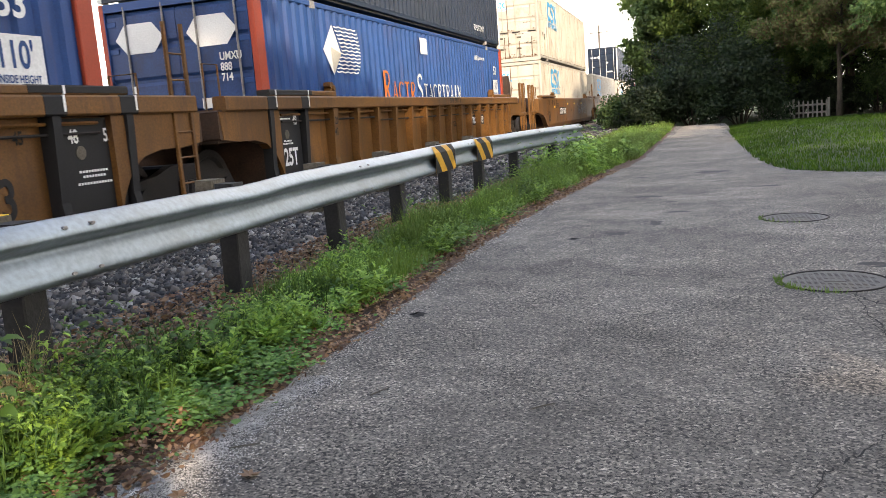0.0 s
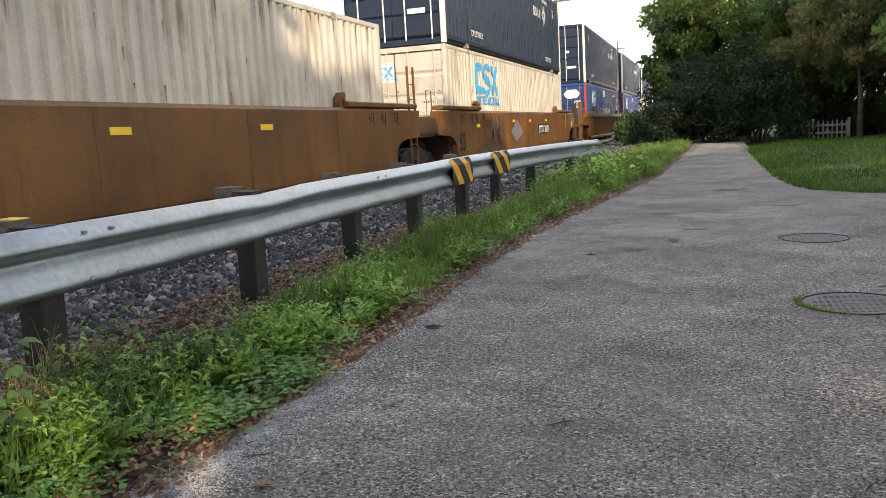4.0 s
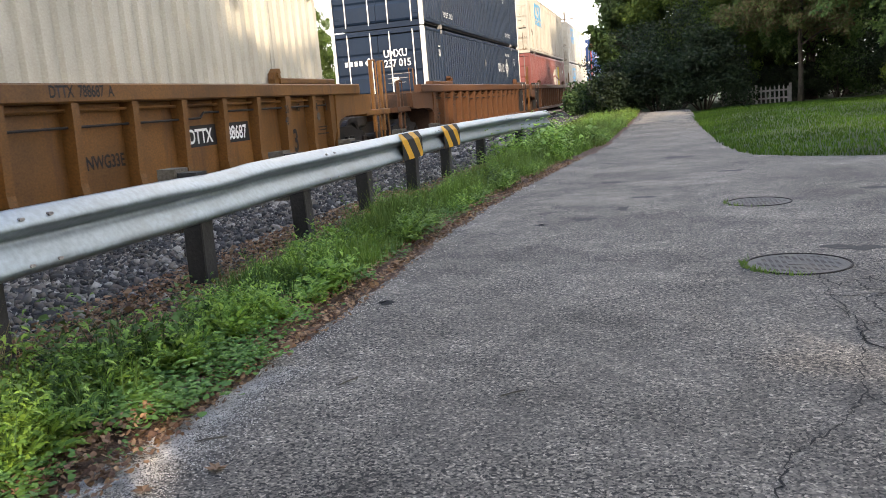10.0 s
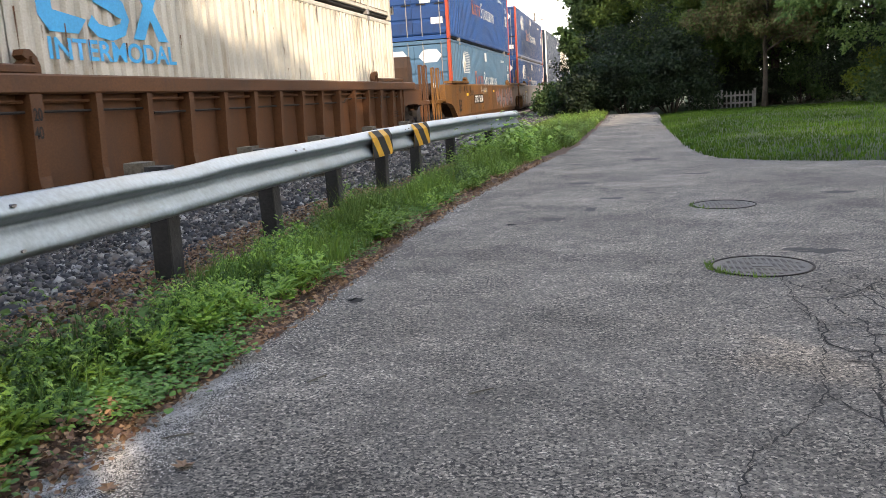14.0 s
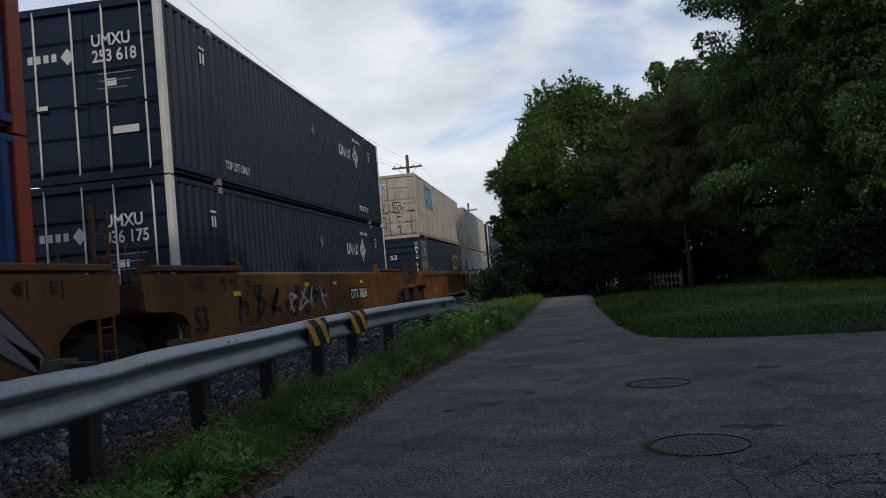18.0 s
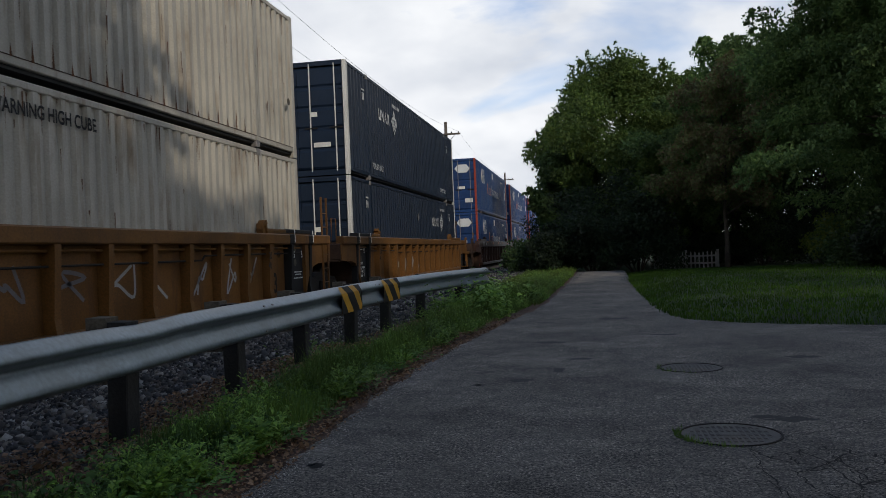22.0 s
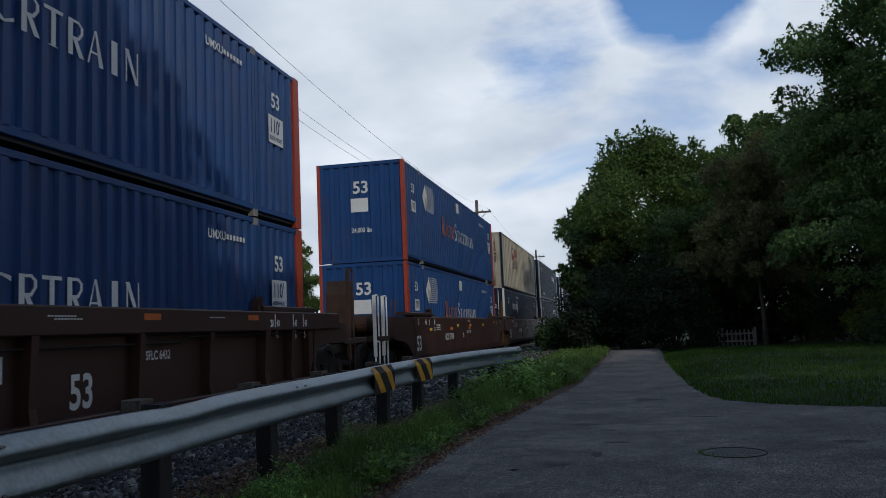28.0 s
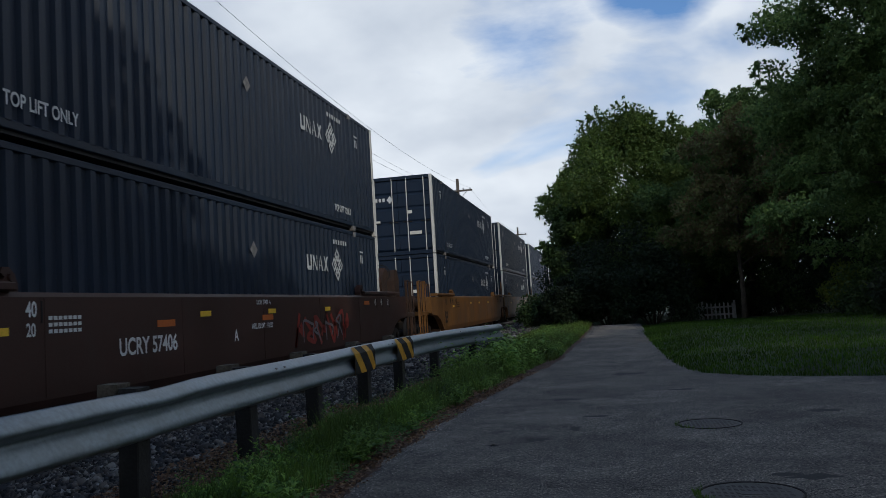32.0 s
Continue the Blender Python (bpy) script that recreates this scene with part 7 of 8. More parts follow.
LE_Y, LE_X = np.array([p[1] for p in LEFT_EDGE]), np.array([p[0] for p in LEFT_EDGE])


def patchy(x, y, scale=1.0, seed=0.0):
    return np.array([noise.noise(Vector((a * scale, b * scale, seed))) for a, b in zip(x, y)])


def verge_place(y0, y1, inner, outer, power=1.0, hole=-0.3, rise=0.0):
    """Places on the strip beside the lane, thinned out in patches."""
    def place(rng, n):
        m = int(n * 2.2)
        y = y0 + (y1 - y0) * rng.random(m) ** power
        e = np.interp(y, LE_Y, LE_X)
        x = e - inner - rng.random(m) * (outer - inner)
        f = patchy(x, y, 2.3, 4.0)
        keep = np.nonzero(f > hole + 0.25 * rng.normal(size=m))[0]
        keep = np.resize(keep, n)
        x, y, e, f = x[keep], y[keep], e[keep], f[keep]
        x, y = x + rng.normal(0, 0.01, n), y + rng.normal(0, 0.01, n)
        hh = (0.5 + 0.6 * np.exp(-((e - x - 0.5) / 0.3) ** 2)) * (0.85 + 0.6 * f) + rise * np.clip((y - 9) / 6, 0, 1)
        return x, y, np.full(n, 0.02), np.clip(hh, 0.2, 2)
    return place


blades("verge_grass", 17000, verge_place(4.6, 20, 0.14, 0.95, 1.2, -0.08), 0.19, 0.0032, 21, "blade", "rough green grass along the barrier posts")
blades("tall_verge_grass", 7000, verge_place(4.6, 17, 0.35, 0.95, 1.0, 0.12, 0.3), 0.27, 0.003, 22, "blade", "taller tufts of green grass round the posts")
blades("near_verge_grass", 1500, verge_place(1.4, 4.6, 0.3, 0.8, 1.0, 0.1), 0.21, 0.003, 23, "weed_dark", "thin dark grass among the weeds")
blades("far_verge_grass", 17000, verge_place(16, 40, 0.05, 2.2, 1.2, -0.2, 0.1), 0.20, 0.007, 24, "sunblade", "tall sunlit grass beside the far lane", bend=0.8)
blades("post_grass", 150, lambda rng, n: (rng.normal(-2.70, 0.05, n), rng.normal(2.62, 0.09, n), np.full(n, 0.02), rng.uniform(0.6, 1.2, n)), 0.34, 0.002, 27, "drystalk", "dry tan grass stalks at the foot of a barrier post", bend=0.45)
blades("dry_grass_stalks", 900, verge_place(5, 22, 0.3, 1.0, 1.0, 0.0, 0.4), 0.42, 0.0022, 26, "sunblade", "thin pale flowering grass stalks", bend=0.5)


def lawn_place(rng, n):
    y = 11 + 27 * rng.random(n) ** 1.3
    rr = RIGHT_EDGE[::-1]
    e = np.interp(y, [p[1] for p in rr], [p[0] for p in rr])
    x = e - 0.05 + rng.normal(0, 0.03, n) + 16 * rng.random(n) ** 1.35
    return x, y, 0.12 * np.clip((x - e) / 1.5, 0, 1) - np.clip((y - 26) * 0.02, 0, 0.24), 0.8 + 0.5 * patchy(x, y, 0.8)


blades("lawn_grass", 70000, lawn_place, 0.075, 0.007, 25, "lawnblade", "short green lawn grass")


def plant(sort, rng):
    """Leaves of one plant as rows of six points: foot, two low and two high flanks, tip."""
    out = []

    def leaf(c, d, L, w1, w2, droop=0.2, cup=0.1):
        d = d / np.linalg.norm(d)
        side = np.cross(d, [0, 0, 1.0])
        side /= max(np.linalg.norm(side), 1e-3)
        tw = rng.normal(0, 0.35)
        up = np.cross(side, d)
        side = side * math.cos(tw) + up * math.sin(tw)
        drop = np.array([0, 0, -droop * L])
        m1, m2 = c + d * L * 0.3, c + d * L * 0.68 + drop * 0.4
        rise = np.array([0, 0, cup * L])
        out.append([c, m1 + side * w1 + rise, m1 - side * w1 + rise, m2 + side * w2 + rise, m2 - side * w2 + rise, c + d * L + drop])
    if sort == "creeper":
        for _ in range(34):
            p = rng.normal(0, 0.085, 2)
            c = np.array([p[0], p[1], rng.uniform(0.012, 0.055)])
            q = rng.uniform(0, 6.28)
            L = rng.uniform(0.020, 0.036)
            leaf(c, np.array([math.cos(q), math.sin(q), rng.uniform(-0.15, 0.4)]), L, L * 0.48, L * 0.46, 0.12, 0.05)
    elif sort == "clover":
        for _ in range(26):
            p = rng.normal(0, 0.07, 2)
            c = np.array([p[0], p[1], rng.uniform(0.03, 0.10)])
            q = rng.uniform(0, 6.28)
            for k in range(3):
                L = rng.uniform(0.013, 0.02)
                leaf(c, np.array([math.cos(q + 2.09 * k), math.sin(q + 2.09 * k), rng.uniform(0, 0.35)]), L, L * 0.38, L * 0.5, 0.1, 0.05)
    elif sort == "feather":
        for _ in range(5):
            b0 = np.array([*rng.normal(0, 0.045, 2), 0.0])
            H = rng.uniform(0.12, 0.30)
            lean = rng.normal(0, 0.3, 2)
            q0 = rng.uniform(0, 6.28)
            for j, u in enumerate(np.linspace(0.1, 1, 10)):
                c = b0 + np.array([lean[0] * u * u * H, lean[1] * u * u * H, u * H])
                q = q0 + j * 2.4
                R = (0.085 - 0.05 * u) * rng.uniform(0.8, 1.25)
                d = np.array([math.cos(q), math.sin(q), 0.45 + 0.5 * u])
                leaf(c, d, R, R * 0.10, R * 0.13, 0.3)
                for a in (-0.75, 0.75):
                    for v in (0.35, 0.62):
                        leaf(c + d / np.linalg.norm(d) * R * v, np.array([math.cos(q + a), math.sin(q + a), 0.4]), R * (0.55 - 0.3 * v), R * 0.07, R * 0.09, 0.3)
    elif sort == "lobed":
        # deeply cut leaves in a loose upright rosette
        for j in range(11):
            q, L = j * 2.4 + rng.uniform(-0.4, 0.4), rng.uniform(0.09, 0.17)
            up = rng.uniform(0.35, 1.7)
            c = np.array([*rng.normal(0, 0.018, 2), rng.uniform(0.0, 0.09)])
            d = np.array([math.cos(q), math.sin(q), up])
            d /= np.linalg.norm(d)
            leaf(c, d, L, L * 0.055, L * 0.075, 0.30, 0.0)
            for v in (0.30, 0.48, 0.64, 0.80):
                foot = c + d * L * v + np.array([0, 0, -0.30 * L * max(0.0, v - 0.3) * 0.6])
                for a in (-0.95, 0.95):
                    side = np.array([math.cos(q + a), math.sin(q + a), up * 0.7])
                    leaf(foot, side, L * (0.34 - 0.20 * abs(v - 0.5)), L * 0.055, L * 0.06, 0.25, 0.02)
    elif sort == "lance":
        for _ in range(15):
            q = rng.uniform(0, 6.28)
            c = np.array([*rng.normal(0, 0.02, 2), rng.uniform(0.0, 0.10)])
            L = rng.uniform(0.06, 0.13)
            leaf(c, np.array([math.cos(q), math.sin(q), rng.uniform(0.3, 1.4)]), L, L * 0.10, L * 0.13, 0.55)
    else:
        for _ in range(3):
            lean = rng.normal(0, 0.25, 2)
            H = rng.uniform(0.22, 0.42)
            for j, u in enumerate(np.linspace(0.25, 1, 7)):
                c = np.array([lean[0] * u * H, lean[1] * u * H, u * H])
                q = j * 2.4 + rng.uniform(0, 1)
                L = rng.uniform(0.07, 0.12) * (1.15 - 0.5 * u)
                leaf(c, np.array([math.cos(q), math.sin(q), 0.25]), L, L * 0.26, L * 0.22, 0.4)
    return np.array(out, float)


def leaf_mesh(name, sets):
    V = np.concatenate(sets)
    n = len(V)
    F = (np.array([(0, 1, 2), (1, 3, 4), (1, 4, 2), (3, 5, 4)])[None] + 6 * np.arange(n)[:, None, None]).reshape(-1, 3)
    return faces_mesh(name, V.reshape(-1, 3), F)


def weeds():
    rng = np.random.default_rng(77)
    kinds = {s: [plant(s, rng) for _ in range(5)] for s in ("creeper", "clover", "feather", "lobed", "lance", "leafy")}
    beds = {"weed": [], "weed_dark": [], "creeper": []}

    def scatter(n, y0, y1, inner, outer, sorts, scale, bed, hole=-0.15, seed=1.0, power=1.0):
        for _ in range(n):
            y = y0 + (y1 - y0) * rng.random() ** power
            e = float(np.interp(y, LE_Y, LE_X))
            x = e - inner - rng.random() * (outer - inner) + 0.06 * noise.noise(Vector((y * 3, 0, 9)))
            f = noise.noise(Vector((x * 2.2, y * 2.2, seed)))
            if f < hole + rng.normal(0, 0.08) + 0.35 * max(0.0, 2.1 - y) * (x > e - 0.3):
                continue
            V = kinds[sorts[rng.integers(len(sorts))]][rng.integers(5)]
            q, s = rng.uniform(0, 6.28), scale * rng.uniform(0.55, 1.25) * (0.85 + 0.5 * max(f, 0))
            R = np.array([[math.cos(q), -math.sin(q), 0], [math.sin(q), math.cos(q), 0], [0, 0, 1]])
            beds[bed].append(V @ R.T * s + np.array([x, y, 0.022]))
    # low round-leaved creeper along the tarmac, cut-leaved weeds behind it, darker plants among them
    scatter(420, 1.2, 3.3, 0.03, 0.46, ("creeper", "creeper", "clover"), 1.0, "creeper", -0.08, 1.0)
    scatter(300, 3.2, 9.0, 0.10, 0.42, ("creeper", "clover"), 1.0, "creeper", 0.0, 1.0)
    scatter(300, 1.15, 3.9, 0.26, 0.74, ("lobed", "lobed", "feather"), 1.05, "weed", -0.10, 2.0)
    scatter(110, 1.9, 4.4, 0.42, 0.82, ("leafy", "lance", "feather"), 1.0, "weed_dark", -0.1, 3.0)
    scatter(600, 3.7, 10.5, 0.16, 0.76, ("lobed", "feather", "lobed", "lance"), 1.05, "weed", -0.08, 2.0)
    scatter(240, 4.4, 13, 0.28, 0.90, ("lance", "feather"), 0.95, "weed_dark", -0.1, 3.0)
    scatter(380, 9.0, 18, 0.10, 0.95, ("feather", "lance", "lobed"), 1.0, "weed", -0.05, 2.0)
    scatter(170, 13.0, 17.5, 0.25, 1.5, ("feather", "leafy"), 1.7, "weed", -0.1, 5.0)
    scatter(520, 16.0, 32, 0.05, 1.6, ("feather", "lance"), 1.25, "weed", -0.1, 2.0)
    for x, y, s in ((-2.62, 3.02, 1.0), (-2.70, 3.18, 0.9), (-2.52, 2.88, 0.85), (-2.66, 2.80, 0.8), (-2.45, 3.2, 0.7), (-2.74, 2.55, 0.8)):
        beds["weed_dark"].append(kinds["leafy"][rng.integers(5)] * s + np.array([x, y, 0.02]))
    for bed, label in (("weed", "bright green feathery weeds between lane and barrier"), ("weed_dark", "dark green leafy plants beside the barrier posts"), ("creeper", "low round-leaved creeper spreading over the tarmac edge")):
        solid({"weed": "weeds", "weed_dark": "leafy_plants", "creeper": "ground_creeper"}[bed], leaf_mesh("weeds", beds[bed]), M[bed], label, "weeds", kind="stuff")
    # dry leaves: small litter everywhere on the soil, some larger ones at the edge
    def litter(name, n, inner, outer, lo, hi, y1, label):
        y = 1.2 + (y1 - 1.2) * rng.random(n) ** 1.4
        e = np.interp(y, LE_Y, LE_X)
        x = e - inner - (outer - inner) * rng.random(n)
        c = np.stack([x, y, 0.03 + 0.03 * rng.random(n)], 1)
        c[:, 2] = np.where(x > e - 0.1, 0.012 + 0.012 * rng.random(n), c[:, 2])
        c[:, 2] = np.where(x < e - 1.25, 0.045 + 0.02 * rng.random(n), c[:, 2])
        a = rng.normal(size=(n, 3)) * [1, 1, 0.3]
        a /= np.linalg.norm(a, axis=1)[:, None]
        b = np.cross(a, np.array([0, 0, 1.0]) + 0.5 * rng.normal(size=(n, 3)))
        b /= np.linalg.norm(b, axis=1)[:, None]
        s = rng.uniform(lo, hi, n)[:, None]
        j = lambda: rng.uniform(0.2, 0.75, n)[:, None]
        V = np.stack([c - a * s, c - a * s * 0.3 + b * s * j(), c - a * s * 0.3 - b * s * j(), c + a * s * 0.4 + b * s * j(), c + a * s * 0.4 - b * s * j(), c + a * s], 1)
        V[:, :, 2] += s * rng.uniform(-0.15, 0.3, (n, 6))
        solid(name, leaf_mesh(name, [V]), M["deadleaf"], label, "leaf litter", kind="stuff")
    litter("leaf_litter", 21000, -0.08, 1.55, 0.006, 0.018, 14, "small brown leaf litter on the soil of the verge")
    litter("back_litter", 9000, 0.72, 1.75, 0.010, 0.026, 10, "brown leaf litter between the weeds and the ballast")
    litter("edge_litter", 5000, -0.02, 0.26, 0.008, 0.022, 13, "brown leaf litter along the tarmac edge")
    litter("dry_leaves", 420, -0.02, 1.45, 0.016, 0.034, 9, "brown fallen leaves along the tarmac edge")
    litter("near_dry_leaves", 70, 0.0, 0.45, 0.02, 0.042, 2.3, "pale brown curled leaves lying where the tarmac ends")


weeds()


# ---- lane fittings ----
def manhole(x, y, r):
    m = thing("manhole_cover", "round grey cast-iron manhole cover set in the tarmac", "manhole cover", "manhole covers", at=pose(x, y, 0))
    n = 36
    ring = Shape()
    for a, b, z0, z1 in ((r, r - 0.012, -0.05, 0.006),):
        vs = []
        for k in range(n):
            q = 2 * math.pi * k / n
            vs += [(a * math.cos(q), a * math.sin(q), z0), (a * math.cos(q), a * math.sin(q), z1), (b * math.cos(q), b * math.sin(q), z1), (b * math.cos(q), b * math.sin(q), z0)]
        ring.add(vs, [(4 * k + i, 4 * ((k + 1) % n) + i, 4 * ((k + 1) % n) + (i + 1) % 4, 4 * k + (i + 1) % 4) for k in range(n) for i in range(4)])
    part("rim", ring, M["iron"], m)
    part("lid", Shape().cyl(2, 0, 0, r - 0.020, -0.04, 0.002, n), M["castiron"], m)
    knob = Shape()
    step = 0.036
    k = int(r / step)
    for i in range(-k, k + 1):
        for j in range(-k, k + 1):
            u, v = i * step, j * step
            if math.hypot(u, v) < r - 0.065 and not (abs(u) < 0.07 and abs(v) < 0.05):
                knob.box(u - 0.011, u + 0.011, v - 0.011, v + 0.011, 0.002, 0.005)
    part("studs", knob, M["castiron"], m)
    tuft = random.Random(int(x * 100))
    bl = Shape()
    for _ in range(150 if r > 0.29 else 40):
        q = math.pi + tuft.gauss(0.45, 0.55)
        d, h, w = r + tuft.uniform(-0.012, 0.03), tuft.uniform(0.01, 0.045), 0.003
        px, py, bx, by = d * math.cos(q), d * math.sin(q), tuft.uniform(-0.02, 0.02), tuft.uniform(-0.02, 0.02)
        bl.add([(px - w, py, 0), (px + w, py, 0), (px + bx, py + by, h)], [(0, 1, 2)])
    me = bpy.data.meshes.new("rim_grass")
    me.from_pydata(bl.v, [], bl.f)
    tagged(part("rim_grass", me, M["blade"], m), "", kind="stuff")
    part("name_plate", Shape().box(-0.06, 0.06, -0.035, 0.035, 0.002, 0.0055), M["castiron"], m)
    return m


manhole(0.895, 7.80, 0.285)
manhole(0.805, 5.13, 0.30)


def cracks():
    """Cracks as thin sunk lines, each a crooked strip a little above the tarmac."""
    rnd = random.Random(9)
    root = thing("tarmac_cracks", "dark crooked cracks in the tarmac", "crack", kind="structure")

    def crack(pts, w=0.007, wob=0.009):
        line = []
        for (x0, y0), (x1, y1) in zip(pts, pts[1:]):
            n = max(2, int(math.hypot(x1 - x0, y1 - y0) / 0.028))
            line += [(x0 + (x1 - x0) * k / n + rnd.uniform(-wob, wob), y0 + (y1 - y0) * k / n + rnd.uniform(-wob, wob)) for k in range(n)]
        line.append(pts[-1])
        s = Shape()
        vs = []
        for i, (x, y) in enumerate(line):
            a, b = line[max(i - 1, 0)], line[min(i + 1, len(line) - 1)]
            d = Vector((b[0] - a[0], b[1] - a[1])).normalized()
            h = 0.6 * w * rnd.choice((0.3, 0.5, 0.7, 0.9, 1.2))
            vs += [(x - d.y * h, y + d.x * h, 0.002), (x + d.y * h, y - d.x * h, 0.002)]
        s.add(vs, [(2 * i, 2 * i + 1, 2 * i + 3, 2 * i + 2) for i in range(len(line) - 1)])
        part("crack", s, M["crack"], root)
    crack([(-1.2, 5.5), (-0.6, 5.45), (0.0, 5.3), (0.5, 5.2)], 0.006)
    crack([(0.86, 4.84), (0.84, 4.32), (0.86, 3.9), (0.81, 3.56), (0.72, 3.2), (0.68, 2.96), (0.56, 2.72), (0.37, 2.47), (0.27, 2.15), (0.22, 1.8)], 0.007, 0.012)
    crack([(0.68, 2.96), (0.80, 2.72), (0.74, 2.4), (0.70, 2.0)], 0.0075, 0.012)
    crack([(0.81, 3.56), (0.96, 3.45), (0.90, 3.1), (0.80, 2.72)], 0.0075, 0.012)
    crack([(0.86, 3.9), (1.05, 3.8), (1.2, 3.9)], 0.006, 0.012)
    crack([(0.84, 4.32), (1.1, 4.4), (1.4, 4.7)], 0.006, 0.012)
    crack([(1.25, 4.9), (1.25, 4.2), (1.1, 3.6), (1.22, 3.0), (1.0, 2.6)], 0.0065, 0.012)
    crack([(1.25, 4.2), (1.7, 4.0), (2.2, 4.1)], 0.007)
    crack([(1.1, 3.6), (1.6, 3.3), (2.0, 3.4)], 0.007)
    crack([(1.22, 3.0), (0.9, 2.75), (0.7, 2.4)], 0.008)
    crack([(1.1, 5.05), (1.5, 5.3), (2.2, 5.2), (3.2, 5.5)], 0.006)
    crack([(1.3, 4.6), (1.8, 4.7), (2.4, 4.5)], 0.006)
    crack([(1.6, 3.3), (1.7, 4.0), (1.8, 4.7)], 0.006)
    crack([(2.0, 3.4), (2.2, 4.1), (2.4, 4.5), (2.6, 5.3)], 0.006)
    # close network where the tarmac is breaking up
    net = Shape()
    node = {}
    for i in range(9):
        for j in range(14):
            node[i, j] = (0.86 + 0.04 * j * (j < 4) + i * 0.15 + rnd.uniform(-0.06, 0.06), 2.0 + j * 0.21 + rnd.uniform(-0.08, 0.08))
    for (i, j), p0 in node.items():
        for k in ((i + 1, j), (i, j + 1), (i + 1, j + 1)):
            if k in node and rnd.random() < (0.74 if k[0] != i + 1 or k[1] == j else 0.15):
                p1 = node[k]
                pts = [(p0[0] + (p1[0] - p0[0]) * u / 5 + (rnd.uniform(-0.018, 0.018) if 0 < u < 5 else 0), p0[1] + (p1[1] - p0[1]) * u / 5 + (rnd.uniform(-0.018, 0.018) if 0 < u < 5 else 0)) for u in range(6)]
                vs = []
                for u, (x, y) in enumerate(pts):
                    a, b = pts[max(u - 1, 0)], pts[min(u + 1, 5)]
                    d = Vector((b[0] - a[0], b[1] - a[1])).normalized()
                    h = rnd.choice((0.0012, 0.0025, 0.0042, 0.006))
                    vs += [(x - d.y * h, y + d.x * h, 0.002), (x + d.y * h, y - d.x * h, 0.002)]
                net.add(vs, [(2 * u, 2 * u + 1, 2 * u + 3, 2 * u + 2) for u in range(5)])
    tagged(part("crack_network", net, M["crack"], root), "", kind="stuff")
    crack([(0.3, 6.7), (0.2, 7.3), (-0.2, 7.8)], 0.005)
    crack([(1.5, 7.2), (1.8, 6.6), (2.3, 6.4)], 0.007)
    crack([(-0.7, 11.5), (0.3, 11.9), (1.2, 12.3)], 0.008)


cracks()


def lobed(x, y, rnd):
    """A curled leaf with pointed lobes round its middle."""
    n = 14
    ring = [(x + (0.042 if k % 2 == 0 else 0.021) * rnd.uniform(0.8, 1.25) * math.cos(2 * math.pi * k / n), y + (0.036 if k % 2 == 0 else 0.018) * rnd.uniform(0.8, 1.25) * math.sin(2 * math.pi * k / n), 0.004 + rnd.uniform(0, 0.016)) for k in range(n)]
    return Shape().add(ring + [(x, y, 0.006)], [(k, (k + 1) % n, n) for k in range(n)])


def stains():
    """Dark tar spots and bits of debris on the lane."""
    rnd = random.Random(4)
    for x, y, r, sq in ((-0.98, 6.97, 0.055, 0.5), (-0.63, 7.2, 0.11, 0.7), (-0.31, 7.72, 0.07, 1.6), (-0.53, 10.0, 0.22, 0.35), (-0.11, 8.5, 0.15, 0.3), (0.06, 15.3, 0.12, 0.5), (0.3, 13.0, 0.3, 0.4), (1.25, 5.55, 0.17, 0.35), (1.1, 5.62, 0.12, 0.3), (-0.2, 9.4, 0.10, 0.3), (0.1, 16.4, 0.14, 0.25), (0.9, 10.6, 0.2, 0.25), (-0.7, 12.6, 0.16, 0.3), (2.0, 8.4, 0.2, 0.3)):
        s = Shape()
        n = 18
        s.flat([(x + r * math.cos(2 * math.pi * k / n) * rnd.uniform(0.5, 1.15), y + r * sq * 1.6 * math.sin(2 * math.pi * k / n) * rnd.uniform(0.5, 1.15), 0.0015) for k in range(n)])
        solid("tar_spot", s, M["patch"], "dark flat tar spot on the tarmac", "stain", "tar spots")
    for x, y, r in ((-0.98, 6.97, 0.035), (-1.55, 4.37, 0.04)):
        s = Shape()
        ring = [(x + r * rnd.uniform(0.5, 1.7) * math.cos(q), y + r * rnd.uniform(0.6, 2.0) * math.sin(q), 0.0) for q in np.linspace(0, 6.28, 13)[:-1]]
        s.add(ring + [(x, y, r * 0.35), (x + r * 0.4, y + r * 0.3, r * 0.28)], [(k, (k + 1) % 12, 12 if k < 7 else 13) for k in range(12)] + [(0, 12, 13), (7, 13, 12)])
        solid("debris_clod", s, M["crack"], "dark clod of debris on the tarmac", "debris", "debris on the lane")
    for x, y, q in ((-1.62, 2.42, 0.3), (-1.30, 3.0, 0.9), (-0.6, 2.9, 0.5)):
        s = Shape().tube([(x, y, 0.006), (x + 0.05 * math.cos(q), y + 0.05 * math.sin(q), 0.012), (x + 0.11 * math.cos(q + 0.2), y + 0.11 * math.sin(q + 0.2), 0.006)], 0.003, 5)
        solid("twig", s, M["timber"], "short pale twig on the tarmac", "twig", "twigs on the lane")
    for x, y in ((-1.58, 2.05), (-1.42, 2.22)):
        s = lobed(x, y, rnd)
        solid("fallen_leaf", s, M["deadleaf"], "curled pale brown leaf on the tarmac", "leaf", "fallen leaves")


stains()


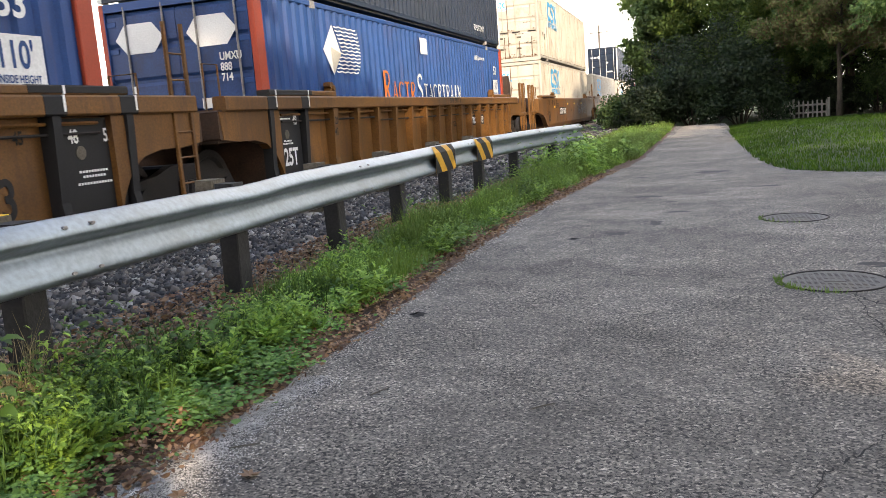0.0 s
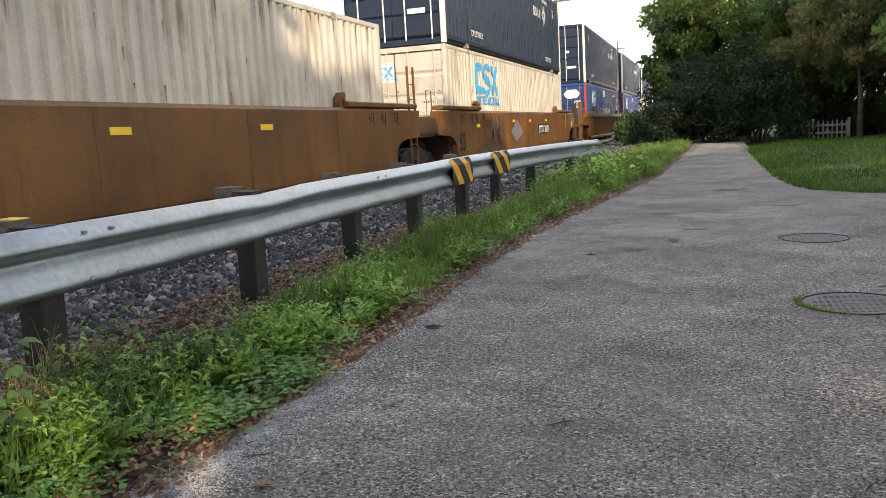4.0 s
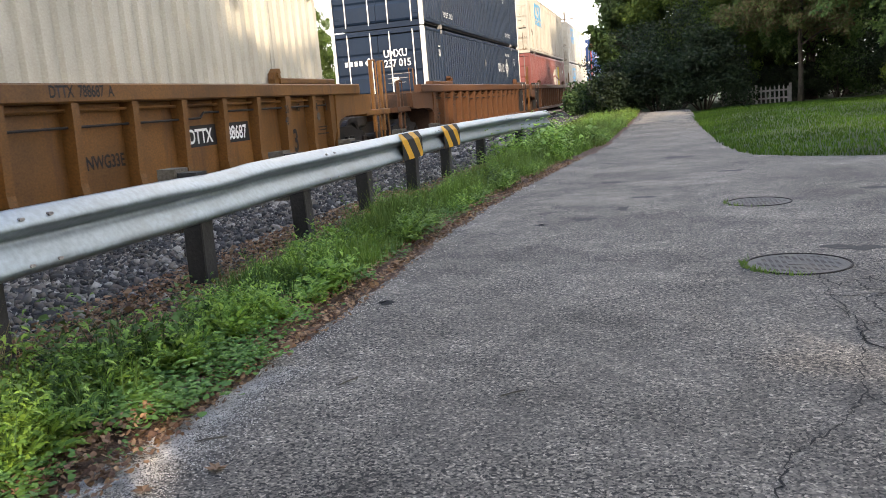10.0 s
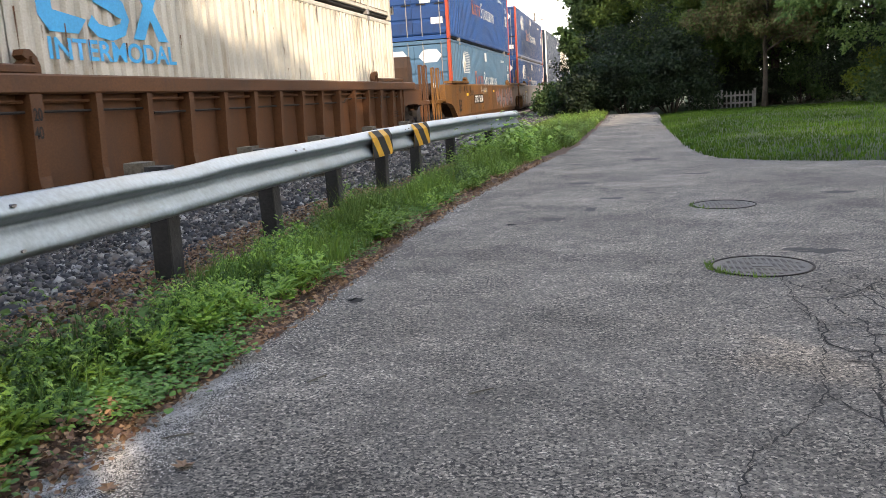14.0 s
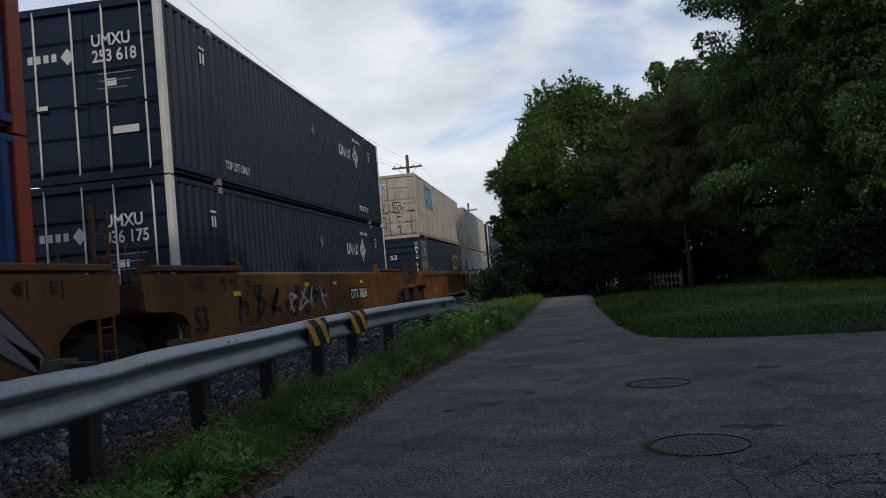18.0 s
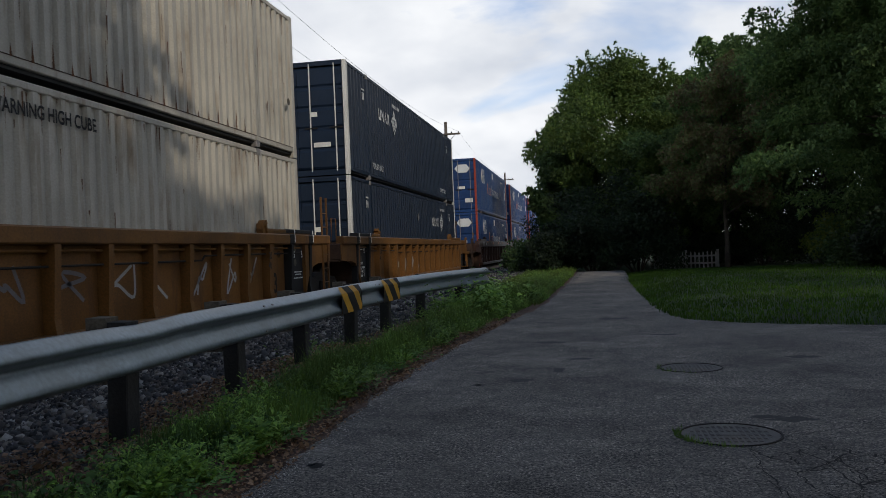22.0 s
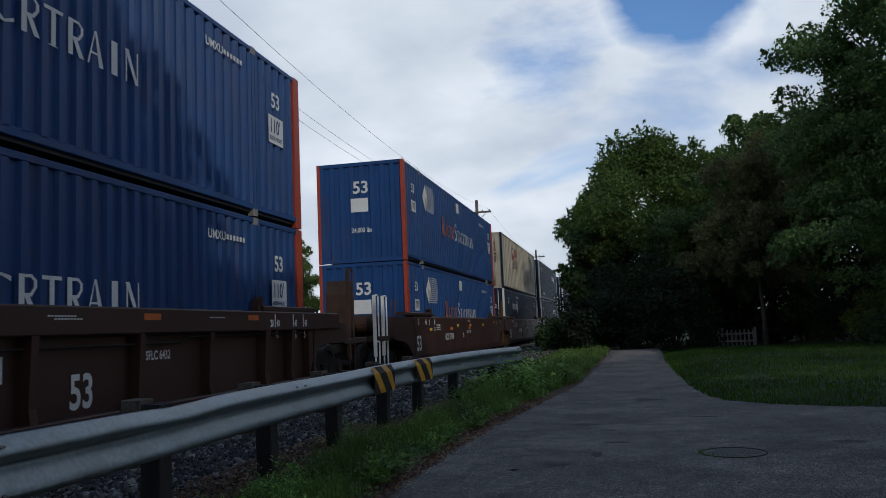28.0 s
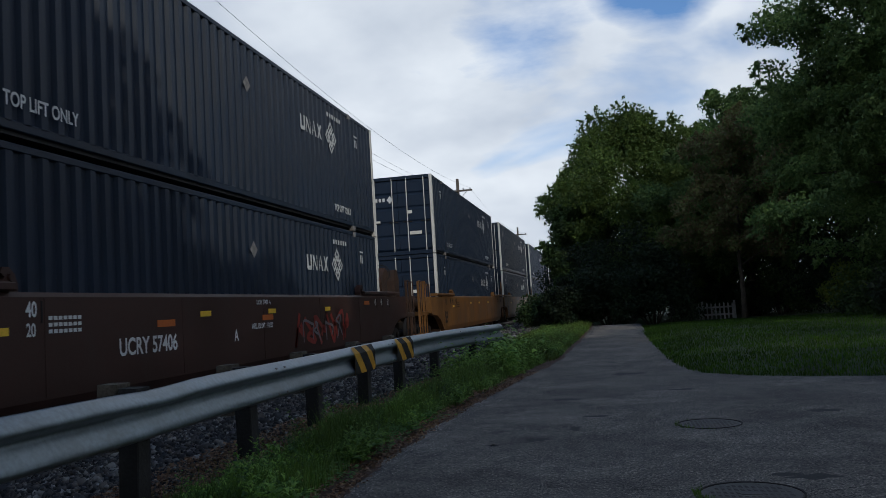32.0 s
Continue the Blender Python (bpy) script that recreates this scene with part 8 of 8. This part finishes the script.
def edge_grit():
    """Loose stone dust washed to the edge of the lane; its dense near part paints a sun patch where the weeds meet it.
    """
    rng = np.random.default_rng(31)
    # the second, dense set of pale grains stands in for a sun patch
    sets = ((9000, 1.2, 9.0, 1.6, 0.10, -0.05, 0.0014, 0.0036), (60000, 1.15, 2.1, 1.25, 0.13, -0.10, 0.0012, 0.0030))
    V, base = [], np.array([(-1, -1, 0), (1, -1, 0), (0, 1.2, 0), (0, 0, 1.0)])
    for n, y0, dy, power, wide, shift, lo, hi in sets:
        y = y0 + dy * rng.random(n) ** power
        x = np.interp(y, LE_Y, LE_X) + np.abs(rng.normal(0, wide, n)) * (1.25 - 0.25 * (y - y0) / dy) + shift
        keep = patchy(x, y, 5.0, 6.0) + 0.5 * patchy(x, y, 17.0, 2.0) > -0.35 + 0.3 * rng.normal(size=n)
        x, y = x[keep], y[keep]
        m = len(x)
        q = rng.uniform(0, 2 * math.pi, m)
        c, sn = np.cos(q)[:, None], np.sin(q)[:, None]
        b = base[None] * (rng.uniform(lo, hi, m)[:, None, None] * rng.uniform(0.6, 1.4, (m, 4, 3)))
        b = np.stack([b[:, :, 0] * c - b[:, :, 1] * sn, b[:, :, 0] * sn + b[:, :, 1] * c, b[:, :, 2]], 2)
        V.append(b + np.stack([x, y, np.full(m, 0.001)], 1)[:, None])
    V = np.concatenate(V)
    F = (np.array([(0, 1, 3), (1, 2, 3), (2, 0, 3)])[None] + 4 * np.arange(len(V))[:, None, None]).reshape(-1, 3)
    solid("edge_grit", faces_mesh("edge_grit", V.reshape(-1, 3), F), M["grit"], "pale loose grit along the tarmac edge, dense where it paints sun", "grit", kind="stuff")
    # pale gravelly sheet that paints the sunlit band on the far lane
    far = Shape().flat([(x, y, 0.004) for x, y in ragged([(-0.50, 25.5), (-0.35, 30), (-0.2, 35.8)], 0.3, 0.12, 8) + ragged([(1.05, 35.8), (1.2, 30), (0.95, 25.2)], 0.3, 0.12, 9) + ragged([(0.95, 25.2), (0.3, 26.2), (-0.50, 25.5)], 0.15, 0.10, 10)])
    solid("gravel_drift", far, M["gravel"], "pale gravelly sheet painting the sunlit far end of the lane", "gravel", kind="structure")


edge_grit()


def picket_fence():
    f = thing("picket_fence", "low white wooden picket fence at the back of the lawn", "fence", at=pose(0, 0, -0.24))
    me = Shape().prism([(0, 0.05), (0.07, 0.05), (0.07, 0.80), (0.035, 0.88), (0, 0.80)], 1, 0, 0.02).mesh("picket")
    x0, x1, y = 3.2, 5.9, 40.0
    for k in range(int((x1 - x0) / 0.19) + 1):
        part("picket", me, M["fence"], f, at=pose(x0 + k * 0.19, y, 0.02 * math.sin(k * 1.7)))
    for z in (0.28, 0.62):
        part("fence_rail", Shape().beam(0, x0 - 0.1, x1 + 0.1, y + 0.02, y + 0.05, z, z + 0.08, 0.005), M["fence"], f)
    for x in (x0 - 0.1, (x0 + x1) / 2, x1 + 0.1):
        part("fence_post", Shape().beam(2, -0.2, 0.95, x - 0.05, x + 0.05, y + 0.05, y + 0.14, 0.008), M["fence"], f)


picket_fence()


POLES = [(-9.9, 10.9), (-9.9, 58.0), (-9.9, 100.0), (-9.9, 148.0)]


def poles():
    for x, y in POLES:
        p = thing("utility_pole", "tall weathered wooden utility pole with a crossarm beside the railway", "utility pole", "utility poles", at=pose(x, y, -0.1))
        part("pole", Shape().tube([(0, 0, -0.5), (0, 0, 5), (0.02, 0, 10.6)], [0.17, 0.15, 0.11], 12), M["wood"], p, smooth=True)
        arm = part("crossarm", Shape().beam(0, -1.1, 1.1, -0.2, -0.1, 9.62, 9.75, 0.01), M["wood"], p)
        for dx in (-0.95, -0.45, 0.45, 0.95):
            part("insulator", Shape().cyl(2, dx, -0.15, 0.035, 9.75, 9.86, 8).cyl(2, dx, -0.15, 0.05, 9.80, 9.83, 8), M["iron"], arm)
        part("brace", Shape().tube([(-0.7, -0.16, 9.62), (0, -0.14, 8.9)], 0.018, 6).tube([(0.7, -0.16, 9.62), (0, -0.14, 8.9)], 0.018, 6), M["iron"], p)
    for dx in (-0.95, -0.45, 0.95):
        line = Shape()
        stops = [(-9.9 + dx, -35, 9.75)] + [(x + dx, y - 0.15, 9.76) for x, y in POLES]
        pts = []
        for (xa, ya, za), (xb, yb, zb) in zip(stops, stops[1:]):
            for k in range(14):
                u = k / 14
                pts.append((xa, ya + (yb - ya) * u, za + (zb - za) * u - 1.0 * 4 * u * (1 - u)))
        line.tube(pts + [stops[-1]], 0.006, 5)
        solid("overhead_wire", line, M["wire"], "thin dark overhead wire between the poles", "wire", "overhead wires")
    guy = Shape().tube([(-9.8, 11.0, 8.6), (-9.8, 15.4, -0.15)], 0.009, 5)
    solid("guy_wire", guy, M["wire"], "thin slanting guy wire of a pole", "wire")


poles()


def house(x, y, w, d, h, seed, at_z=0.0, label="pale house with a grey gabled roof half hidden by trees"):
    hs = thing("house", label, "house", at=pose(x, y, at_z))
    part("wall", Shape().box(0, w, 0, d, -0.2, h), M["siding"], hs)
    part("roof", Shape().prism([(-0.4, h - 0.05), (w + 0.4, h - 0.05), (w / 2, h + w * 0.28)], 1, -0.4, d + 0.4), M["shingle"], hs)
    for i, u in enumerate((0.2, 0.6)):
        wd = part("window", Shape().box(w * u, w * u + 1.1, -0.05, 0.03, 1.0, 2.3), M["fence"], hs)
        part("pane", Shape().box(w * u + 0.08, w * u + 1.02, -0.06, -0.045, 1.08, 2.22), M["glass"], wd)
    part("door", Shape().box(w * 0.44, w * 0.44 + 0.95, -0.05, 0.03, 0.1, 2.1), M["timber"], hs)


house(16.5, 47, 9, 8, 3.0, 1)
house(-34, 52, 10, 8, 2.6, 2, -0.2, "pale low house beyond the railway")


# ---- the train runs ----
def run(t):
    """Metres that the train has gone at t seconds."""
    return 13.8658 * t + 0.00293 * t * t


def motions():
    times = [0, 4, 8, 12, 16, 20, 24, 28, 32]
    for ob, y, z in CARRIED:
        walk(ob, [(t, pose(SIDE_X, y - run(t), z)) for t in times])
        # wheelsets roll while they pass the lane
        for ax in (c for c in ob.children if c.name.startswith("axle")):
            place = ax.matrix_basis.translation.copy()
            t0 = (y + place.y - 26) / 13.9
            rows = [(0.0, pose(*place))]
            if t0 < 32 and t0 + 1.85 > 0:
                k0 = max(0.04, t0)
                rows += [(k0 + 0.045 * k, pose(*place, math.degrees(13.9 * 0.045 * k / 0.46))) for k in range(42) if k0 + 0.045 * k < 31.95 and k0 + 0.045 * k < t0 + 1.9]
            walk(ax, rows + [(32.0, rows[-1][1])])


motions()
